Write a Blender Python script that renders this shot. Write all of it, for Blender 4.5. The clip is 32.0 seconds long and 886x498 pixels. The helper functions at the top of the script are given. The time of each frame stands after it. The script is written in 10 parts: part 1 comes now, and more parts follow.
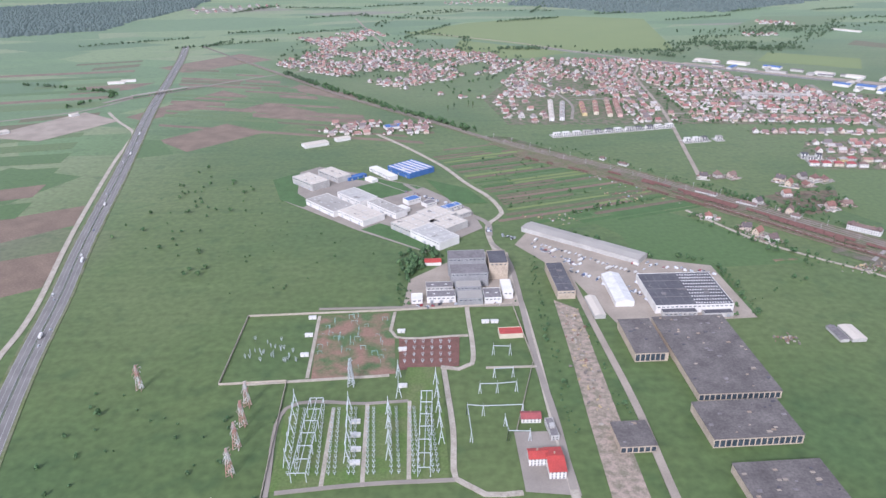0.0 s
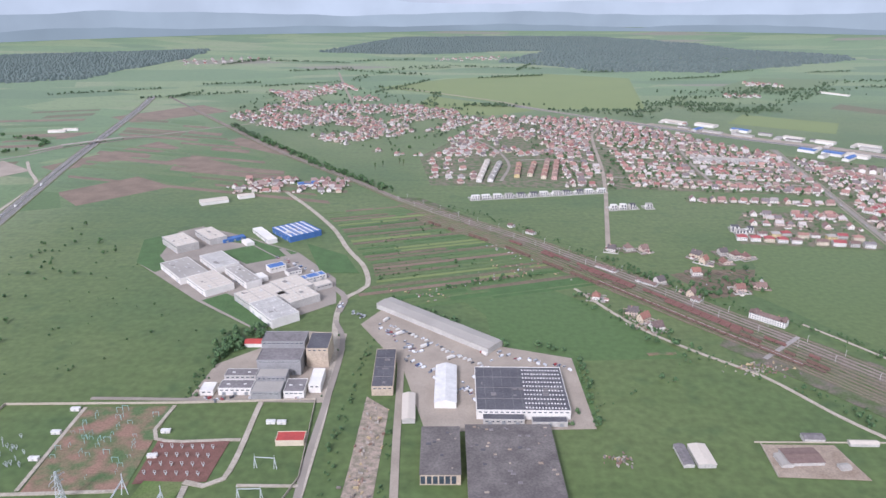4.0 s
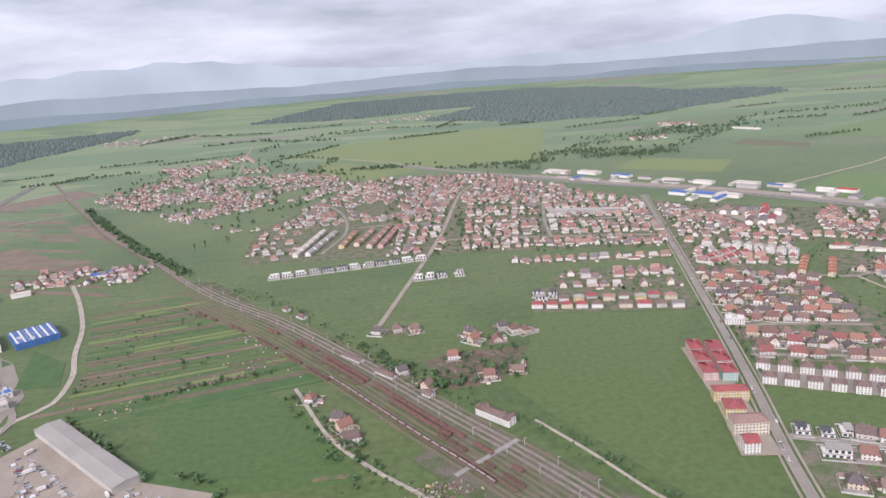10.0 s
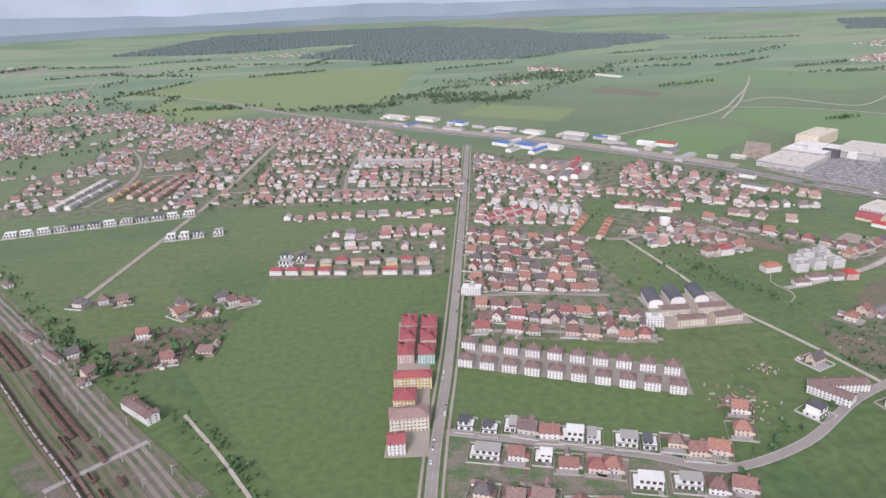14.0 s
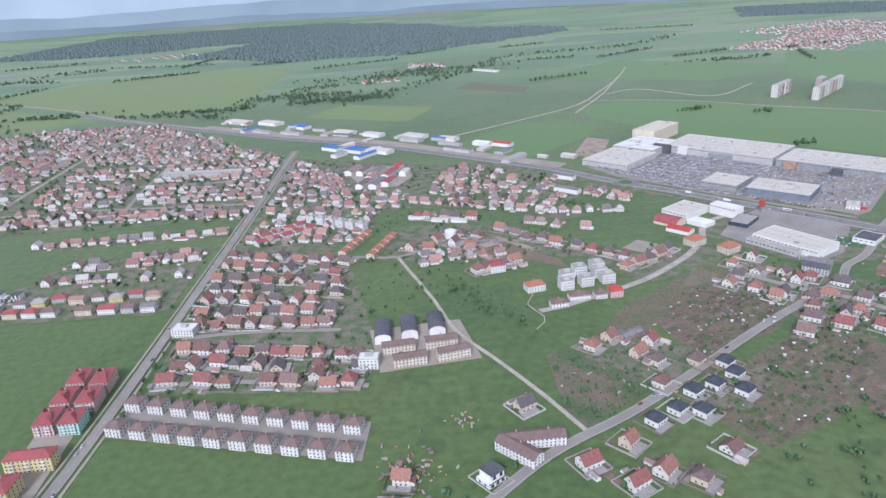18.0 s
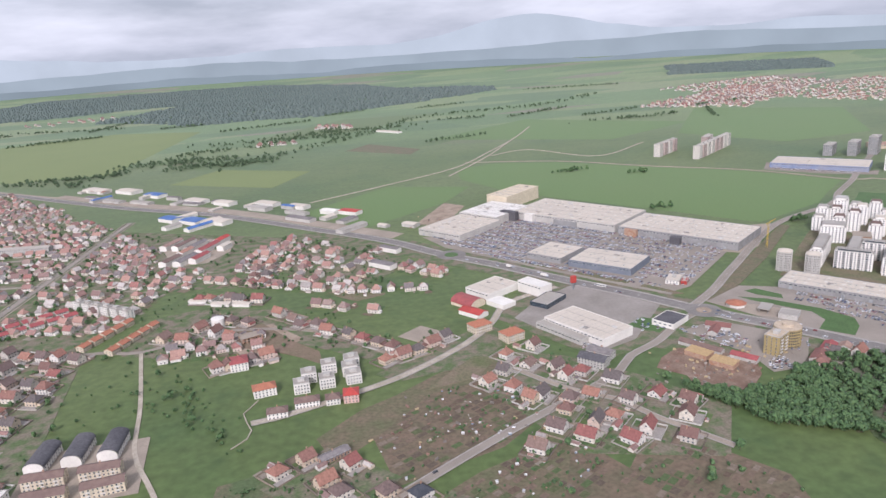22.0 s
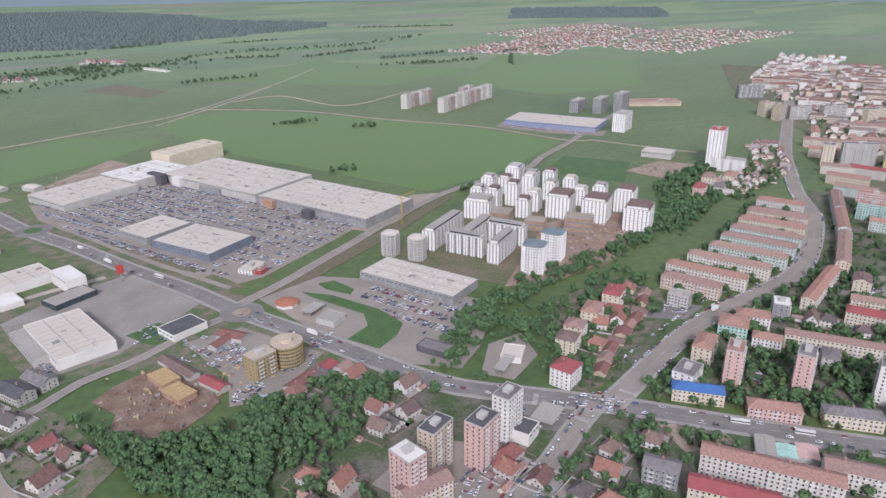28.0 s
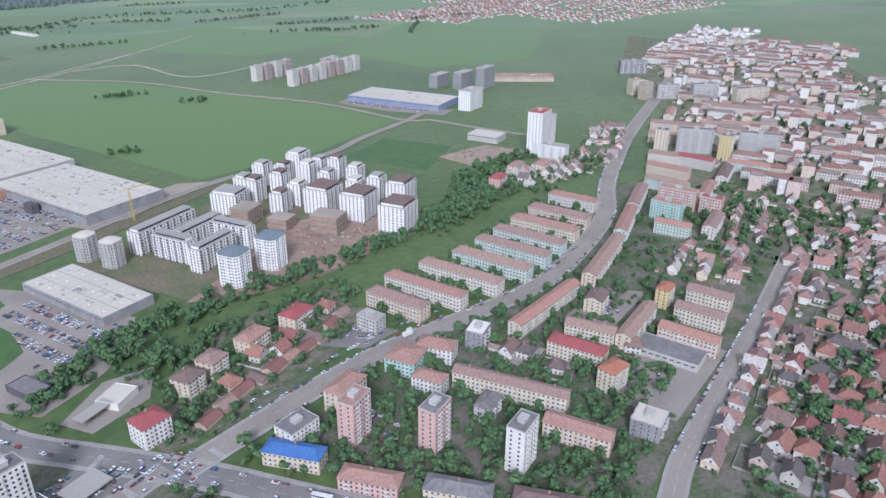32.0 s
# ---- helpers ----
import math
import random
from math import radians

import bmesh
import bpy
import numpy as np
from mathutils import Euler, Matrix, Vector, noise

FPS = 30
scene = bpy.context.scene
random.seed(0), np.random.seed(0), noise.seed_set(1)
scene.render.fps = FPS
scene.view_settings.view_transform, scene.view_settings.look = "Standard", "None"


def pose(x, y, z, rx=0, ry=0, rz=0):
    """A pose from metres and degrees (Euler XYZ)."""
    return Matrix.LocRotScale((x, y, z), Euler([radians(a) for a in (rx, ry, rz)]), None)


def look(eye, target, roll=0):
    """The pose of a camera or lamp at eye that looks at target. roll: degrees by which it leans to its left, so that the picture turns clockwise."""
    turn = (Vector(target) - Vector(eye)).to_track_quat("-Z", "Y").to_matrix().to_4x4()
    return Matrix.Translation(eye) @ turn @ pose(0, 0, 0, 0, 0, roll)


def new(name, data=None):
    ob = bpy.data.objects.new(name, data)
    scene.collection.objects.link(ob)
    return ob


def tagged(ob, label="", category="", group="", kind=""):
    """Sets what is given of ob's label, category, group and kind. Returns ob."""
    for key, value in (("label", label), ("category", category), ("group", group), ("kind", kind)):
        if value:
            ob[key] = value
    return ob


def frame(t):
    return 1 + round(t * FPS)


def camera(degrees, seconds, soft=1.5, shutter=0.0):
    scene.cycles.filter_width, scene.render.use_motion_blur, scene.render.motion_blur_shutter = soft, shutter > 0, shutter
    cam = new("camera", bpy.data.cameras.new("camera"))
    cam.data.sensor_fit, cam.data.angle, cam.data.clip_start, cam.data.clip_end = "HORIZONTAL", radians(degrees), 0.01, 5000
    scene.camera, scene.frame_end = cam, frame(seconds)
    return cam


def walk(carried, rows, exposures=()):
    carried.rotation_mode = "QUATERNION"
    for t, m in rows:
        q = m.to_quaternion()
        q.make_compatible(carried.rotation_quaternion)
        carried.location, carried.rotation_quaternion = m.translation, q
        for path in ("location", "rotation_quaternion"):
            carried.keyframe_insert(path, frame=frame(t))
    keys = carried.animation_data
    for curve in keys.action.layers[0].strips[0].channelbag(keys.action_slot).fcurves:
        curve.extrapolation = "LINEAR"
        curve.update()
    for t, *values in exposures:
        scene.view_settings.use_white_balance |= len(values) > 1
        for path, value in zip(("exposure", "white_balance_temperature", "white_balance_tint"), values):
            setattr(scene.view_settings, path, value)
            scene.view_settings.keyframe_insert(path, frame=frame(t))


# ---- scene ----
cam = camera(64.5, 32.0)
PATH = [
    (0, (0.864, -0.234, 231.513), (0.873, 8.865, 227.364), -0.99),
    (0.5, (17.175, 9.090, 230.128), (17.131, 18.199, 226.003), -0.92),
    (1, (33.538, 18.242, 228.759), (33.420, 27.406, 224.757), -0.80),
    (1.5, (49.953, 27.235, 227.406), (49.764, 36.442, 223.508), -0.63),
    (2, (66.420, 36.077, 226.065), (66.161, 45.331, 222.283), -0.34),
    (2.5, (82.940, 44.780, 224.737), (82.612, 54.081, 221.079), -0.10),
    (3, (99.512, 53.352, 223.418), (99.145, 62.680, 219.832), 0.02),
    (3.5, (116.138, 61.800, 222.108), (115.783, 71.158, 218.601), 0.00),
    (5.5, (183.172, 94.477, 216.928), (182.887, 103.868, 213.503), -0.36),
    (6, (200.065, 102.391, 215.643), (199.753, 111.770, 212.187), -0.44),
    (6.5, (217.012, 110.209, 214.360), (216.641, 119.603, 210.951), -0.71),
    (7, (234.013, 117.934, 213.079), (233.525, 127.347, 209.738), -1.25),
    (7.5, (251.068, 125.567, 211.798), (250.473, 135.007, 208.553), -2.05),
    (8, (268.177, 133.109, 210.519), (267.512, 142.597, 207.432), -3.04),
    (8.5, (285.341, 140.559, 209.239), (284.683, 150.095, 206.303), -3.74),
    (9, (302.560, 147.917, 207.960), (301.935, 157.491, 205.139), -4.23),
    (9.5, (319.833, 155.183, 206.680), (319.312, 164.795, 203.971), -4.47),
    (10, (337.162, 162.355, 205.399), (336.820, 171.982, 202.716), -4.50),
    (10.5, (354.545, 169.431, 204.118), (354.382, 179.060, 201.425), -4.31),
    (11, (371.983, 176.408, 202.837), (371.991, 186.029, 200.109), -4.01),
    (11.5, (389.476, 183.285, 201.555), (389.647, 192.879, 198.737), -3.68),
    (12, (407.024, 190.058, 200.274), (407.296, 199.615, 197.342), -3.32),
    (12.5, (424.627, 196.724, 198.993), (424.986, 206.229, 195.909), -3.18),
    (13, (442.286, 203.278, 197.712), (442.747, 212.722, 194.456), -2.92),
    (13.5, (459.999, 209.718, 196.433), (460.562, 219.102, 193.024), -2.49),
    (14, (477.768, 216.039, 195.156), (478.465, 225.368, 191.623), -2.28),
    (14.5, (495.592, 222.236, 193.881), (496.481, 231.531, 190.301), -1.78),
    (15, (513.471, 228.307, 192.609), (514.577, 237.552, 188.963), -1.32),
    (15.5, (531.405, 234.244, 191.342), (532.701, 243.441, 187.633), -1.24),
    (17.5, (603.693, 256.583, 186.330), (605.090, 265.777, 182.653), -2.74),
    (18, (621.903, 261.791, 185.097), (623.325, 271.004, 181.478), -3.21),
    (18.5, (640.167, 266.840, 183.874), (641.627, 276.092, 180.371), -3.44),
    (19, (658.487, 271.725, 182.662), (659.963, 281.028, 179.302), -3.52),
    (19.5, (676.860, 276.443, 181.464), (678.372, 285.781, 178.223), -3.70),
    (20, (695.289, 280.988, 180.279), (696.850, 290.358, 177.155), -3.73),
    (20.5, (713.772, 285.358, 179.110), (715.397, 294.743, 176.064), -3.70),
    (21, (732.310, 289.549, 177.959), (734.010, 298.941, 174.976), -3.69),
    (21.5, (750.901, 293.558, 176.825), (752.667, 302.952, 173.888), -3.65),
    (22, (769.547, 297.383, 175.712), (771.403, 306.773, 172.819), -3.60),
    (22.5, (788.247, 301.020, 174.621), (790.196, 310.408, 171.782), -3.64),
    (23, (807.001, 304.469, 173.554), (809.058, 313.843, 170.746), -3.84),
    (23.5, (825.808, 307.727, 172.511), (827.944, 317.097, 169.750), -3.99),
    (24, (844.669, 310.793, 171.496), (846.869, 320.168, 168.800), -4.12),
    (24.5, (863.583, 313.668, 170.510), (865.827, 323.056, 167.896), -4.15),
    (26.5, (939.769, 323.260, 166.890), (942.492, 332.412, 163.920), -2.92),
    (27, (958.946, 325.189, 166.076), (961.816, 334.210, 162.853), -2.25),
    (27.5, (978.176, 326.936, 165.303), (981.174, 335.819, 161.825), -1.46),
    (28, (997.457, 328.505, 164.572), (1000.571, 337.246, 160.843), -0.68),
    (28.5, (1016.790, 329.902, 163.886), (1019.998, 338.508, 159.931), 0.03),
    (29, (1036.174, 331.132, 163.246), (1039.441, 339.620, 159.091), 0.59),
    (29.5, (1055.609, 332.201, 162.656), (1058.918, 340.592, 158.337), 1.12),
    (30, (1075.094, 333.118, 162.117), (1078.437, 341.438, 157.689), 1.63),
    (30.5, (1094.630, 333.891, 161.630), (1097.987, 342.197, 157.188), 1.80),
    (31, (1114.216, 334.529, 161.199), (1117.574, 342.857, 156.800), 1.50),
    (31.5, (1133.852, 335.042, 160.826), (1137.205, 343.437, 156.550), 1.02),
    (32, (1153.537, 335.443, 160.513), (1156.873, 343.913, 156.373), 0.37),
]
walk(cam, [(t, look(eye, target, roll)) for t, eye, target, roll in PATH], ((0, 0.56, 5450, 24), (5, 0.48, 5650, 24), (9, 0.44, 5900, 25), (13, 0.40, 6000, 25), (15, 0.40, 5450, 23), (18, 0.40, 5250, 20), (21, 0.40, 5850, 22), (24, 0.29, 5950, 25), (27, 0.20, 5850, 23), (29, 0.22, 5520, 22), (32, 0.31, 5250, 19)))

# ---- sky and sun: bright overcast with broken cloud ----
world = bpy.data.worlds.new("sky")
scene.world = world
world.use_nodes = True
wn, wl = world.node_tree.nodes, world.node_tree.links
SUN_EL, SUN_AZ = radians(34), radians(203)
sky = wn.new("ShaderNodeTexSky")
sky.sky_type, sky.sun_disc = "NISHITA", False
sky.sun_elevation, sky.sun_rotation = SUN_EL, SUN_AZ
sky.air_density, sky.dust_density = 1.2, 2.5
sky_gain = wn.new("ShaderNodeVectorMath"); sky_gain.operation = "SCALE"; sky_gain.inputs["Scale"].default_value = 0.10
wl.new(sky.outputs[0], sky_gain.inputs[0])
wtex = wn.new("ShaderNodeTexCoord")
wmap = wn.new("ShaderNodeMapping"); wmap.inputs["Scale"].default_value = (1.0, 1.0, 4.5)
wl.new(wtex.outputs["Generated"], wmap.inputs[0])
cloud = wn.new("ShaderNodeTexNoise")
cloud.inputs["Scale"].default_value, cloud.inputs["Detail"].default_value, cloud.inputs["Roughness"].default_value = 3.2, 7.0, 0.55
wl.new(wmap.outputs[0], cloud.inputs[0])
cramp = wn.new("ShaderNodeValToRGB")
cramp.color_ramp.elements[0].position, cramp.color_ramp.elements[0].color = 0.34, (0.43, 0.475, 0.505, 1)
cramp.color_ramp.elements[1].position, cramp.color_ramp.elements[1].color = 0.70, (0.90, 0.93, 0.945, 1)
wl.new(cloud.outputs[0], cramp.inputs[0])
wmix = wn.new("ShaderNodeMix"); wmix.data_type = "RGBA"; wmix.inputs[0].default_value = 0.86
wl.new(sky_gain.outputs[0], wmix.inputs[6]); wl.new(cramp.outputs[0], wmix.inputs[7])
wl.new(wmix.outputs[2], wn["Background"].inputs[0])
wn["Background"].inputs[1].default_value = 0.86
sun_data = bpy.data.lights.new("sun", "SUN")
sun_data.energy, sun_data.angle, sun_data.color = 2.8, radians(14), (1.0, 0.96, 0.90)
sun = new("sun", sun_data)
sun.matrix_world = look((-300, -700, 1200), (-300 + math.sin(SUN_AZ + math.pi) * 700, -700 + math.cos(SUN_AZ + math.pi) * 700, 1200 - 700 * math.tan(SUN_EL)))

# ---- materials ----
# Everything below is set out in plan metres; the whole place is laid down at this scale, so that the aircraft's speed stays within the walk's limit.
K = 0.59
MATS = {}
GRASS_SHEEN = 0.17


def rgba(c):
    return (c[0], c[1], c[2], 1)


def fuzz(b, weight):
    """Pale sheen at low angles: shimmer of blades and leaves, also standing in for distance haze."""
    b.inputs["Sheen Weight"].default_value, b.inputs["Sheen Roughness"].default_value = weight, 0.30
    b.inputs["Sheen Tint"].default_value = (0.92, 1.0, 0.84, 1)


def surface(name, colour, colour2=None, scale=0.3, rough=0.85, metal=0.0, fine=None, bump=0.0, spread=0.08, detail=5.0, spec=0.3, grain=0.2, sheen=0.0):
    """Plain surface: two colours mixed by a coarse noise, a fine grain over it and a slight bump. Scales are per metre."""
    if name in MATS:
        return MATS[name]
    m = bpy.data.materials.new(name)
    m.use_nodes = True
    n, k = m.node_tree.nodes, m.node_tree.links
    b = n["Principled BSDF"]
    b.inputs["Roughness"].default_value, b.inputs["Metallic"].default_value = rough, metal
    b.inputs["Specular IOR Level"].default_value = spec
    if sheen:
        fuzz(b, sheen)
    colour2 = colour2 or tuple(max(0.0, v * 0.72) for v in colour)
    geo = n.new("ShaderNodeNewGeometry")
    big = n.new("ShaderNodeTexNoise"); big.inputs["Scale"].default_value, big.inputs["Detail"].default_value = scale / K, detail
    k.new(geo.outputs["Position"], big.inputs["Vector"])
    ramp = n.new("ShaderNodeValToRGB")
    ramp.color_ramp.elements[0].position, ramp.color_ramp.elements[1].position = 0.5 - spread * 2, 0.5 + spread * 2
    ramp.color_ramp.elements[0].color, ramp.color_ramp.elements[1].color = rgba(colour), rgba(colour2)
    k.new(big.outputs[0], ramp.inputs[0])
    small = n.new("ShaderNodeTexNoise"); small.inputs["Scale"].default_value, small.inputs["Detail"].default_value = (fine or scale * 11) / K, 4.0
    k.new(geo.outputs["Position"], small.inputs["Vector"])
    gain = n.new("ShaderNodeMapRange"); gain.inputs[1].default_value, gain.inputs[2].default_value = 0.3, 0.7
    gain.inputs[3].default_value, gain.inputs[4].default_value = 1 - grain, 1 + grain
    k.new(small.outputs[0], gain.inputs[0])
    mul = n.new("ShaderNodeVectorMath"); mul.operation = "SCALE"
    k.new(ramp.outputs[0], mul.inputs[0]); k.new(gain.outputs[0], mul.inputs["Scale"])
    k.new(mul.outputs[0], b.inputs["Base Color"])
    if bump:
        bn = n.new("ShaderNodeBump"); bn.inputs["Strength"].default_value, bn.inputs["Distance"].default_value = 0.6, bump
        k.new(small.outputs[0], bn.inputs["Height"]); k.new(bn.outputs[0], b.inputs["Normal"])
    MATS[name] = m
    return m


def choice(name, colours, rough=0.8, island=False, scale=0.6, ribs=0.0, metal=0.0, spec=0.3, sheen=0.0):
    """One of several colours for each object (or each piece of a joined mesh), weathered by a noise; ribs: width of tile or sheet courses."""
    if name in MATS:
        return MATS[name]
    m = bpy.data.materials.new(name)
    m.use_nodes = True
    n, k = m.node_tree.nodes, m.node_tree.links
    b = n["Principled BSDF"]
    b.inputs["Roughness"].default_value, b.inputs["Metallic"].default_value, b.inputs["Specular IOR Level"].default_value = rough, metal, spec
    if sheen:
        fuzz(b, sheen)
    geo = n.new("ShaderNodeNewGeometry")
    ramp = n.new("ShaderNodeValToRGB"); ramp.color_ramp.interpolation = "CONSTANT"
    e = ramp.color_ramp.elements
    while len(e) < len(colours):
        e.new(0.5)
    for i, c in enumerate(colours):
        e[i].position, e[i].color = i / len(colours), rgba(c)
    if island:
        k.new(geo.outputs["Random Per Island"], ramp.inputs[0])
    else:
        info = n.new("ShaderNodeObjectInfo"); k.new(info.outputs["Random"], ramp.inputs[0])
    noise_n = n.new("ShaderNodeTexNoise"); noise_n.inputs["Scale"].default_value, noise_n.inputs["Detail"].default_value = scale / K, 6.0
    k.new(geo.outputs["Position"], noise_n.inputs["Vector"])
    gain = n.new("ShaderNodeMapRange"); gain.inputs[1].default_value, gain.inputs[2].default_value = 0.25, 0.75
    gain.inputs[3].default_value, gain.inputs[4].default_value = 0.74, 1.24
    k.new(noise_n.outputs[0], gain.inputs[0])
    mul = n.new("ShaderNodeVectorMath"); mul.operation = "SCALE"
    k.new(ramp.outputs[0], mul.inputs[0]); k.new(gain.outputs[0], mul.inputs["Scale"])
    k.new(mul.outputs[0], b.inputs["Base Color"])
    if ribs:
        tex = n.new("ShaderNodeTexCoord")
        wave = n.new("ShaderNodeTexWave"); wave.inputs["Scale"].default_value = 0.32 / ribs; wave.bands_direction = "X"
        k.new(tex.outputs["Object"], wave.inputs["Vector"])
        bn = n.new("ShaderNodeBump"); bn.inputs["Strength"].default_value, bn.inputs["Distance"].default_value = 0.5, 0.06
        k.new(wave.outputs[0], bn.inputs["Height"]); k.new(bn.outputs[0], b.inputs["Normal"])
    MATS[name] = m
    return m


def glassy(name, colour, rough=0.12):
    if name not in MATS:
        m = surface(name, colour, tuple(v * 1.9 for v in colour), 0.35, rough, spec=0.6)
    return MATS[name]


GLASS = glassy("window_glass", (0.035, 0.045, 0.055))
ASPHALT = surface("asphalt", (0.178, 0.164, 0.148), (0.23, 0.213, 0.192), 0.05, 0.85, fine=1.4)
OLD_ASPHALT = surface("worn_asphalt", (0.25, 0.218, 0.18), (0.305, 0.265, 0.22), 0.03, 0.9, fine=1.2, grain=0.1)
CONCRETE = surface("yard_concrete", (0.36, 0.305, 0.24), (0.285, 0.24, 0.19), 0.03, 0.9, fine=0.9, grain=0.12)
PAVING = surface("pavement_slabs", (0.29, 0.265, 0.235), (0.35, 0.32, 0.285), 0.12, 0.9, fine=1.3)
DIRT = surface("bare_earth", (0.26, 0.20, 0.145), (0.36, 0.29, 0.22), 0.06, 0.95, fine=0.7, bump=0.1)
RED_EARTH = surface("dug_red_earth", (0.25, 0.155, 0.11), (0.095, 0.14, 0.058), 0.045, 0.95, fine=0.6, bump=0.2, spread=0.05, detail=8.0)
TRACK = surface("gravel_track", (0.44, 0.385, 0.31), (0.34, 0.30, 0.23), 0.08, 0.95, fine=0.8)
GRAVEL = surface("track_ballast", (0.165, 0.14, 0.115), (0.235, 0.20, 0.165), 0.07, 0.95, fine=1.1, bump=0.1)
SOIL = surface("ploughed_soil", (0.165, 0.118, 0.085), (0.215, 0.155, 0.11), 0.03, 0.95, fine=0.4, sheen=GRASS_SHEEN)
LAWN = surface("mown_lawn", (0.076, 0.141, 0.046), (0.064, 0.115, 0.039), 0.06, 0.95, fine=0.6, sheen=GRASS_SHEEN)
MEADOW = surface("pale_meadow", (0.089, 0.138, 0.044), (0.105, 0.141, 0.046), 0.008, 0.7, fine=0.14, spread=0.24, detail=8.0, grain=0.16, sheen=0.26)
STUBBLE = surface("yellow_green_field", (0.180, 0.216, 0.076), (0.154, 0.194, 0.068), 0.006, 0.9, fine=0.3, spread=0.22, grain=0.10, sheen=GRASS_SHEEN)
FRESH = surface("fresh_green_field", (0.106, 0.180, 0.054), (0.118, 0.178, 0.057), 0.006, 0.85, fine=0.3, spread=0.22, grain=0.10, sheen=0.24)
CROP = surface("young_crop", (0.074, 0.129, 0.038), (0.081, 0.131, 0.040), 0.006, 0.7, fine=0.14, spread=0.22, grain=0.15, sheen=0.24)
GARDEN = surface("garden_beds", (0.115, 0.108, 0.064), (0.185, 0.130, 0.092), 0.05, 0.95, fine=0.25, spread=0.12, sheen=GRASS_SHEEN)
WEEDS = surface("rough_weeds", (0.118, 0.122, 0.064), (0.165, 0.128, 0.085), 0.06, 0.95, fine=0.3, spread=0.1, sheen=GRASS_SHEEN)
WHITE = surface("white_paint", (0.66, 0.64, 0.59), (0.56, 0.54, 0.50), 0.15, 0.6)
LINE = surface("road_paint", (0.50, 0.49, 0.46), (0.34, 0.33, 0.31), 0.3, 0.7)
STEEL = surface("galvanised_steel", (0.42, 0.44, 0.45), (0.32, 0.34, 0.35), 0.4, 0.45, 0.6)
CHARCOAL = surface("charcoal_membrane", (0.085, 0.082, 0.088), (0.12, 0.115, 0.12), 0.05, 0.85, fine=0.5)
OLD_ROOF = surface("weathered_felt", (0.155, 0.14, 0.135), (0.23, 0.21, 0.20), 0.045, 0.9, fine=0.35, spread=0.14)
PALE_ROOF = surface("pale_roof_sheet", (0.60, 0.535, 0.44), (0.49, 0.435, 0.36), 0.012, 0.7, fine=0.5, spread=0.16, grain=0.05)
GREY_ROOF = surface("light_grey_sheet", (0.42, 0.385, 0.33), (0.35, 0.32, 0.275), 0.02, 0.5, fine=0.5, metal=0.2, grain=0.06)
WALL_WHITE = surface("white_render", (0.72, 0.69, 0.625), (0.63, 0.60, 0.54), 0.06, 0.85, grain=0.06)
WALL_CREAM = surface("cream_render", (0.62, 0.54, 0.40), (0.54, 0.46, 0.34), 0.12, 0.88)
WALL_GREY = surface("grey_panel", (0.31, 0.305, 0.295), (0.24, 0.235, 0.225), 0.1, 0.75)
WALL_PALE = surface("pale_panel", (0.48, 0.46, 0.415), (0.40, 0.38, 0.34), 0.08, 0.75)
WALL_TAN = surface("tan_concrete", (0.50, 0.41, 0.30), (0.40, 0.33, 0.25), 0.08, 0.9)
BRICKWORK = surface("raw_brickwork", (0.34, 0.19, 0.12), (0.42, 0.30, 0.22), 0.3, 0.92)
BLUE_SHEET = surface("blue_sheet", (0.075, 0.165, 0.38), (0.06, 0.13, 0.31), 0.08, 0.5)
RED_SHEET = surface("red_sheet", (0.46, 0.07, 0.055), (0.36, 0.06, 0.05), 0.1, 0.55)
CRIMSON = surface("crimson_tile", (0.34, 0.092, 0.088), (0.27, 0.08, 0.076), 0.2, 0.65)
TERRACOTTA = choice("terracotta_tile", [(0.36, 0.215, 0.165), (0.34, 0.20, 0.155), (0.33, 0.225, 0.175), (0.39, 0.215, 0.16), (0.30, 0.20, 0.165)], 0.85, ribs=0.35)
BROWN_TILE = surface("brown_tile", (0.165, 0.112, 0.095), (0.21, 0.145, 0.12), 0.25, 0.8)
DULL_RED = surface("dull_red_tile", (0.25, 0.118, 0.098), (0.20, 0.10, 0.085), 0.2, 0.8)
DARK_TILE = surface("black_tile", (0.045, 0.05, 0.06), (0.07, 0.075, 0.085), 0.3, 0.6)
ORANGE = surface("orange_tile", (0.40, 0.165, 0.10), (0.34, 0.14, 0.085), 0.3, 0.75)
HOUSE_ROOF = choice("house_roof_tile", [(0.24, 0.128, 0.102), (0.185, 0.108, 0.09), (0.29, 0.145, 0.108), (0.16, 0.115, 0.102), (0.255, 0.105, 0.09), (0.22, 0.15, 0.122), (0.13, 0.11, 0.103), (0.32, 0.165, 0.12)], 0.82, ribs=0.3)
HOUSE_WALL = choice("house_plaster", [(0.62, 0.57, 0.48), (0.66, 0.63, 0.57), (0.56, 0.46, 0.34), (0.55, 0.44, 0.36), (0.62, 0.58, 0.51), (0.50, 0.46, 0.40)], 0.88)
BLOCK_WALL = choice("block_render", [(0.60, 0.53, 0.41), (0.58, 0.46, 0.36), (0.62, 0.56, 0.46), (0.48, 0.55, 0.47), (0.60, 0.52, 0.38), (0.58, 0.53, 0.46), (0.60, 0.48, 0.36)], 0.88)
CAR_PAINT = choice("car_paint", [(0.66, 0.66, 0.66), (0.06, 0.06, 0.065), (0.32, 0.33, 0.34), (0.74, 0.74, 0.73), (0.06, 0.10, 0.20), (0.70, 0.70, 0.70), (0.14, 0.145, 0.15), (0.50, 0.51, 0.52), (0.26, 0.04, 0.04)], 0.3, spec=0.5)
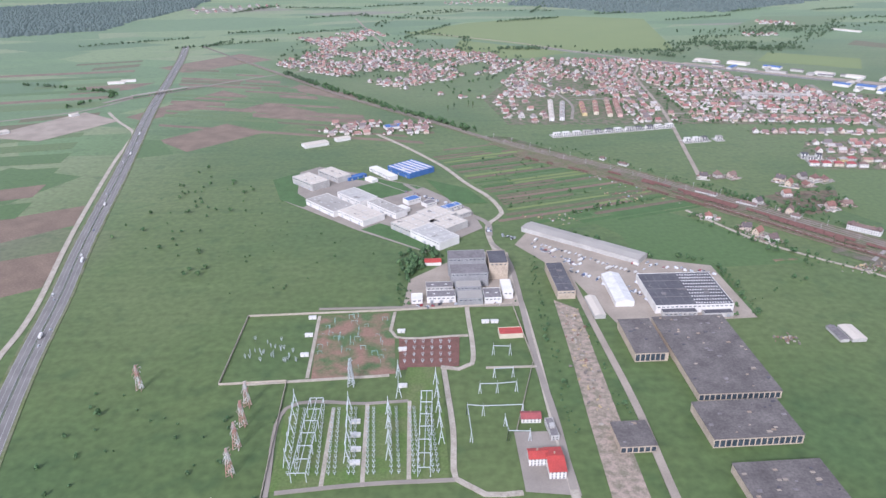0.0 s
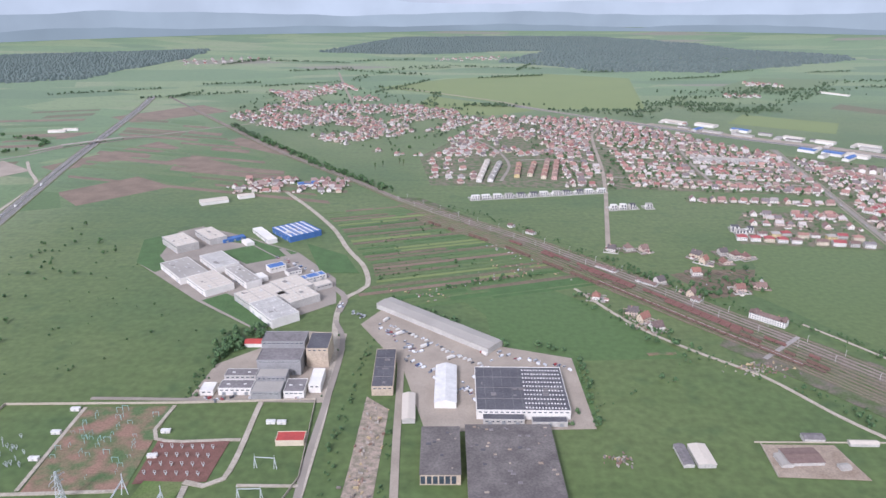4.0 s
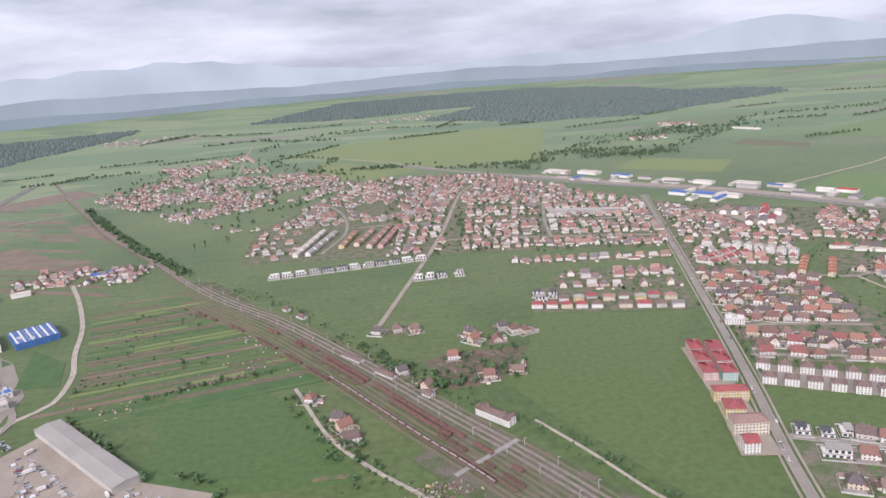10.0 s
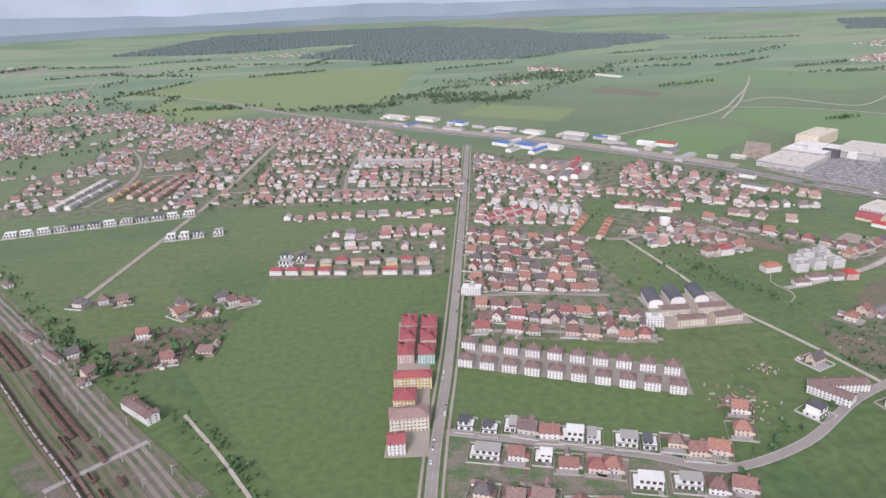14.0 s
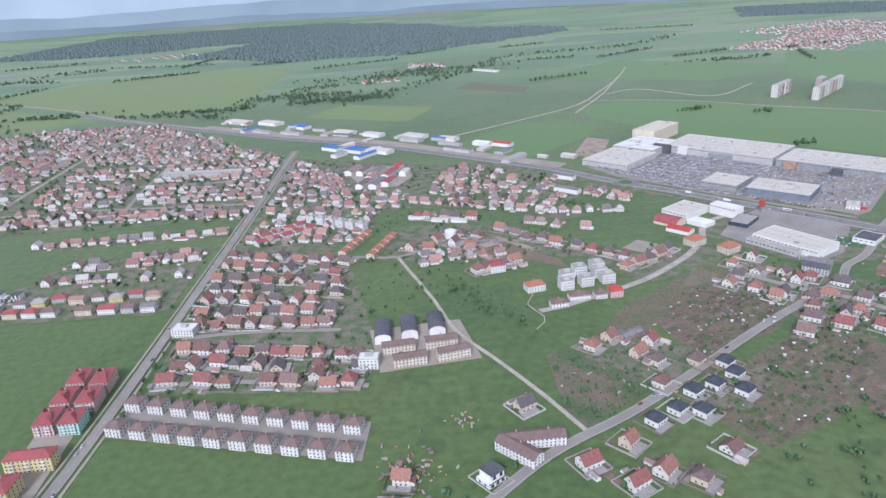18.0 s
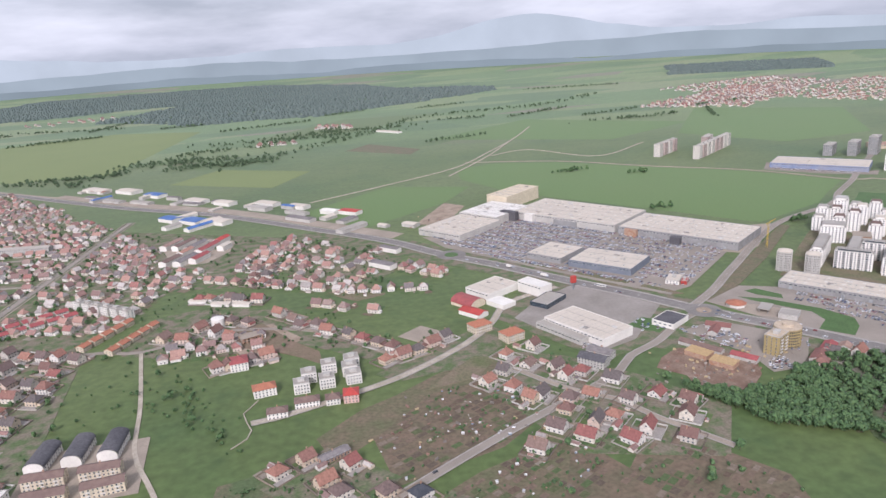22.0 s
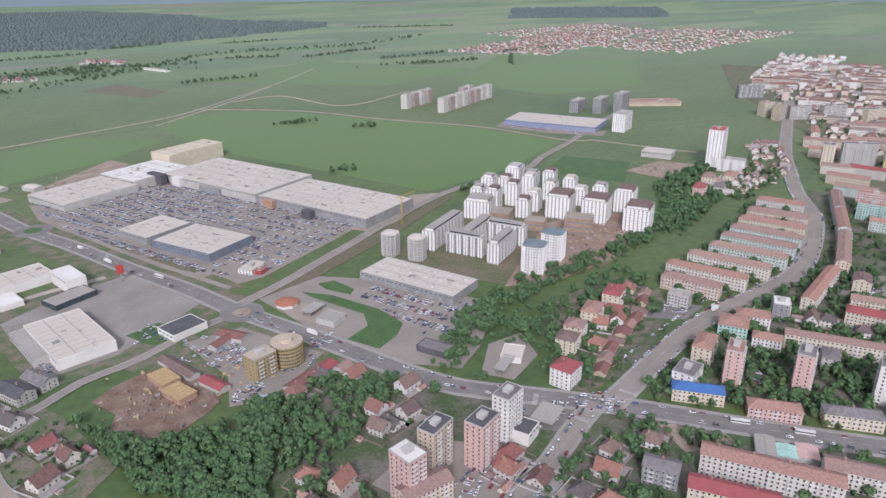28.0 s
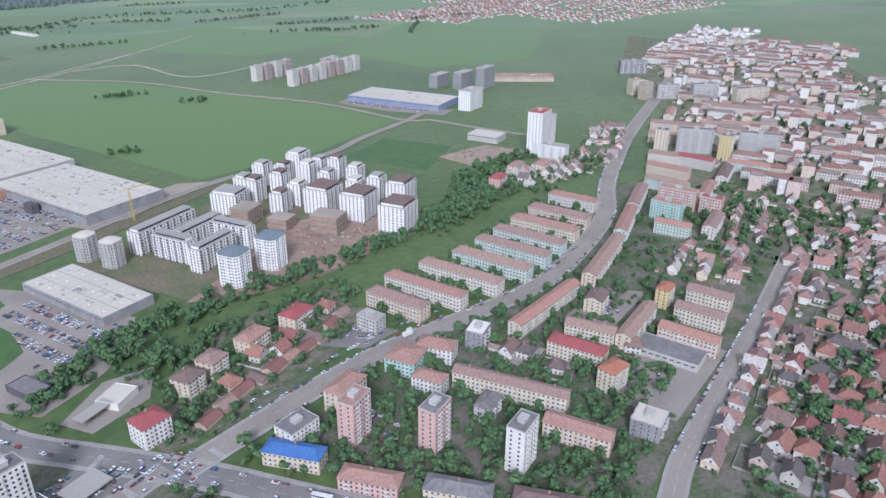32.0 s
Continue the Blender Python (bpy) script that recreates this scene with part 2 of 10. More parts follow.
CAR_PAINT_MANY = choice("parked_car_paint", [(0.66, 0.66, 0.66), (0.06, 0.06, 0.065), (0.32, 0.33, 0.34), (0.74, 0.74, 0.73), (0.06, 0.10, 0.20), (0.70, 0.70, 0.70), (0.14, 0.145, 0.15), (0.50, 0.51, 0.52), (0.26, 0.04, 0.04)], 0.3, island=True, spec=0.5)
TYRE = surface("tyre_rubber", (0.025, 0.025, 0.025), (0.04, 0.04, 0.04), 2.0, 0.9)
BARK = surface("bark", (0.10, 0.075, 0.05), (0.14, 0.11, 0.08), 1.5, 0.95)
LEAF = choice("tree_leaves", [(0.078, 0.122, 0.048), (0.095, 0.145, 0.055), (0.062, 0.102, 0.045), (0.11, 0.155, 0.06)], 0.75, scale=0.5, sheen=0.12)
LEAF_MANY = choice("wood_leaves", [(0.072, 0.132, 0.054), (0.090, 0.162, 0.062), (0.060, 0.112, 0.050), (0.110, 0.174, 0.068)], 0.8, island=True, scale=0.4, sheen=0.14)
RUST = surface("rusty_wagon", (0.20, 0.125, 0.095), (0.155, 0.10, 0.078), 0.4, 0.85)
OCHRE = surface("ochre_render", (0.37, 0.29, 0.135), (0.31, 0.245, 0.12), 0.1, 0.85)
PINK = surface("pink_render", (0.60, 0.40, 0.34), (0.52, 0.35, 0.30), 0.1, 0.88)
YELLOW = surface("yellow_render", (0.62, 0.50, 0.24), (0.55, 0.44, 0.22), 0.1, 0.88)
MINT = surface("mint_render", (0.40, 0.60, 0.50), (0.35, 0.52, 0.44), 0.1, 0.88)
WOOD = surface("new_timber", (0.50, 0.36, 0.19), (0.40, 0.29, 0.15), 0.5, 0.8)


# ---- mesh helpers ----
class Geo:
    """Collects vertices and faces for one mesh; each face takes the material slot that is current."""

    def __init__(self):
        self.v, self.f, self.m, self.slot = [], [], [], 0

    def face(self, *pts):
        i = len(self.v)
        self.v.extend(pts)
        self.f.append(tuple(range(i, i + len(pts))))
        self.m.append(self.slot)

    def box(self, x0, x1, y0, y1, z0, z1, top=None):
        """top: how far the upper rectangle is drawn in on each side."""
        t = top or 0.0
        i = len(self.v)
        self.v.extend([(x0, y0, z0), (x1, y0, z0), (x1, y1, z0), (x0, y1, z0),
                       (x0 + t, y0 + t, z1), (x1 - t, y0 + t, z1), (x1 - t, y1 - t, z1), (x0 + t, y1 - t, z1)])
        for q in ((0, 1, 5, 4), (1, 2, 6, 5), (2, 3, 7, 6), (3, 0, 4, 7), (4, 5, 6, 7), (3, 2, 1, 0)):
            self.f.append(tuple(i + a for a in q))
            self.m.append(self.slot)

    def beam(self, a, b, w):
        a, b = Vector(a), Vector(b)
        d = (b - a).normalized()
        s = d.cross(Vector((0, 0, 1)))
        s = (s.normalized() if s.length > 1e-3 else Vector((1, 0, 0))) * w / 2
        u = d.cross(s).normalized() * w / 2
        i = len(self.v)
        self.v.extend([tuple(p + o) for p in (a, b) for o in (s + u, -s + u, -s - u, s - u)])
        for q in ((0, 1, 5, 4), (1, 2, 6, 5), (2, 3, 7, 6), (3, 0, 4, 7), (4, 5, 6, 7), (3, 2, 1, 0)):
            self.f.append(tuple(i + c for c in q))
            self.m.append(self.slot)

    def prism(self, n, r0, r1, z0, z1, cx=0.0, cy=0.0, sx=1.0, sy=1.0):
        i = len(self.v)
        for r, z in ((r0, z0), (r1, z1)):
            for k in range(n):
                a = 2 * math.pi * k / n
                self.v.append((cx + r * sx * math.cos(a), cy + r * sy * math.sin(a), z))
        for k in range(n):
            j = (k + 1) % n
            self.f.append((i + k, i + j, i + n + j, i + n + k))
            self.m.append(self.slot)
        self.f.append(tuple(range(i + n, i + 2 * n)))
        self.m.append(self.slot)
        self.f.append(tuple(range(i + n - 1, i - 1, -1)))
        self.m.append(self.slot)

    def mesh(self, name, *mats):
        me = bpy.data.meshes.new(name)
        me.from_pydata(self.v, [], self.f)
        for m in mats:
            me.materials.append(m)
        if len(mats) > 1:
            me.polygons.foreach_set("material_index", self.m)
        me.update()
        return me


def part(name, me, parent, label="", at=None):
    ob = new(name, me)
    ob.parent = parent
    if at is not None:
        ob.matrix_basis = at
    if label:
        ob["label"] = label
    return ob


def root(name, x, y, ang, label, category, group="", z=0.0):
    ob = new(name)
    ob.matrix_basis = pose(x, y, z, 0, 0, ang)
    ob.empty_display_size = 0.5
    return tagged(ob, label, category, group)


# ---- the land: a flat valley floor that climbs into hills all round ----
CX, CY, R0, R1, RISE = 900.0, 300.0, 4000.0, 7250.0, 190.0


def land(x, y):
    r = math.hypot(x - CX, y - CY)
    if r <= R0:
        return 0.0
    u = min(1.0, (r - R0) / (R1 - R0))
    return min(64.0, RISE * (1 - (R0 + (R1 - R0) * u) * (1 - u) / R0)) + 14 * u * noise.noise(Vector((x, y, 0)) * 0.0009)


def far(x, y):
    """Places on the hillsides, from where they would lie if the plain went on."""
    r = math.hypot(x - CX, y - CY)
    if r > R0:
        k = (R0 + (R1 - R0) * (1 - R0 / r)) / r
        x, y = CX + (x - CX) * k, CY + (y - CY) * k
    return x, y, land(x, y)


def land_material():
    m = bpy.data.materials.new("valley_grass")
    m.use_nodes = True
    n, k = m.node_tree.nodes, m.node_tree.links
    b = n["Principled BSDF"]
    b.inputs["Roughness"].default_value, b.inputs["Specular IOR Level"].default_value = 0.7, 0.3
    fuzz(b, 0.26)
    geo = n.new("ShaderNodeNewGeometry")

    def tex(kind, scale, stretch=(1, 1, 1), turn=0.0, detail=5.0):
        mp = n.new("ShaderNodeMapping")
        mp.inputs["Scale"].default_value, mp.inputs["Rotation"].default_value = stretch, (0, 0, turn)
        k.new(geo.outputs["Position"], mp.inputs[0])
        t = n.new(kind)
        t.inputs["Scale"].default_value = scale / K
        if "Detail" in t.inputs:
            t.inputs["Detail"].default_value = detail
        k.new(mp.outputs[0], t.inputs["Vector"])
        return t

    # grass in several greens, with drier and damper stretches
    broad = tex("ShaderNodeTexNoise", 0.0035, detail=6)
    ramp = n.new("ShaderNodeValToRGB")
    e = ramp.color_ramp.elements
    e[0].position, e[0].color = 0.30, (0.069, 0.115, 0.038, 1)
    e[1].position, e[1].color = 0.72, (0.120, 0.153, 0.055, 1)
    mid = e.new(0.5); mid.color = (0.096, 0.135, 0.043, 1)
    k.new(broad.outputs[0], ramp.inputs[0])
    # fields of the hills and the far plain: narrow plots of differing crops, their greens paled and greyed for haze
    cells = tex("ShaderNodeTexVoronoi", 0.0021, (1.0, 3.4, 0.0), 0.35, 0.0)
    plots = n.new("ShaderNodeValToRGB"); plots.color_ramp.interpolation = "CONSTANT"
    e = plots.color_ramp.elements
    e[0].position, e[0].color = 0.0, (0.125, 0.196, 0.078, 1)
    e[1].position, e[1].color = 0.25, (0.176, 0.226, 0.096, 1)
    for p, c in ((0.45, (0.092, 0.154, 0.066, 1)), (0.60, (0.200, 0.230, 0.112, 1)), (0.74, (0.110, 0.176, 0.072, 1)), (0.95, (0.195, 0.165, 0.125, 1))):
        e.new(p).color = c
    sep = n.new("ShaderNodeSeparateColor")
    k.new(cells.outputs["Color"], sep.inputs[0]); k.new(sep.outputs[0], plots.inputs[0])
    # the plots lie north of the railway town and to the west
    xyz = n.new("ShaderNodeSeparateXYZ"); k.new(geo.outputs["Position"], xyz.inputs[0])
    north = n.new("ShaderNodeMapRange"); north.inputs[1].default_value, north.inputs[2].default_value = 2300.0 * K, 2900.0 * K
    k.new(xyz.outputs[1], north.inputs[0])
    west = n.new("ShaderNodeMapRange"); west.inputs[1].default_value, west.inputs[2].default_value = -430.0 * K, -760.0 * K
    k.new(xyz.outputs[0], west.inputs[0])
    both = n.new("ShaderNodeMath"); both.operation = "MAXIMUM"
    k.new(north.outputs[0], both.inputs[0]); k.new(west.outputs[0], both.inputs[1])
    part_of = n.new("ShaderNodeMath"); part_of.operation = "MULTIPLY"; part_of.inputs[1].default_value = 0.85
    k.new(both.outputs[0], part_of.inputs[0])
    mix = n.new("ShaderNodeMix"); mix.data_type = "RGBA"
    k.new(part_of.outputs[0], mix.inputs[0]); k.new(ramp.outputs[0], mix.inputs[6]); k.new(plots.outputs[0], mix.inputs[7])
    # tufts, weeds and mown streaks
    tuft = tex("ShaderNodeTexNoise", 0.12, detail=8)
    g1 = n.new("ShaderNodeMapRange"); g1.inputs[1].default_value, g1.inputs[2].default_value, g1.inputs[3].default_value, g1.inputs[4].default_value = 0.30, 0.70, 0.80, 1.18
    k.new(tuft.outputs[0], g1.inputs[0])
    streak = tex("ShaderNodeTexNoise", 0.02, (0.35, 3.0, 1), 0.35)
    g2 = n.new("ShaderNodeMapRange"); g2.inputs[1].default_value, g2.inputs[2].default_value, g2.inputs[3].default_value, g2.inputs[4].default_value = 0.3, 0.7, 0.92, 1.07
    k.new(streak.outputs[0], g2.inputs[0])
    g = n.new("ShaderNodeMath"); g.operation = "MULTIPLY"
    k.new(g1.outputs[0], g.inputs[0]); k.new(g2.outputs[0], g.inputs[1])
    mul = n.new("ShaderNodeVectorMath"); mul.operation = "SCALE"
    k.new(mix.outputs[2], mul.inputs[0]); k.new(g.outputs[0], mul.inputs["Scale"])
    # darker beds of weeds and rushes
    weed = tex("ShaderNodeTexNoise", 0.034, detail=12)
    wr = n.new("ShaderNodeMapRange"); wr.inputs[1].default_value, wr.inputs[2].default_value, wr.inputs[3].default_value, wr.inputs[4].default_value = 0.56, 0.70, 0.0, 0.42
    k.new(weed.outputs[0], wr.inputs[0])
    wm = n.new("ShaderNodeMix"); wm.data_type = "RGBA"; wm.inputs[7].default_value = (0.040, 0.078, 0.028, 1)
    k.new(wr.outputs[0], wm.inputs[0]); k.new(mul.outputs[0], wm.inputs[6])
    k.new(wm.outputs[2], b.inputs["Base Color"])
    return m


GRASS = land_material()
verts, faces = [(CX, CY, 0.0)], []
SEG = 144
rings = [250 * i for i in range(1, 16)] + [R0 + (R1 - R0) * i / 22 for i in range(0, 23)]
for r in rings:
    for s in range(SEG):
        a = 2 * math.pi * s / SEG
        x, y = CX + r * math.cos(a), CY + r * math.sin(a)
        verts.append((x, y, land(x, y)))
for s in range(SEG):
    faces.append((0, 1 + s, 1 + (s + 1) % SEG))
for i in range(len(rings) - 1):
    for s in range(SEG):
        a, b2 = 1 + i * SEG + s, 1 + i * SEG + (s + 1) % SEG
        faces.append((a, a + SEG, b2 + SEG, b2))
me = bpy.data.meshes.new("ground")
me.from_pydata(verts, [], faces)
me.materials.append(GRASS)
me.polygons.foreach_set("use_smooth", [True] * len(me.polygons))
tagged(new("ground", me), "green valley meadows and fields rising into low hills", "ground", kind="structure")

# hazy hills and mountains closing the valley, far beyond everything else; the haze is painted in as a pale glow
def ridge(radius, base, peaks, rough, colour, label, seed):
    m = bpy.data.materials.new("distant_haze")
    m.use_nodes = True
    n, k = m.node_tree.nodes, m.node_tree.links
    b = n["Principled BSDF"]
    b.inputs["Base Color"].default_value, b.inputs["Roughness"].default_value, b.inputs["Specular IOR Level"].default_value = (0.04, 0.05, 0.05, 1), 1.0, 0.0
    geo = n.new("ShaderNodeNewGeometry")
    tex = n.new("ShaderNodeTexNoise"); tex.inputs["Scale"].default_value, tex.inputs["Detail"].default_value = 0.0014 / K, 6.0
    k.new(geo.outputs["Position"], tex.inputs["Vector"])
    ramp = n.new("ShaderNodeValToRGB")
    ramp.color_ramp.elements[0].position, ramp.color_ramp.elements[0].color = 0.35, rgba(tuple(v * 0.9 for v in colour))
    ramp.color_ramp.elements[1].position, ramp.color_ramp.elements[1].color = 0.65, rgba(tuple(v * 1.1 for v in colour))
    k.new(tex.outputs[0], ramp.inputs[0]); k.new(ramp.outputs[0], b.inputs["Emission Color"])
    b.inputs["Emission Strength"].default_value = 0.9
    g = Geo()
    cols = []
    for s in range(361):
        a = 2 * math.pi * s / 360
        x, y = CX + radius * math.cos(a), CY + radius * math.sin(a)
        bear = math.degrees(math.atan2(x - CX, y - CY))
        c0, c1 = 3 * math.cos(a), 3 * math.sin(a)
        top = base + rough * noise.noise(Vector((c0 * 2, c1 * 2, seed))) + 0.4 * rough * noise.noise(Vector((c0 * 7, c1 * 7, seed)))
        for mid_b, wide, high in peaks:
            top += high * math.exp(-((bear - mid_b) / wide) ** 2) * (1 + 0.2 * noise.noise(Vector((c0 * 8, c1 * 8, seed + 5))))
        cols.append((x, y, top))
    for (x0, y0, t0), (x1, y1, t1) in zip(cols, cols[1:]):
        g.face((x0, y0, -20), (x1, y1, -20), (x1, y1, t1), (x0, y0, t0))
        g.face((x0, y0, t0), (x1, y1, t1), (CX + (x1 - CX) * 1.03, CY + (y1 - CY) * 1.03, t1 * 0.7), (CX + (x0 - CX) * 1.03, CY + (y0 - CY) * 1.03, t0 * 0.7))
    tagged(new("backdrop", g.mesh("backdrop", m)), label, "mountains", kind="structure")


# each farther ring is paler: distance haze put into its emission colour
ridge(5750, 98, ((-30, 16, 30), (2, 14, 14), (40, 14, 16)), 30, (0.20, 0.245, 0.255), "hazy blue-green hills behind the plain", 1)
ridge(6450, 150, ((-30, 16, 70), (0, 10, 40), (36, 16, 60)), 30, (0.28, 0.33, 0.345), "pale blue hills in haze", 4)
ridge(7200, 205, ((-26, 14, 250), (4, 8, 60), (21, 7, 230), (42, 12, 60)), 26, (0.42, 0.47, 0.49), "faint grey mountains in painted haze", 9)


LAYER = {"field": 0.02, "yard": 0.36, "road": 0.56}
ROADS, FOOTPRINTS = [], []


def layer(kind, step=0.006):
    """Each patch lies a little above the one laid before it."""
    LAYER[kind] += {"road": step, "yard": 0.003, "field": 0.002}[kind]
    return LAYER[kind]


def flat(name, pts, mat, label, category, z=0.06, kind="structure", thick=0.3):
    """A patch of ground with an edge of its own thickness."""
    z = layer("field" if name in ("field", "trodden_ground") else "yard")
    g = Geo()
    top = [(x, y, z) for x, y in pts]
    g.face(*top)
    for a, b3 in zip(top, top[1:] + top[:1]):
        g.face((a[0], a[1], z - thick), (b3[0], b3[1], z - thick), b3, a)
    ob = new(name, g.mesh(name, mat))
    return tagged(ob, label, category, kind=kind)


def smooth(pts, step=14.0):
    """Catmull-Rom through the points."""
    out = []
    p = [Vector((*q, 0)) for q in pts]
    p = [2 * p[0] - p[1]] + p + [2 * p[-1] - p[-2]]
    for i in range(1, len(p) - 2):
        n = max(1, int((p[i + 1] - p[i]).length / step))
        for j in range(n):
            t = j / n
            a, b3, c, d = p[i - 1], p[i], p[i + 1], p[i + 2]
            q = 0.5 * (2 * b3 + (c - a) * t + (2 * a - 5 * b3 + 4 * c - d) * t * t + (3 * b3 - a - 3 * c + d) * t ** 3)
            out.append((q.x, q.y))
    return out + [(p[-2].x, p[-2].y)]


def offset(line, d):
    out = []
    for i, (x, y) in enumerate(line):
        a, b3 = line[max(0, i - 1)], line[min(len(line) - 1, i + 1)]
        dx, dy = b3[0] - a[0], b3[1] - a[1]
        l = math.hypot(dx, dy) or 1
        out.append((x - dy / l * d, y + dx / l * d))
    return out


def strip(g, line, w, z, shift=0.0, thick=0.3):
    l, r = offset(line, shift + w / 2), offset(line, shift - w / 2)
    for i in range(len(line) - 1):
        g.face((*r[i], z), (*r[i + 1], z), (*l[i + 1], z), (*l[i], z))
        g.face((*l[i], z), (*l[i + 1], z), (*l[i + 1], z - thick), (*l[i], z - thick))
        g.face((*r[i + 1], z), (*r[i], z), (*r[i], z - thick), (*r[i + 1], z - thick))


def road(name, pts, w, mat, label, z=0.12, dashes=False, kerb=0.0, edge=0.0, category="road"):
    line = smooth(pts)
    z = layer("road")
    ROADS.extend((x, y, w / 2 + kerb + 0.8) for x, y in smooth(pts, 4.0))
    g = Geo()
    strip(g, line, w, z, 0, z)
    ob = tagged(new(name, g.mesh(name, mat)), label, category, kind="structure")
    if kerb:
        g = Geo()
        for s in (-1, 1):
            strip(g, line, kerb, z + 0.14, s * (w / 2 + kerb / 2))
        part("pavement", g.mesh("pavement", PAVING), ob)
    if dashes or edge:
        g = Geo()
        if dashes:
            fine = smooth(pts, 5.0)
            for i in range(0, len(fine) - 1, 2):
                strip(g, fine[i:i + 2], 0.24, z + 0.03, thick=0.02)
        if edge:
            for s in (-1, 1):
                strip(g, line, 0.3, z + 0.03, s * (w / 2 - edge), thick=0.02)
        part("road_markings", g.mesh("road_markings", LINE), ob, "white painted lane lines")
    return ob


# highway and country roads in the west
HWY = [(-300, 200), (-406, 547), (-455, 740), (-500, 904), (-582, 1235), (-698, 1685), (-799, 2117), (-880, 2460), (-960, 2760)]
g = Geo()
hl = smooth(HWY)
strip(g, hl, 30, 0.62, 0, 0.6)
hw = tagged(new("highway", g.mesh("highway", surface("verge", (0.20, 0.19, 0.13), (0.12, 0.15, 0.05), 0.05, 0.95))), "dual carriageway on a low bank with gravel verges", "highway", kind="structure")
g = Geo()
for s in (-1, 1):
    strip(g, hl, 10.5, 0.75, s * 6.6)
part("carriageway", g.mesh("carriageway", ASPHALT), hw)
g = Geo()
for s in (-11.4, -6.6, -1.8, 1.8, 6.6, 11.4):
    strip(g, hl, 0.28, 0.80, s, 0.02)
part("road_markings", g.mesh("road_markings", LINE), hw)
g = Geo()
for s in (-0.7, 0.7):
    strip(g, hl, 0.25, 1.5, s, 0.35)
    for q in offset(hl, s)[::1]:
        g.box(q[0] - 0.1, q[0] + 0.1, q[1] - 0.1, q[1] + 0.1, 0.6, 1.4)
part("guard_rail", g.mesh("guard_rail", STEEL), hw)
road("service_track", [(-453, 600), (-470, 710), (-535, 946), (-615, 1276), (-640, 1400), (-667, 1500), (-740, 1600), (-800, 1690)], 7, TRACK, "pale gravel service track along the highway")
road("country_road", [(-1150, 1560), (-956, 1656), (-860, 1730), (-800, 1850), (-741, 1895), (-620, 2030), (-500, 2136), (-350, 2250)], 8, OLD_ASPHALT, "narrow country road crossing the highway", 0.3)
ov = root("overpass", -750, 1900, 43, "concrete road bridge over the highway", "bridge")
g = Geo(); g.box(-75, 75, -5, 5, 5.2, 6.4); part("deck", g.mesh("deck", CONCRETE), ov)
for s in (-5, 4.6):
    g = Geo(); g.box(-75, 75, s, s + 0.4, 6.4, 7.4); part("parapet", g.mesh("parapet", WALL_PALE), ov)
for s in (-30, -10, 10, 30):
    g = Geo(); g.box(s - 0.7, s + 0.7, -4, 4, 0, 5.2); part("pier", g.mesh("pier", CONCRETE), ov)
for s in (-1, 1):
    g = Geo(); g.face((s * 75, -5, 6.4), (s * 75, 5, 6.4), (s * 150, 6, 0.2), (s * 150, -6, 0.2)); g.face((s * 75, -5, 0), (s * 75, -5, 6.4), (s * 150, -6, 0.2)); g.face((s * 75, 5, 0), (s * 75, 5, 6.4), (s * 150, 6, 0.2))
    part("ramp", g.mesh("ramp", OLD_ASPHALT), ov)

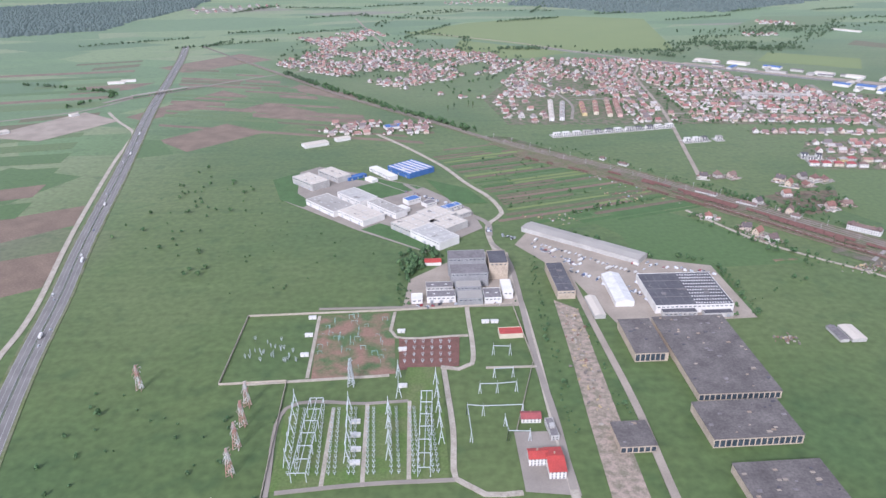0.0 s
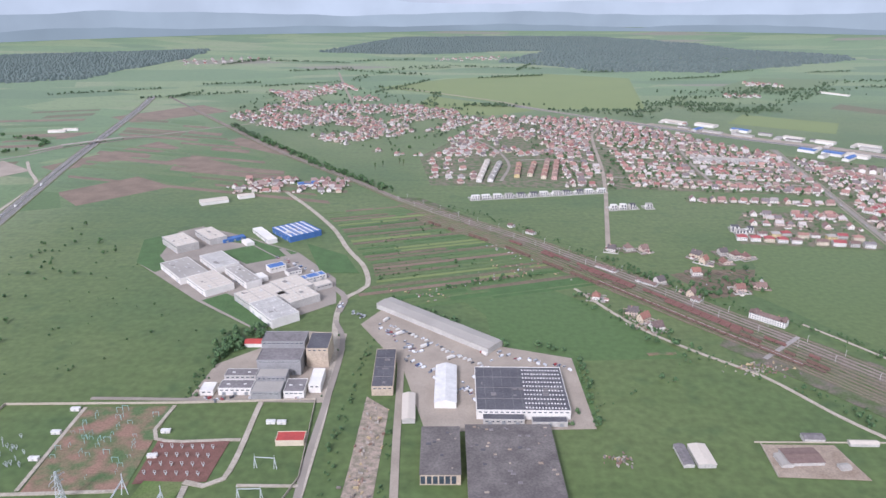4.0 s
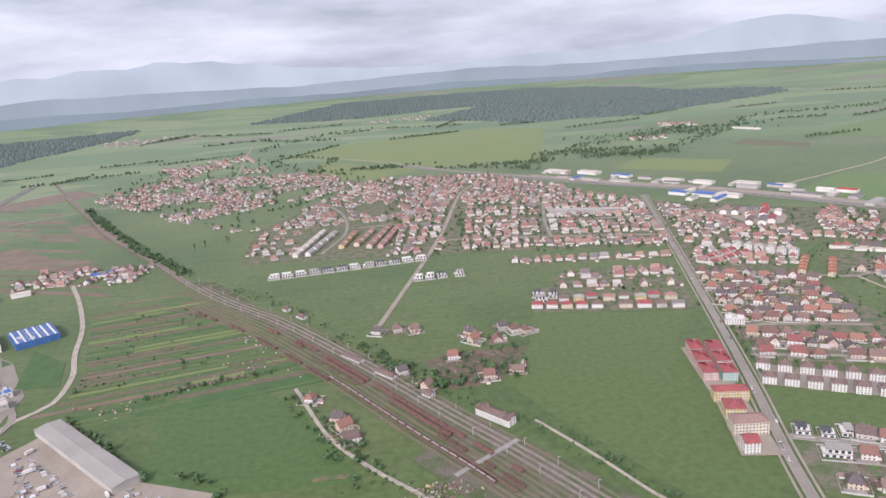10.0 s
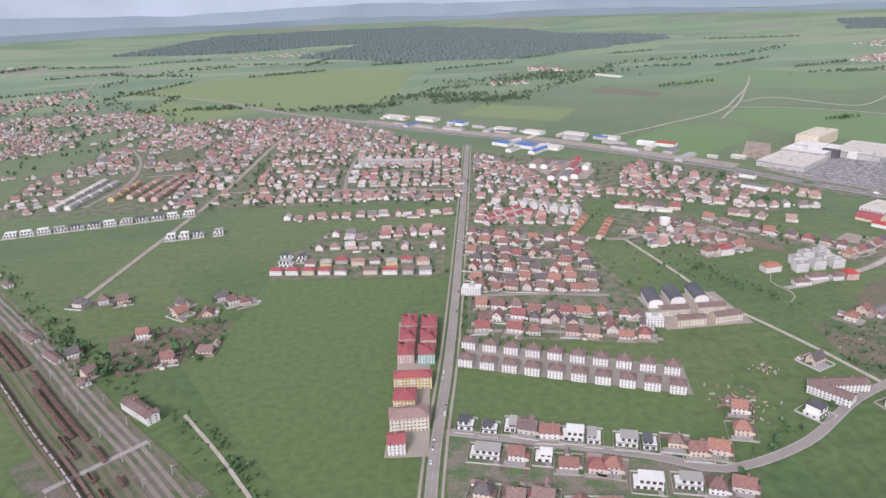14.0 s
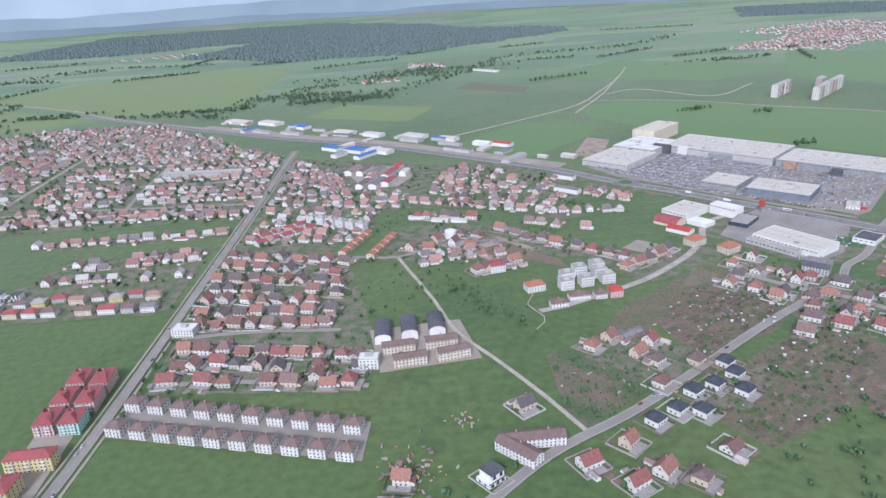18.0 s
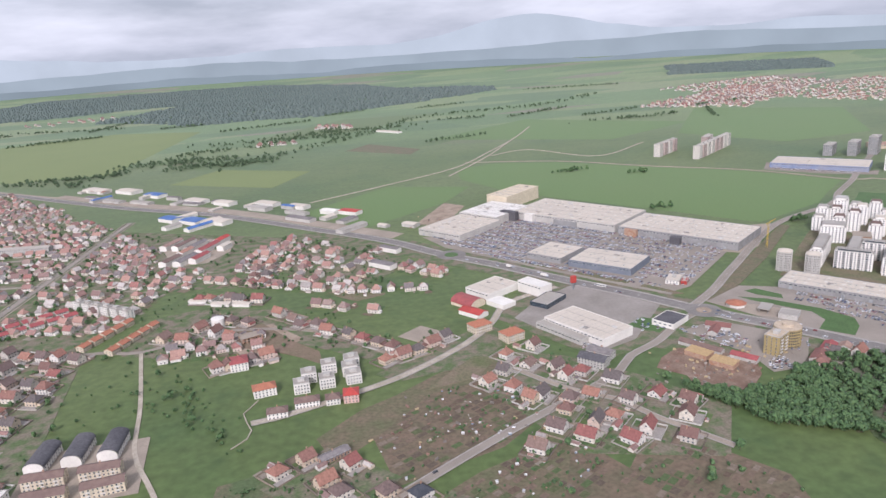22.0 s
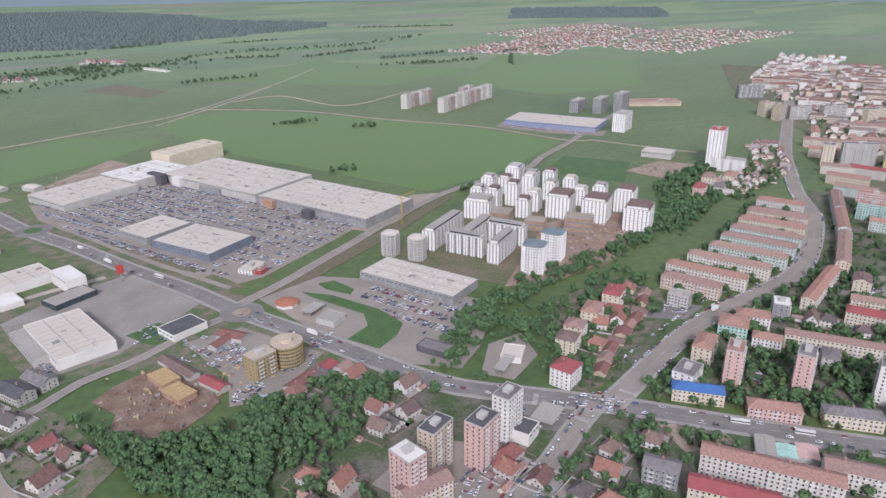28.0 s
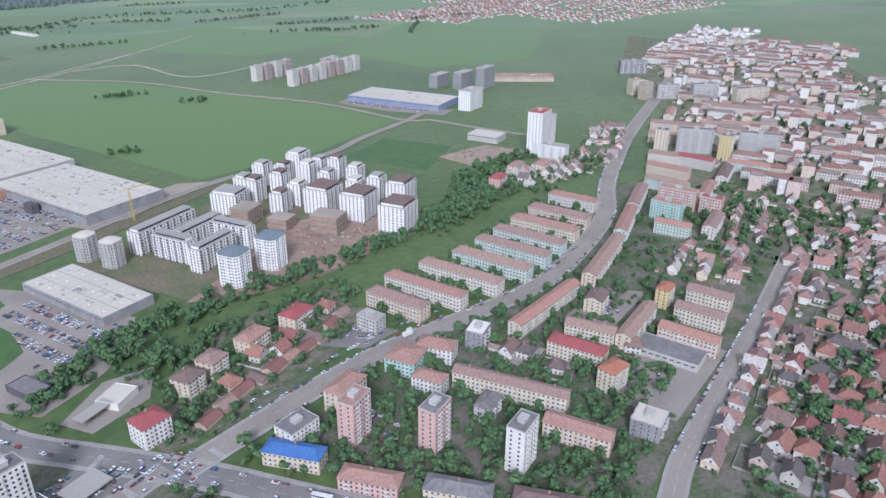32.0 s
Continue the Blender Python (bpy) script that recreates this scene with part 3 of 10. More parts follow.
# ploughed plots and crop strips
for pts, mat, lab in (
    ([(-586, 1429), (-499, 1343), (-374, 1483), (-481, 1562)], SOIL, "ploughed red-brown plot"),
    ([(-690, 985), (-566, 1051), (-545, 968), (-640, 890)], SOIL, "ploughed red-brown plot"),
    ([(-620, 830), (-518, 876), (-490, 767), (-560, 720)], SOIL, "ploughed red-brown plot"),
    ([(-740, 1640), (-680, 1600), (-500, 1850), (-590, 1930)], SOIL, "ploughed red-brown plot"),
    ([(-1000, 1900), (-860, 1960), (-820, 2060), (-1010, 2010)], SOIL, "ploughed red-brown plot"),
    ([(-480, 1700), (-330, 1600), (-290, 1660), (-440, 1770)], SOIL, "ploughed red-brown strip"),
    ([(-440, 1800), (-280, 1690), (-250, 1740), (-420, 1860)], CROP, "green strip of young crop"),
    ([(-620, 1440), (-600, 1300), (-520, 1330), (-580, 1430)], CROP, "bright green strip of young crop"),
    ([(-470, 1570), (-360, 1490), (-330, 1550), (-440, 1640)], CROP, "bright green strip of young crop"),
    ([(-700, 1060), (-640, 1200), (-800, 1260), (-860, 1120)], CROP, "bright green field of young crop"),
    ([(-900, 2300), (-780, 2200), (-560, 2420), (-700, 2560)], SOIL, "ploughed brown field"),
    ([(-420, 1930), (-230, 1780), (-200, 1830), (-390, 1990)], SOIL, "ploughed brown strip"),
    ([(510, 1040), (566, 1060), (640, 1062), (612, 975), (545, 960)], GARDEN, "fenced vegetable garden with dark beds"),
    ([(1336, 990), (1392, 1047), (1462, 1062), (1475, 985), (1430, 950), (1345, 925)], GARDEN, "overgrown allotment beds"),
    ([(1292, 1005), (1332, 1040), (1363, 1055), (1410, 1086), (1455, 1110), (1466, 1088), (1462, 1062), (1392, 1047), (1336, 990), (1305, 965)], WEEDS, "bare worn ground along allotment beds"),
    ([(1300, 865), (1405, 925), (1478, 950), (1500, 900), (1420, 830), (1330, 800)], WEEDS, "overgrown allotment ground"),
    ([(1484, 948), (1530, 925), (1575, 905), (1605, 860), (1590, 780), (1510, 745), (1430, 770), (1424, 826), (1506, 898)], GARDEN, "overgrown allotment ground with scattered sheds"),
    ([(1220, 963), (1261, 971), (1295, 952), (1293, 896), (1244, 869), (1214, 851), (1209, 878)], surface("wasteland", (0.185, 0.135, 0.098), (0.09, 0.125, 0.055), 0.035, 0.95, fine=0.4, spread=0.06, detail=8.0, sheen=GRASS_SHEEN), "overgrown brown wasteland beside the lane"),
    ([(856, 925), (840, 862), (1028, 800), (1049, 855)], MEADOW, "mown meadow between two rows of houses"),
    ([(600, 975), (648, 888), (692, 824), (735, 752), (792, 690), (806, 800), (806, 1040), (850, 1060), (858, 1140), (655, 1172), (640, 1070)], MEADOW, "broad open meadow of short grass"),
    ([(270, 660), (350, 670), (470, 800), (390, 930), (270, 1050), (190, 985), (250, 900), (345, 790)], CROP, "large bright green field"),
    ([(1750, 1720), (1870, 1560), (1975, 1412), (2130, 1478), (2195, 1535), (2280, 1602), (2186, 1755), (2045, 1890), (1895, 2048), (1760, 2110), (1660, 2080), (1640, 1960), (1690, 1820)], FRESH, "large smooth green field behind the shopping centre"),
    ([(2160, 1440), (2235, 1510), (2310, 1440), (2240, 1350)], LAWN, "green plot beside the tower blocks"),
    ([(1400, 1640), (1560, 1760), (1640, 1880), (1480, 1960), (1300, 1800)], FRESH, "green field along the trunk road"),
    ([(-140, 3035), (129, 3333), (602, 3552), (947, 3379), (814, 2479), (482, 2500), (67, 2876)], STUBBLE, "wide yellow-green field beyond the town"),
    ([(46, 2507), (83, 2802), (450, 2469), (298, 2358), (122, 2411)], STUBBLE, "yellow-green field behind the houses"),
    ([(1437, 2530), (1517, 2628), (1641, 2441), (1599, 2363)], WEEDS, "ploughed brown field"),
    ([(1000, 2240), (1100, 2400), (1330, 2250), (1240, 2080)], STUBBLE, "yellow-green field along the trunk road"),
    ([(1700, 2600), (2100, 2900), (2500, 2500), (2150, 2300)], FRESH, "large smooth green field"),
    ([(2350, 2300), (2700, 2800), (3050, 2500), (2750, 2050), (2480, 2020)], FRESH, "large smooth green field"),
    ([(1150, 2950), (1500, 3400), (1900, 3350), (1500, 2960)], MEADOW, "pale meadow below the forest"),
    ([(1480, 1625), (1530, 1610), (1590, 1720), (1560, 1760)], DIRT, "strip of bare earth behind the shopping centre"),
):
    mx, my = sum(q[0] for q in pts) / len(pts), sum(q[1] for q in pts) / len(pts)
    flat("field", sorted(pts, key=lambda q: math.atan2(q[1] - my, q[0] - mx)), mat, lab, "field", z=0.05)

SR = random.Random(31)
for i in range(17):
    y = 1490 + i * 46
    x0 = -648 - (y - 1490) * 0.24 + 20
    x1 = 40 - (y - 1490) * 0.76 - 70
    cut = x0 + (x1 - x0) * SR.uniform(0.25, 0.75)
    for a, b4 in ((x0, cut - 4), (cut + 4, x1)):
        w = SR.uniform(16, 40)
        if b4 - a > 40 and SR.random() < 0.8:
            mat, lab = SR.choice([(SOIL, "ploughed brown strip"), (SOIL, "ploughed brown strip"), (CROP, "green strip of young crop"), (WEEDS, "fallow strip of dry weeds"), (MEADOW, "pale strip of mown grass")])
            flat("field", [(a, y - (a - x0) * 0.30 + 60), (b4, y - (b4 - x0) * 0.30 + 60), (b4 - 8, y + w - (b4 - x0) * 0.30 + 60), (a - 8, y + w - (a - x0) * 0.30 + 60)], mat, lab, "field")
for i in range(16):
    y = 1000 + i * 95
    x1 = -610 - (y - 1000) * 0.245 - 40
    a = x1 - SR.uniform(120, 420)
    w = SR.uniform(25, 70)
    mat, lab = SR.choice([(SOIL, "ploughed brown strip"), (CROP, "green strip of young crop"), (WEEDS, "fallow strip of dry weeds"), (MEADOW, "pale strip of mown grass")])
    flat("field", [(a, y - 60), (x1, y), (x1 - 10, y + w), (a - 10, y + w - 60)], mat, lab, "field")
WEST_ROAD = [(250, 104), (411, 99), (717, 90), (894, 67), (950, 72), (985, 92), (1055, 78), (1127, 43), (1224, 3), (1342, -63), (1448, -131)]
for i in range(36):
    y0 = 905 + i * 11.5
    x0 = float(np.interp(y0, [q[0] for q in WEST_ROAD], [q[1] for q in WEST_ROAD])) + (60 if y0 < 950 else 12)
    reach = (300 + (1160 - y0) * 0.82 - 16 - x0) / 1.212
    cuts = sorted([0.0, 1.0] + [SR.uniform(0.2, 0.85) for _ in range(SR.choice([0, 1, 1, 2]))])
    for d0, d1 in zip(cuts, cuts[1:]):
        a, b4, w = d0 * reach + 2, d1 * reach - 2, SR.uniform(5, 11)
        if b4 - a < 12 or SR.random() < 0.1:
            continue
        mat, lab = SR.choice([(SOIL, "dark dug allotment strip"), (GARDEN, "planted allotment strip"), (GARDEN, "planted allotment strip"), (CROP, "green allotment strip"), (LAWN, "green allotment strip"), (WEEDS, "fallow allotment strip"), (STUBBLE, "pale grassy allotment strip"), (MEADOW, "pale grassy allotment strip")])
        p, q = (x0 + 0.945 * a, y0 + 0.326 * a), (x0 + 0.945 * b4, y0 + 0.326 * b4)
        flat("field", [p, q, (q[0] - w * 0.33, q[1] + w * 0.94), (p[0] - w * 0.33, p[1] + w * 0.94)], mat, lab, "field")


# ---- builders ----
CACHE = {}


def cached(key, make):
    if key not in CACHE:
        CACHE[key] = make()
    return CACHE[key]


def opening(g, x0, x1, y0, y1, z0, z1, side, axis):
    """One framed pane proud of a wall that faces along an axis."""
    if axis == "y":
        g.slot = 0
        yf, yg = y0 + side * 0.07, y0 + side * 0.1
        a0, a1, c0, c1 = x0 - 0.09, x1 + 0.09, z0 - 0.09, z1 + 0.09
        g.face((a0, yf, c0), (a1, yf, c0), (a1, yf, c1), (a0, yf, c1))
        g.face((a0, y0, c0), (a1, y0, c0), (a1, yf, c0), (a0, yf, c0))
        g.face((a0, y0, c1), (a1, y0, c1), (a1, yf, c1), (a0, yf, c1))
        g.slot = 1
        g.face((x0, yg, z0), (x1, yg, z0), (x1, yg, z1), (x0, yg, z1))
    else:
        g.slot = 0
        xf, xg = x0 + side * 0.07, x0 + side * 0.1
        a0, a1, c0, c1 = y0 - 0.09, y1 + 0.09, z0 - 0.09, z1 + 0.09
        g.face((xf, a0, c0), (xf, a1, c0), (xf, a1, c1), (xf, a0, c1))
        g.face((x0, a0, c0), (x0, a1, c0), (xf, a1, c0), (xf, a0, c0))
        g.face((x0, a0, c1), (x0, a1, c1), (xf, a1, c1), (xf, a0, c1))
        g.slot = 1
        g.face((xg, y0, z0), (xg, y1, z0), (xg, y1, z1), (xg, y0, z1))


def window_row(g, length, n, z, h, y, side, width=1.2):
    """n framed panes along x in the wall plane y; side -1 faces -y, +1 faces +y."""
    pitch = length / n
    w = min(width, pitch * 0.8)
    for i in range(n):
        c = -length / 2 + pitch * (i + 0.5)
        opening(g, c - w / 2, c + w / 2, y, y, z, z + h, side, "y")


def end_windows(g, depth, n, z, h, x, side, width=1.2):
    pitch = depth / n
    for i in range(n):
        c = -depth / 2 + pitch * (i + 0.5)
        opening(g, x, x, c - width / 2, c + width / 2, z, z + h, side, "x")


def gable_roof(L, D, z, rise, over=0.5, thick=0.22, hip=0.0):
    """Two slopes of real thickness with eaves; hip: how far the ridge ends are drawn in."""
    g = Geo()
    x, y = L / 2 + over, D / 2 + over
    drop = rise * over / (D / 2)
    for dz in (0.0, -thick):
        a, b2, c, d = (-x, -y, z - drop + dz), (x, -y, z - drop + dz), (x, y, z - drop + dz), (-x, y, z - drop + dz)
        r0, r1 = (-x + hip, 0, z + rise + dz), (x - hip, 0, z + rise + dz)
        g.face(a, b2, r1, r0)
        g.face(c, d, r0, r1)
        if hip:
            g.face(b2, c, r1)
            g.face(d, a, r0)
    e = [(-x, -y), (x, -y), (x, y), (-x, y)]
    for p, q in zip(e, e[1:] + e[:1]):
        if hip or p[1] == q[1]:
            g.face((*p, z - drop - thick), (*q, z - drop - thick), (*q, z - drop), (*p, z - drop))
    if not hip:
        for s in (-1, 1):
            for t in (-1, 1):
                g.face((s * x, t * y, z - drop - thick), (s * x, 0, z + rise - thick), (s * x, 0, z + rise), (s * x, t * y, z - drop))
    # ridge tiles
    g.beam((-x + hip, 0, z + rise + 0.03), (x - hip, 0, z + rise + 0.03), 0.3)
    return g


def walls(L, D, H, rise=0.0, plinth=True):
    g = Geo()
    g.box(-L / 2, L / 2, -D / 2, D / 2, 0, H)
    if rise:
        for s in (-1, 1):
            g.face((s * L / 2, -D / 2, H), (s * L / 2, D / 2, H), (s * L / 2, 0, H + rise - 0.05))
    return g


def parapet(L, D, z, h=0.7, w=0.35):
    g = Geo()
    g.box(-L / 2, L / 2, -D / 2, -D / 2 + w, z, z + h)
    g.box(-L / 2, L / 2, D / 2 - w, D / 2, z, z + h)
    g.box(-L / 2, -L / 2 + w, -D / 2 + w, D / 2 - w, z, z + h)
    g.box(L / 2 - w, L / 2, -D / 2 + w, D / 2 - w, z, z + h)
    return g


def block(x, y, L, D, ang, H, wall, roof, label, style="gable", group="", balconies=True, name="apartment_block", category="apartment block", end=True, pitch=3.1):
    """Flats of several storeys: body, roof, a row of windows per storey and side, balconies in stacks, roof clutter."""
    L, D, H = round(L), round(D), round(H)
    FOOTPRINTS.append((x, y, radians(ang), L / 2 + 2.0, D / 2 + 2.0))
    storeys = max(2, round((H - 0.6) / 2.85))
    sh = (H - 0.4) / storeys
    ob = root(name, x, y, ang, label, category, group)
    key = (L, D, H)
    rise = {"gable": min(3.2, D * 0.2), "hip": min(3.4, D * 0.22), "flat": 0}[style]
    part("wall", cached(("bw", key, wall.name, style), lambda: walls(L, D, H, rise if style == "gable" else 0).mesh("wall", wall)), ob)
    if style == "flat":
        def top():
            g = Geo(); g.box(-L / 2 + 0.35, L / 2 - 0.35, -D / 2 + 0.35, D / 2 - 0.35, H, H + 0.2)
            return g.mesh("roof", roof)
        r = part("roof", cached(("bt", key, roof.name), top), ob)
        part("parapet", cached(("bp", key), lambda: parapet(L + 0.1, D + 0.1, H - 0.1).mesh("parapet", WALL_PALE)), r)
        def hut():
            g = Geo(); g.box(-min(3, L / 4), min(3, L / 4), -min(2.2, D / 5), min(2.2, D / 5), H, H + 2.6); g.box(-min(3, L / 4) - 0.3, min(3, L / 4) + 0.3, -min(2.2, D / 5) - 0.3, min(2.2, D / 5) + 0.3, H + 2.6, H + 2.85)
            return g.mesh("lift_hut", WALL_PALE)
        if pitch > 4:
            def top_storey():
                g = Geo()
                g.box(-L / 2 + 2.2, L / 2 - 2.2, -D / 2 + 2.2, D / 2 - 2.2, H, H + 2.7)
                g.slot = 2
                g.box(-L / 2 + 1.6, L / 2 - 1.6, -D / 2 + 1.6, D / 2 - 1.6, H + 2.7, H + 2.95)
                g.slot = 1
                for e in (-1, 1):
                    g.box(-L / 2 + 3, L / 2 - 3, *sorted((e * (D / 2 - 2.2), e * (D / 2 - 2.12))), H + 0.5, H + 2.2)
                return g.mesh("top_storey", wall, GLASS, roof)
            part("top_storey", cached(("bs", key, roof.name), top_storey), r, "set-back top storey with wide windows")
        else:
            part("lift_hut", cached(("bh", key), hut), r)
    else:
        hip = D * 0.45 if style == "hip" else 0.0
        r = part("roof", cached(("br", key, roof.name, style), lambda: gable_roof(L, D, H, rise, 0.6, 0.25, hip).mesh("roof", roof)), ob)
        def stack():
            g = Geo()
            g.box(-0.5, 0.5, 0, 0.8, H + rise * 0.4, H + rise + 0.9)
            g.box(-0.6, 0.6, -0.1, 0.9, H + rise + 0.9, H + rise + 1.05)
            return g.mesh("chimney", BRICKWORK)
        n = max(1, int(L / 18))
        for i in range(n):
            part("chimney", cached(("bc", H, round(rise, 1)), stack), r, at=pose(-L / 2 + (i + 0.5) * L / n, D * 0.12, 0))
    bays = max(2, round(L / pitch))
    ends = max(1, round(D / 4.5))

    def panes():
        g = Geo()
        for s in range(storeys):
            z = 0.9 + s * sh
            for side in (-1, 1):
                if pitch > 4:
                    for i in range(bays):
                        c, w, h = -(L - 1) / 2 + (i + 0.5) * (L - 1) / bays, (1.55, 0.75)[i % 2], (1.9, 1.4)[i % 2]
                        opening(g, c - w, c + w, side * D / 2, 0, z - (0.4 if i % 2 == 0 else 0), z - (0.4 if i % 2 == 0 else 0) + h, side, "y")
                    end_windows(g, D - 1, ends, z, 1.5, side * L / 2, side, 1.6)
                    continue
                window_row(g, L - 1, bays, z, 1.3, side * D / 2, side, 1.2)
                if end and D > 7:
                    end_windows(g, D - 1, ends, z, 1.3, side * L / 2, side)
        return g.mesh("glazing", WHITE, GLASS)
    tagged(part("glazing", cached(("wn", key, end, pitch), panes), ob), kind="stuff")
    if balconies:
        step = max(2, round(L / 11))

        def stacks2():
            g = Geo()
            for side in (-1, 1):
                for i in range(step if pitch < 4 else (bays + 1) // 2):
                    c = round(-L / 2 + (i + 0.5) * L / step + (0.8 if side > 0 else 0), 2)
                    half = 1.7
                    if pitch > 4:
                        c, half = -(L - 1) / 2 + (2 * i + 0.5) * (L - 1) / bays, 2.0
                    for s in range(1, storeys):
                        z = 0.1 + s * sh
                        y0, y1 = sorted((side * D / 2, side * (D / 2 + 1.25)))
                        g.box(c - half, c + half, y0, y1, z, z + 0.16)
                        g.box(c - half, c + half, *sorted((side * (D / 2 + 1.17), side * (D / 2 + 1.25))), z + 0.16, z + 1.05)
                        for e in (-half, half - 0.08):
                            g.box(c + e, c + e + 0.08, y0, y1, z + 0.16, z + 1.05)
            return g.mesh("balcony_tier", WHITE)
        tagged(part("balcony_tier", cached(("bk", key, pitch), stacks2), ob), kind="stuff")
    return ob


def house_meshes(v):
    rng = random.Random(v)
    L, D = rng.choice([9.5, 10.5, 12, 13]), rng.choice([8.5, 9, 10])
    H = rng.choice([3.2, 5.4, 5.6, 6.0])
    hip = rng.choice([0, 0, 3.2, 4.2])
    rise = rng.uniform(3.2, 4.6)
    w = walls(L, D, H, 0 if hip else rise)
    wx = L / 2 + 1.6
    w.box(L / 2 - 0.2, L / 2 + 3.0, -D / 2 + 1, D / 2 - 2.5, 0, 2.9)  # garage or annex
    roof = gable_roof(L, D, H, rise, 0.8, 0.2, hip)
    annex = Geo()
    annex.face((L / 2 + 0.02, -D / 2 + 0.6, 3.7), (L / 2 + 0.02, D / 2 - 2.1, 3.7), (L / 2 + 3.4, D / 2 - 2.1, 2.8), (L / 2 + 3.4, -D / 2 + 0.6, 2.8))
    annex.face((L / 2 + 0.02, -D / 2 + 0.6, 3.55), (L / 2 + 3.4, -D / 2 + 0.6, 2.65), (L / 2 + 3.4, D / 2 - 2.1, 2.65), (L / 2 + 0.02, D / 2 - 2.1, 3.55))
    annex.face((L / 2 + 3.4, -D / 2 + 0.6, 2.65), (L / 2 + 3.4, D / 2 - 2.1, 2.65), (L / 2 + 3.4, D / 2 - 2.1, 2.8), (L / 2 + 3.4, -D / 2 + 0.6, 2.8))
    ch = Geo(); ch.box(L * 0.15, L * 0.15 + 0.8, 0.6, 1.3, H, H + rise + 0.8); ch.box(L * 0.15 - 0.1, L * 0.15 + 0.9, 0.5, 1.4, H + rise + 0.8, H + rise + 0.95)
    wins = Geo()
    for side in (-1, 1):
        for s in range(1 if H < 4 else 2):
            window_row(wins, L - 1.5, 3, 0.9 + s * 2.75, 1.3, side * D / 2, side, 1.25)
    for side in (-1, 1):
        end_windows(wins, D * 0.7, 2, 0.9, 1.3, side * L / 2, side)
    if not hip:
        end_windows(wins, D * 0.5, 1, H + 0.2, 1.2, -L / 2, -1)
    por = Geo()
    for x0, x1, y0, y1 in ((-10, 10, -11.2, -11), (-10, 10, 11, 11.2), (-10, -9.8, -11, 11), (9.8, 10, -11, 11)):
        por.box(x0, x1, y0, y1, 0, 1.6)
    por.slot = 1
    por.box(-8, 6.5, -10.9, -D / 2 + 0.1, 0, 0.36)
    return w, roof, annex, ch, wins, por


GARDEN_WALL = choice("garden_walls", [(0.34, 0.31, 0.27), (0.20, 0.165, 0.135), (0.46, 0.44, 0.40), (0.27, 0.22, 0.17)], 0.9)
HOUSES = [house_meshes(100 + i) for i in range(8)]
HOUSE_LABELS = ["detached family house with plastered walls and a tiled roof", "two-storey plastered house under a weathered tile roof"]


def house(x, y, ang, v, roof=None, wall=None, label="", group="detached houses"):
    roof, wall = roof or HOUSE_ROOF, wall or HOUSE_WALL
    w, r, an, ch, wins, por = HOUSES[v % 8]
    base = new("house", cached(("hw", v % 8, wall.name), lambda: w.mesh("house", wall)))
    FOOTPRINTS.append((x, y, radians(ang), 6.5, 5.5))
    base.matrix_basis = pose(x, y, 0, 0, 0, ang) @ Matrix.Scale(1.1, 4)
    tagged(base, label or HOUSE_LABELS[v % 2], "house", group)
    part("roof", cached(("hr", v % 8, roof.name), lambda: r.mesh("roof", roof)), base)
    part("annex_roof", cached(("ha", v % 8, roof.name), lambda: an.mesh("annex_roof", roof)), base)
    part("chimney", cached(("hc", v % 8), lambda: ch.mesh("chimney", BRICKWORK)), base)
    tagged(part("glazing", cached(("hn", v % 8), lambda: wins.mesh("glazing", WHITE, GLASS)), base), kind="stuff")
    part("walled_forecourt", cached(("hp", v % 8), lambda: por.mesh("walled_forecourt", GARDEN_WALL, PAVING)), base, "low garden wall and paved forecourt")
    return base


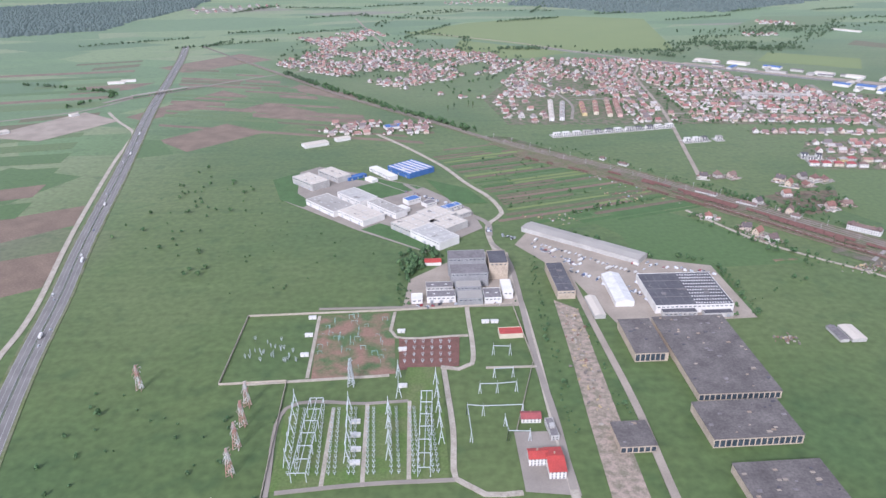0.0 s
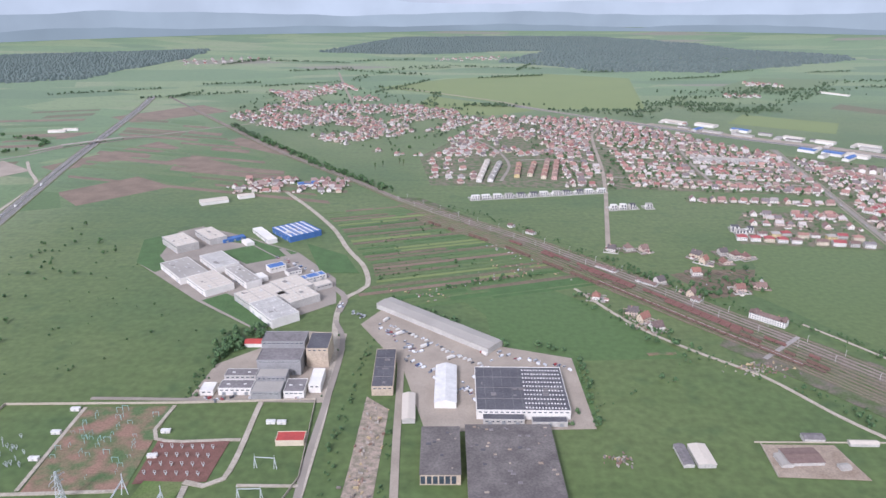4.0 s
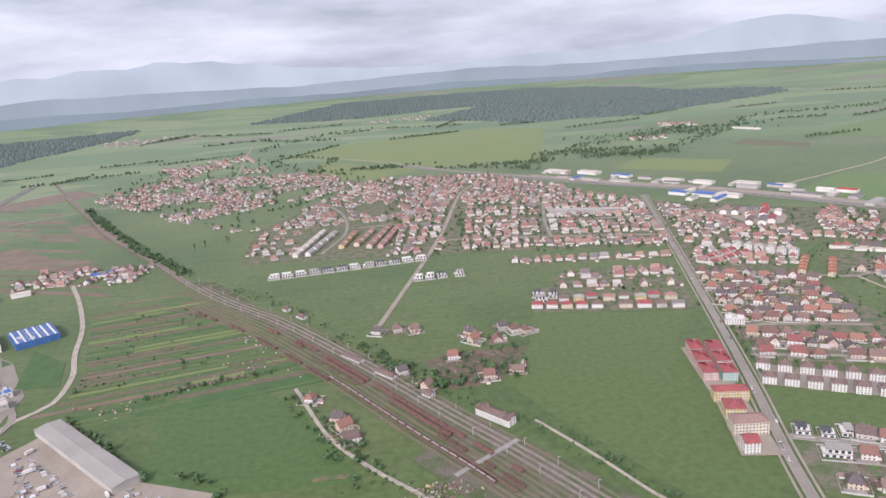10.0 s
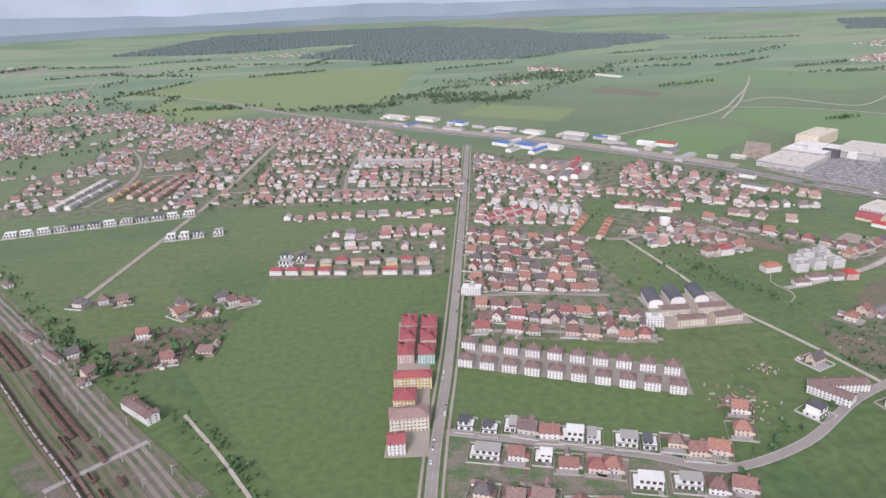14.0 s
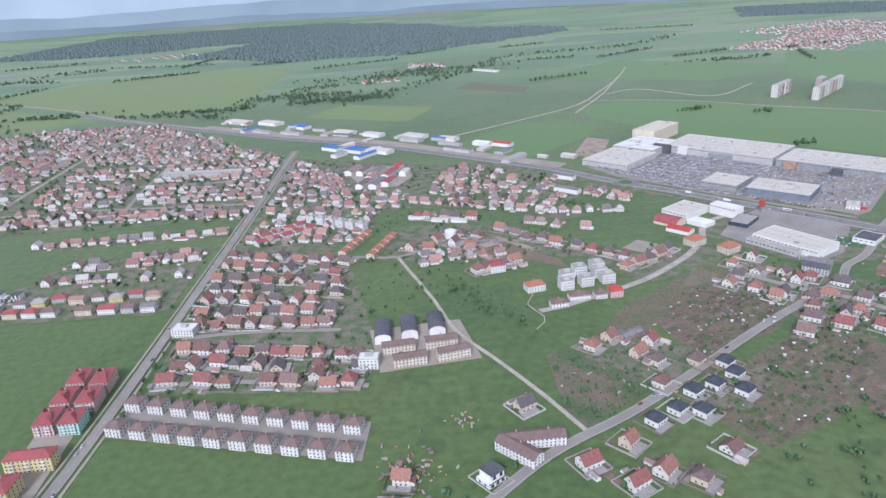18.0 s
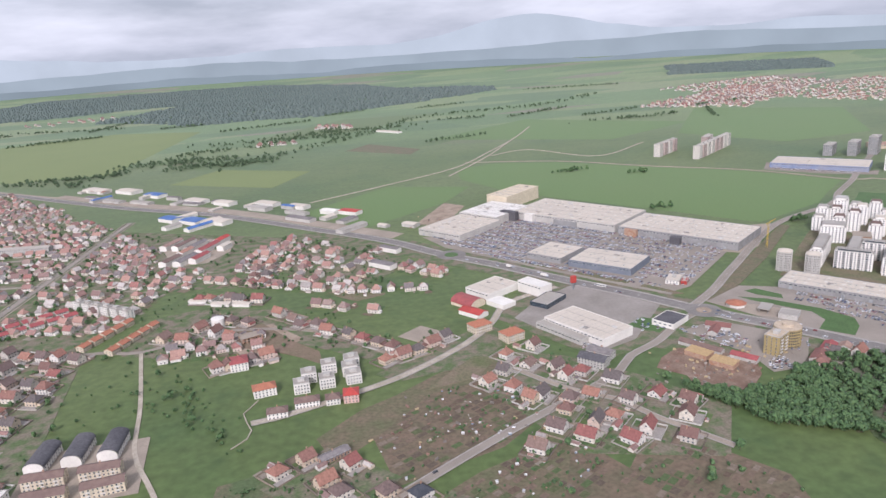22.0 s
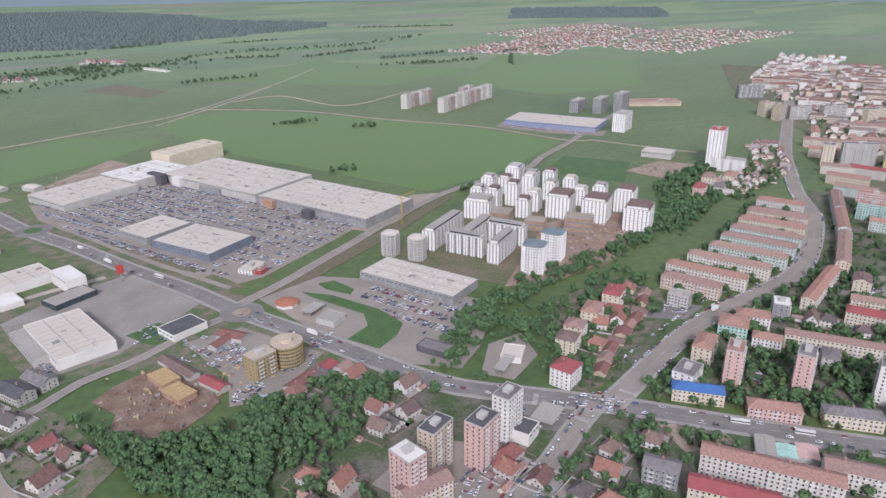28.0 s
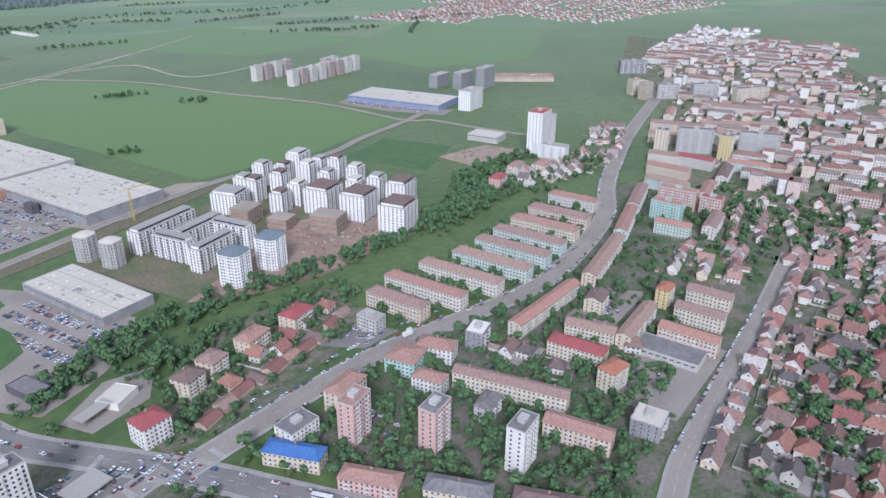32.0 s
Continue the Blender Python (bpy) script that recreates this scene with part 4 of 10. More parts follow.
def villa(x, y, L, D, ang, H, label, group, seed=0):
    """Modern house of two set-back storeys with wide dark windows, a roof terrace and a garden wall."""
    FOOTPRINTS.append((x, y, radians(ang), L / 2 + 1.0, D / 2 + 1.0))
    ob = root("villa", x, y, ang, label, "house", group)
    rng = random.Random(seed)
    m = rng.choice([-1, 1])
    up = [(-L / 2 + 0.02, L / 2 - 3.2), (-L / 2 + 3.2, L / 2 - 0.02)][m > 0]
    g = Geo()
    g.box(-L / 2, L / 2, -D / 2, D / 2, 0, 3.2)
    g.box(up[0], up[1], -D / 2 + 1.6, D / 2 - 0.02, 3.2, H)
    part("wall", g.mesh("wall", WALL_WHITE), ob)
    g = Geo()
    g.box(up[0] - 0.4, up[1] + 0.4, -D / 2 + 0.6, D / 2 + 0.3, H, H + 0.3)
    g.box(-L / 2 - 0.2, L / 2 + 0.2, -D / 2 - 0.2, -D / 2 + 0.1, 3.2, 4.0)
    part("roof", g.mesh("roof", rng.choice([WALL_WHITE, GREY_ROOF, CHARCOAL, WALL_WHITE])), ob)
    g = Geo()
    for side in (-1, 1):
        window_row(g, L - 1.0, max(2, int(L / 4.5)), 0.5, 2.2, side * D / 2, side, 2.6)
        end_windows(g, D - 2, 2, 0.8, 1.6, side * L / 2, side, 1.5)
    n = max(2, int((up[1] - up[0]) / 4))
    for i in range(n):
        c = up[0] + (i + 0.5) * (up[1] - up[0]) / n
        opening(g, c - 1.2, c + 1.2, -D / 2 + 1.6, 0, 3.9, H - 0.5, -1, "y")
    tagged(part("glazing", g.mesh("glazing", CHARCOAL, GLASS), ob), kind="stuff")
    g = Geo()
    a, b6 = L / 2 + 2.0, D / 2 + 6.0
    for x0, x1, y0, y1 in ((-a, a, -b6, -b6 + 0.2), (-a, a, b6 - 0.2, b6), (-a, -a + 0.2, -b6, b6), (a - 0.2, a, -b6, b6)):
        g.box(x0, x1, y0, y1, 0, 1.5)
    g.slot = 1
    g.box(m * (L / 2 - 2) - 1.8, m * (L / 2 - 2) + 1.8, -b6 + 0.3, -D / 2, 0, 0.4)
    part("garden_wall", g.mesh("garden_wall", WALL_PALE, PAVING), ob, "pale garden wall and paved drive")
    return ob


def roof_light(mat):
    g = Geo(); g.box(-1.6, 1.6, -0.7, 0.7, 0, 0.5, 0.15)
    return g.mesh("roof_light", mat)


def hall(x, y, L, D, ang, H, wall, roof, label, pitch=0.0, lights=0, bands=True, name="industrial_hall", category="industrial hall", doors=0, sky=None):
    """Shed: body with plinth, roof sheet with parapet or shallow ridge, roof-light strips, loading doors, a band of windows."""
    FOOTPRINTS.append((x, y, radians(ang), L / 2 + 2.0, D / 2 + 2.0))
    ob = root(name, x, y, ang, label, category)
    g = Geo(); g.box(-L / 2, L / 2, -D / 2, D / 2, 0, H)
    if pitch:
        if L >= D:
            for s in (-1, 1):
                g.face((s * L / 2, -D / 2, H), (s * L / 2, D / 2, H), (s * L / 2, 0, H + pitch - 0.05))
        else:
            for s in (-1, 1):
                g.face((-L / 2, s * D / 2, H), (L / 2, s * D / 2, H), (0, s * D / 2, H + pitch - 0.05))
    part("wall", g.mesh("wall", wall), ob)
    if pitch:
        rg = gable_roof(max(L, D), min(L, D), H, pitch, 0.4, 0.2)
        if D > L:
            rg.v = [(-b3, a, c) for a, b3, c in rg.v]
        r = part("roof", rg.mesh("roof", roof), ob)
    else:
        g = Geo(); g.box(-L / 2 + 0.4, L / 2 - 0.4, -D / 2 + 0.4, D / 2 - 0.4, H - 0.1, H + 0.15)
        r = part("roof", g.mesh("roof", roof), ob)
        part("parapet", parapet(L + 0.16, D + 0.16, H - 0.3, 0.9, 0.4).mesh("parapet", wall), r)
    if not pitch and L * D > 1500:
        rg, rr = Geo(), random.Random(int(x + y))
        n = int(L / 8)
        for i in range(1, n):
            e = -L / 2 + i * L / n
            rg.box(e - 0.12, e + 0.12, -D / 2 + 0.6, D / 2 - 0.6, H + 0.15, H + 0.27)
        for i in range(1, int(D / 22) + 1):
            e = -D / 2 + i * D / (int(D / 22) + 1)
            rg.box(-L / 2 + 0.6, L / 2 - 0.6, e - 0.3, e + 0.3, H + 0.15, H + 0.42)
        tagged(part("roof_seam", rg.mesh("roof_seam", OLD_ROOF if roof is CHARCOAL else GREY_ROOF), r), kind="stuff")
        rg = Geo()
        for i in range(int(L * D / 520)):
            u, v, a, b5 = rr.uniform(-L / 2 + 6, L / 2 - 6), rr.uniform(-D / 2 + 6, D / 2 - 6), rr.uniform(0.6, 4), rr.uniform(0.6, 3)
            rg.box(u - a, u + a, v - b5, v + b5, H + 0.15, H + rr.choice([0.2, 0.22, 0.9, 1.3]))
        tagged(part("roof_patch", rg.mesh("roof_patch", choice("roof_patches", [(0.47, 0.43, 0.37), (0.36, 0.32, 0.27), (0.27, 0.25, 0.225), (0.52, 0.50, 0.46)], 0.85, island=True) if roof is not CHARCOAL else OLD_ROOF), r, "repairs and low kerbs on the roof"), kind="stuff")
    for i in range(lights):
        c = -D / 2 + (i + 0.5) * D / lights
        n = max(2, int(L / 17))
        zz = H + 0.15 + (pitch * (1 - abs(c) / (D / 2)) if pitch and L >= D else 0)
        for j in range(n):
            e = -L / 2 + (j + 0.5) * L / n
            if pitch and D > L:
                zz = H + 0.1 + pitch * (1 - abs(e) / (L / 2))
            part("roof_light", cached(("rl", (sky or WHITE).name), lambda: roof_light(sky or WHITE)), r, at=pose(e, c, zz))
    if bands and H > 5:
        g = Geo()
        for side in (-1, 1):
            window_row(g, L - 2, max(2, int(L / 5)), H - 2.4, 1.1, side * D / 2, side, 3.0)
        tagged(part("glazing", g.mesh("glazing", WHITE, GLASS), ob), kind="stuff")
    for i in range(doors):
        g = Geo(); c = -L / 2 + (i + 0.5) * L / doors
        g.box(c - 1.8, c + 1.8, -D / 2 - 0.12, -D / 2 + 0.1, 0, min(4.0, H - 1))
        part("loading_door", g.mesh("loading_door", STEEL), ob)
    return ob


def car_meshes():
    body = Geo()
    body.box(-2.1, 2.1, -0.86, 0.86, 0.28, 0.62, 0.03)
    body.box(-2.1, 2.1, -0.86, 0.86, 0.62, 0.92, 0.10)
    body.box(-1.25, 0.75, -0.62, 0.62, 1.38, 1.46, 0.06)
    glass = Geo(); glass.box(-1.65, 1.15, -0.76, 0.76, 0.92, 1.38, 0.14)
    wheel = Geo(); wheel.prism(10, 0.32, 0.32, -0.1, 0.1)
    wheel.v = [(a, c, b3 + 0.32) for a, b3, c in wheel.v]
    van = Geo()
    van.box(-2.7, 1.6, -0.98, 0.98, 0.35, 2.25, 0.06)
    van.box(1.5, 2.7, -0.95, 0.95, 0.35, 1.15, 0.08)
    vg = Geo(); vg.box(1.3, 2.35, -0.9, 0.9, 1.15, 2.1, 0.2)
    return body, glass, wheel, van, vg


CB, CG, CW, VB, VG = car_meshes()


def vehicle(x, y, ang, kind=0, z=0.40, label="", group="parked cars"):
    if kind == 0:
        b = new("car", cached("car", lambda: CB.mesh("car", CAR_PAINT)))
        tagged(b, label or "parked saloon car with dark windows", "car", group)
        part("window_band", cached("carg", lambda: CG.mesh("window_band", GLASS)), b)
    else:
        b = new("van", cached("van", lambda: VB.mesh("van", WHITE)))
        tagged(b, label or "white delivery van with dark windscreen", "van", group)
        part("windscreen", cached("vang", lambda: VG.mesh("windscreen", GLASS)), b)
    b.matrix_basis = pose(x, y, z, 0, 0, ang)
    for wx, wy in ((-1.3, -0.8), (-1.3, 0.8), (1.3, -0.8), (1.3, 0.8)):
        part("wheel", cached("wheel", lambda: CW.mesh("wheel", TYRE)), b, at=pose(wx, wy, 0))
    return b


def joined(name, bases, places, mats, label, category, parent=None):
    """One mesh of many copies. bases: (verts, faces, slots); places: (kind, x, y, z, angle, scale)."""
    V, Fs, M, base = [], [], [], 0
    for kind, x, y, z, a, s in places:
        bv, bf, bm2 = bases[kind]
        c, d = math.cos(a) * s, math.sin(a) * s
        v = np.empty_like(bv)
        v[:, 0], v[:, 1], v[:, 2] = bv[:, 0] * c - bv[:, 1] * d + x, bv[:, 0] * d + bv[:, 1] * c + y, bv[:, 2] * s + z
        V.append(v)
        Fs.extend([tuple(i + base for i in f) for f in bf])
        M.extend(bm2)
        base += len(bv)
    me = bpy.data.meshes.new(name)
    me.from_pydata(np.concatenate(V).tolist() if V else [], [], Fs)
    for m in mats:
        me.materials.append(m)
    me.polygons.foreach_set("material_index", M)
    me.update()
    ob = new(name, me)
    if parent:
        ob.parent = parent
        return tagged(ob, label, kind="stuff")
    return tagged(ob, label, category, kind="stuff")


def trunk_only(g):
    """The trunk without its limbs, for trees seen in the mass."""
    q = Geo()
    q.prism(5, 0.25, 0.12, 0, max(v[2] for v in g.v) * 0.7)
    return q


def arrays(*geos):
    v, f, m = [], [], []
    for slot, g in enumerate(geos):
        f += [tuple(i + len(v) for i in q) for q in g.f]
        m += [slot] * len(g.f)
        v += g.v
    return np.array(v, float), f, m


# trees: a trunk with limbs, a crown of many leaf clumps in several lobes
def tree_geo(seed, h, w, leaves, size, slim=1.0, limbs=7):
    rng = random.Random(seed)
    tr = Geo()
    tr.prism(6, 0.028 * h, 0.012 * h, 0, h * 0.55)
    lobes = []
    for i in range(limbs):
        a, q = rng.uniform(0, 6.28), rng.uniform(0.12, 0.34) * w
        z = h * rng.uniform(0.42, 0.84)
        lobes.append((q * math.cos(a), q * math.sin(a), z, rng.uniform(0.20, 0.32) * w))
        tr.beam((0, 0, h * rng.uniform(0.25, 0.45)), (lobes[-1][0], lobes[-1][1], z), 0.012 * h)
    lobes.append((0, 0, h * 0.86, 0.2 * w))
    cr = Geo()
    for i in range(leaves):
        lx, ly, lz, lr = lobes[i % len(lobes)]
        d = Vector((rng.gauss(0, 1), rng.gauss(0, 1), rng.gauss(0, 1) + 0.25)).normalized()
        r = lr * rng.uniform(0.72, 1.06)
        c = Vector((lx, ly, lz)) + Vector((d.x * r, d.y * r, d.z * r * slim))
        t = d.cross(Vector((rng.gauss(0, 1), rng.gauss(0, 1), rng.gauss(0, 1)))).normalized()
        u = (d + 0.5 * t).normalized().cross(t)
        s = size * rng.uniform(0.6, 1.3)
        tip = d * s * 0.35
        cr.face(tuple(c - t * s - u * s * 0.5), tuple(c + t * s * 0.9 - u * s * 0.6 + tip * 0.3), tuple(c + t * s * 0.5 + u * s + tip), tuple(c - t * s * 0.6 + u * s * 0.8))
    return tr, cr


TREES = [tree_geo(20 + i, 9 + i * 0.8, 6.5 + (i % 3), 230, 0.85) for i in range(5)]
BUSH = [tree_geo(60 + i, 4.2, 5.0, 46, 1.05, limbs=4) for i in range(3)]
WILD = [tree_geo(80 + i, 10, 8.5, 56, 1.75, limbs=6) for i in range(4)]
POPLAR = [tree_geo(90, 16, 4, 160, 0.8, 2.2)]
FAR_TREE = [tree_geo(70 + i, 9, 8, 30, 2.3, limbs=4) for i in range(3)]
WILD_FINE = [tree_geo(180 + i, 10, 8.5, 150, 1.0, limbs=8) for i in range(4)]
BUSH_FINE = [tree_geo(160 + i, 4.2, 5.0, 90, 0.7, limbs=5) for i in range(3)]
TREE_BASES = [arrays(trunk_only(a), b3) for a, b3 in WILD + BUSH + FAR_TREE + WILD_FINE + BUSH_FINE]


def tree(x, y, v=0, s=1.0, ang=0.0, label="leafy green broadleaf tree"):
    t, c = TREES[v % 5]
    b = new("tree", cached(("tt", v % 5), lambda: t.mesh("tree", BARK)))
    tagged(b, label, "tree", "street and garden trees")
    b.matrix_basis = pose(x, y, 0, 0, 0, ang) @ Matrix.Scale(s, 4)
    part("crown", cached(("tc", v % 5), lambda: c.mesh("crown", LEAF)), b)
    return b


def inside(x, y, poly):
    hit, n = False, len(poly)
    for i in range(n):
        (x0, y0), (x1, y1) = poly[i], poly[(i + 1) % n]
        if (y0 > y) != (y1 > y) and x < (x1 - x0) * (y - y0) / (y1 - y0) + x0:
            hit = not hit
    return hit


def scatter(poly, n, seed, small=0.4, lo=0.6, hi=1.15):
    """Trees and bushes strewn over a patch of ground, as places for joined()."""
    rng = random.Random(seed)
    xs, ys = [p[0] for p in poly], [p[1] for p in poly]
    out = []
    while len(out) < n:
        x, y = rng.uniform(min(xs), max(xs)), rng.uniform(min(ys), max(ys))
        if inside(x, y, poly):
            kind = rng.choice([4, 5, 6]) if rng.random() < small else rng.choice([0, 1, 2, 3])
            out.append((kind, x, y, land(x, y), rng.uniform(0, 6.28), rng.uniform(lo, hi)))
    return out


def clear(places):
    """Leaves out what would stand on a road or inside a building. places: tuples whose second and third items are x and y."""
    xs, ys = np.array([p[1] for p in places]), np.array([p[2] for p in places])
    keep = np.ones(len(places), bool)
    for rx, ry, rr in ROADS:
        near = (np.abs(xs - rx) < rr) & (np.abs(ys - ry) < rr)
        keep &= ~(near & ((xs - rx) ** 2 + (ys - ry) ** 2 < rr * rr))
    for bx, by, a, hl2, hd in FOOTPRINTS:
        dx, dy = xs - bx, ys - by
        c, d = math.cos(a), math.sin(a)
        keep &= ~((np.abs(dx * c + dy * d) < hl2) & (np.abs(dy * c - dx * d) < hd))
    return [p for p, k in zip(places, keep) if k]


def along(pts, n, seed, width=6, small=0.5, lo=0.5, hi=1.1):
    rng = random.Random(seed)
    line = smooth(pts, 6.0)
    out = []
    for _ in range(n):
        x, y = rng.choice(line)
        x, y = x + rng.uniform(-width, width), y + rng.uniform(-width, width)
        kind = rng.choice([4, 5, 6]) if rng.random() < small else rng.choice([0, 1, 2, 3])
        out.append((kind, x, y, land(x, y), rng.uniform(0, 6.28), rng.uniform(lo, hi)))
    return out


# ---- roads of the town ----
road("trunk_road", [(353, 2592), (741, 2205), (957, 2005), (1136, 1862), (1310, 1676), (1422, 1549), (1487, 1447), (1551, 1363), (1609, 1278), (1665, 1202), (1705, 1140), (1764, 1062), (1814, 991), (1844, 957), (1878, 935), (1911, 914), (1950, 888), (1983, 862), (2038, 820), (2080, 790), (2130, 752), (2260, 660)], 17, ASPHALT, "four-lane trunk road of grey asphalt", 0.14, True, 2.5, 0.5)
road("street", [(1933, 900), (1975, 925), (2030, 957), (2093, 985), (2150, 1002), (2223, 1028), (2286, 1072), (2364, 1144), (2430, 1238), (2563, 1392), (2747, 1577), (2918, 1748)], 15, OLD_ASPHALT, "curving town street lined with parked cars", 0.13, True, 2.5)
road("street", [(1700, 730), (1790, 800), (1840, 842), (1867, 861), (1899, 887), (1925, 905)], 12, OLD_ASPHALT, "side street with zebra crossings", 0.13, True, 2.2)
road("street", [(2120, 740), (2173, 788), (2195, 808), (2241, 840), (2308, 886), (2380, 935), (2470, 1000)], 11, OLD_ASPHALT, "town street between old houses", 0.12, True, 2.0)
AVENUE = [(800, 560), (824, 760), (835, 833), (851, 924), (872, 1061), (908, 1315), (940, 1545), (969, 1760), (985, 1870)]
road("avenue", AVENUE, 7.5, OLD_ASPHALT, "straight avenue of pale worn asphalt", 0.12, True, 0.8)
for d in (-8.2, 8.2):
    road("pavement", offset(smooth(AVENUE, 60.0), d), 2.2, CONCRETE, "pavement behind a grass verge along the avenue", category="pavement")
road("access_road", [(442, 1134), (470, 1300), (500, 1480), (525, 1660), (545, 1875), (566, 2050), (600, 2150), (626, 2304)], 7.5, CONCRETE, "straight pale concrete road", 0.11)
for pts in ([(296, 1545), (320, 1695), (292, 1863), (230, 2010)], [(731, 1560), (735, 1694), (752, 1849)], [(545, 1875), (660, 1850), (752, 1849), (940, 1810)], [(512, 1585), (640, 1580), (731, 1560), (935, 1520)], [(340, 1740), (440, 1745), (528, 1705)], [(730, 1694), (850, 1676), (955, 1665)]):
    road("town_street", pts, 6.5, OLD_ASPHALT, "pale narrow street of the old town", 0.11)
road("country_road", [(-40, 3010), (56, 2922), (317, 2681), (485, 2467), (700, 2265), (852, 2144)], 9, CONCRETE, "pale country road between fields")
road("village_road", [(-100, 2180), (-122, 2351), (-258, 2942), (-403, 3595)], 9, CONCRETE, "main road through the far village", 0.11)
road("street", [(844, 831), (900, 812), (987, 782), (1035, 760), (1107, 781), (1180, 830), (1260, 866), (1343, 913), (1433, 965), (1533, 1016), (1565, 1036), (1588, 1060), (1626, 1080), (1670, 1115), (1705, 1135)], 6.5, OLD_ASPHALT, "narrow residential street of worn asphalt", 0.12, False, 1.2)
road("dirt_lane", [(1120, 1230), (1142, 1105), (1152, 1028), (1175, 969), (1198, 906), (1215, 850)], 3.8, TRACK, "unpaved lane of pale earth", 0.11)
road("street", [(1240, 1045), (1262, 1048), (1343, 1075), (1390, 1098), (1448, 1139), (1485, 1179), (1520, 1230), (1590, 1260)], 6, TRACK, "narrow residential street of trodden earth and gravel", 0.12, False, 1.2)
road("street", [(1466, 1085), (1509, 1018), (1539, 990), (1556, 955), (1590, 900)], 5, CONCRETE, "concrete lane between family houses", 0.12, False, 1.0)
road("street", [(878, 1000), (960, 985), (1064, 952)], 6, OLD_ASPHALT, "narrow lane between family houses", 0.12)
road("street", [(893, 1083), (960, 1078), (1045, 1060)], 6, OLD_ASPHALT, "narrow lane between family houses", 0.12)
road("street", [(900, 1290), (1000, 1255), (1080, 1245), (1120, 1232), (1200, 1260), (1300, 1225), (1370, 1140)], 6, OLD_ASPHALT, "narrow lane between family houses", 0.12)
road("field_road", [(1707, 1150), (1754, 1186), (1821, 1248), (1987, 1392), (2138, 1460), (2203, 1520), (2295, 1594), (2400, 1690), (2600, 1860)], 8, OLD_ASPHALT, "straight road past the tower blocks", 0.12, True, 1.5)
road("field_road", [(1700, 2160), (1900, 2060), (2050, 1900), (2196, 1762), (2295, 1600), (2332, 1590), (2380, 1524), (2440, 1450)], 5.5, CONCRETE, "pale road across the green field", 0.11)
road("field_track", [(1624, 2006), (1780, 2230), (1934, 2495)], 5, TRACK, "grassy track across open fields")
road("field_track", [(1779, 2219), (1896, 2259), (2009, 2079), (2195, 2205)], 5, TRACK, "pale field track")
road("field_track", [(1315, 1881), (1480, 1980), (1663, 2105), (1800, 2290), (1925, 2476), (2050, 2700)], 5, TRACK, "grassy track across open fields", 0.1)
road("dirt_lane", [(370, 985), (426, 877), (478, 815), (533, 762), (573, 695), (604, 654), (640, 610)], 4, TRACK, "narrow dirt lane along the railway yard")
road("dirt_lane", [(626, 886), (667, 826), (706, 762), (729, 731), (770, 660)], 3, TRACK, "narrow dirt lane behind the station")
road("curve_road", [(-131, 1448), (-63, 1342), (3, 1224), (43, 1127), (78, 1055), (92, 985), (72, 950), (67, 894), (90, 717), (96, 500), (99, 411), (104, 250)], 7, TRACK, "winding gravel road past the halls", 0.12)
road("estate_road", [(-60, 1125), (-20, 1065), (30, 999), (67, 950), (68, 901)], 8, OLD_ASPHALT, "asphalt road of the industrial estate", 0.13)
road("works_road", [(140, 860), (155, 790), (165, 640), (173, 513), (174, 409), (178, 250)], 7, CONCRETE, "cracked concrete works road", 0.12)
road("works_road", [(68, 880), (88, 808), (92, 609), (98, 499), (99, 411)], 6, OLD_ASPHALT, "works road along the substation", 0.13)
flat("works_strip", [(127, 495), (154, 498), (153, 690), (129, 712), (129, 600)], surface("broken_slab", (0.36, 0.28, 0.22), (0.21, 0.185, 0.13), 0.16, 0.95, fine=0.8, spread=0.06, detail=9.0), "strip of broken concrete slab", "concrete slab")
flat("works_strip", [(125, 200), (158, 200), (154, 498), (127, 495)], MATS["broken_slab"], "strip of broken concrete slab", "concrete slab")
tagged(new("roundabout", (lambda g: (g.prism(28, 19, 19, 0.0, 0.16), g)[1])(Geo()).mesh("roundabout", ASPHALT)), "asphalt ring of a roundabout", "roundabout", kind="structure").location = (1709, 1134, 0.66)
tagged(new("traffic_island", (lambda g: (g.prism(24, 8, 7.6, 0.0, 0.5), g)[1])(Geo()).mesh("traffic_island", DIRT)), "round planted traffic island", "traffic island", kind="structure").location = (1709, 1134, 0.80)
tagged(new("roundabout", (lambda g: (g.prism(28, 21, 21, 0.0, 0.16), g)[1])(Geo()).mesh("roundabout", ASPHALT)), "asphalt ring of a roundabout", "roundabout", kind="structure").location = (1500, 1436, 0.66)
tagged(new("traffic_island", (lambda g: (g.prism(24, 10, 9.5, 0.0, 0.5), g)[1])(Geo()).mesh("traffic_island", LAWN)), "round grassed traffic island", "traffic island", kind="structure").location = (1500, 1436, 0.80)

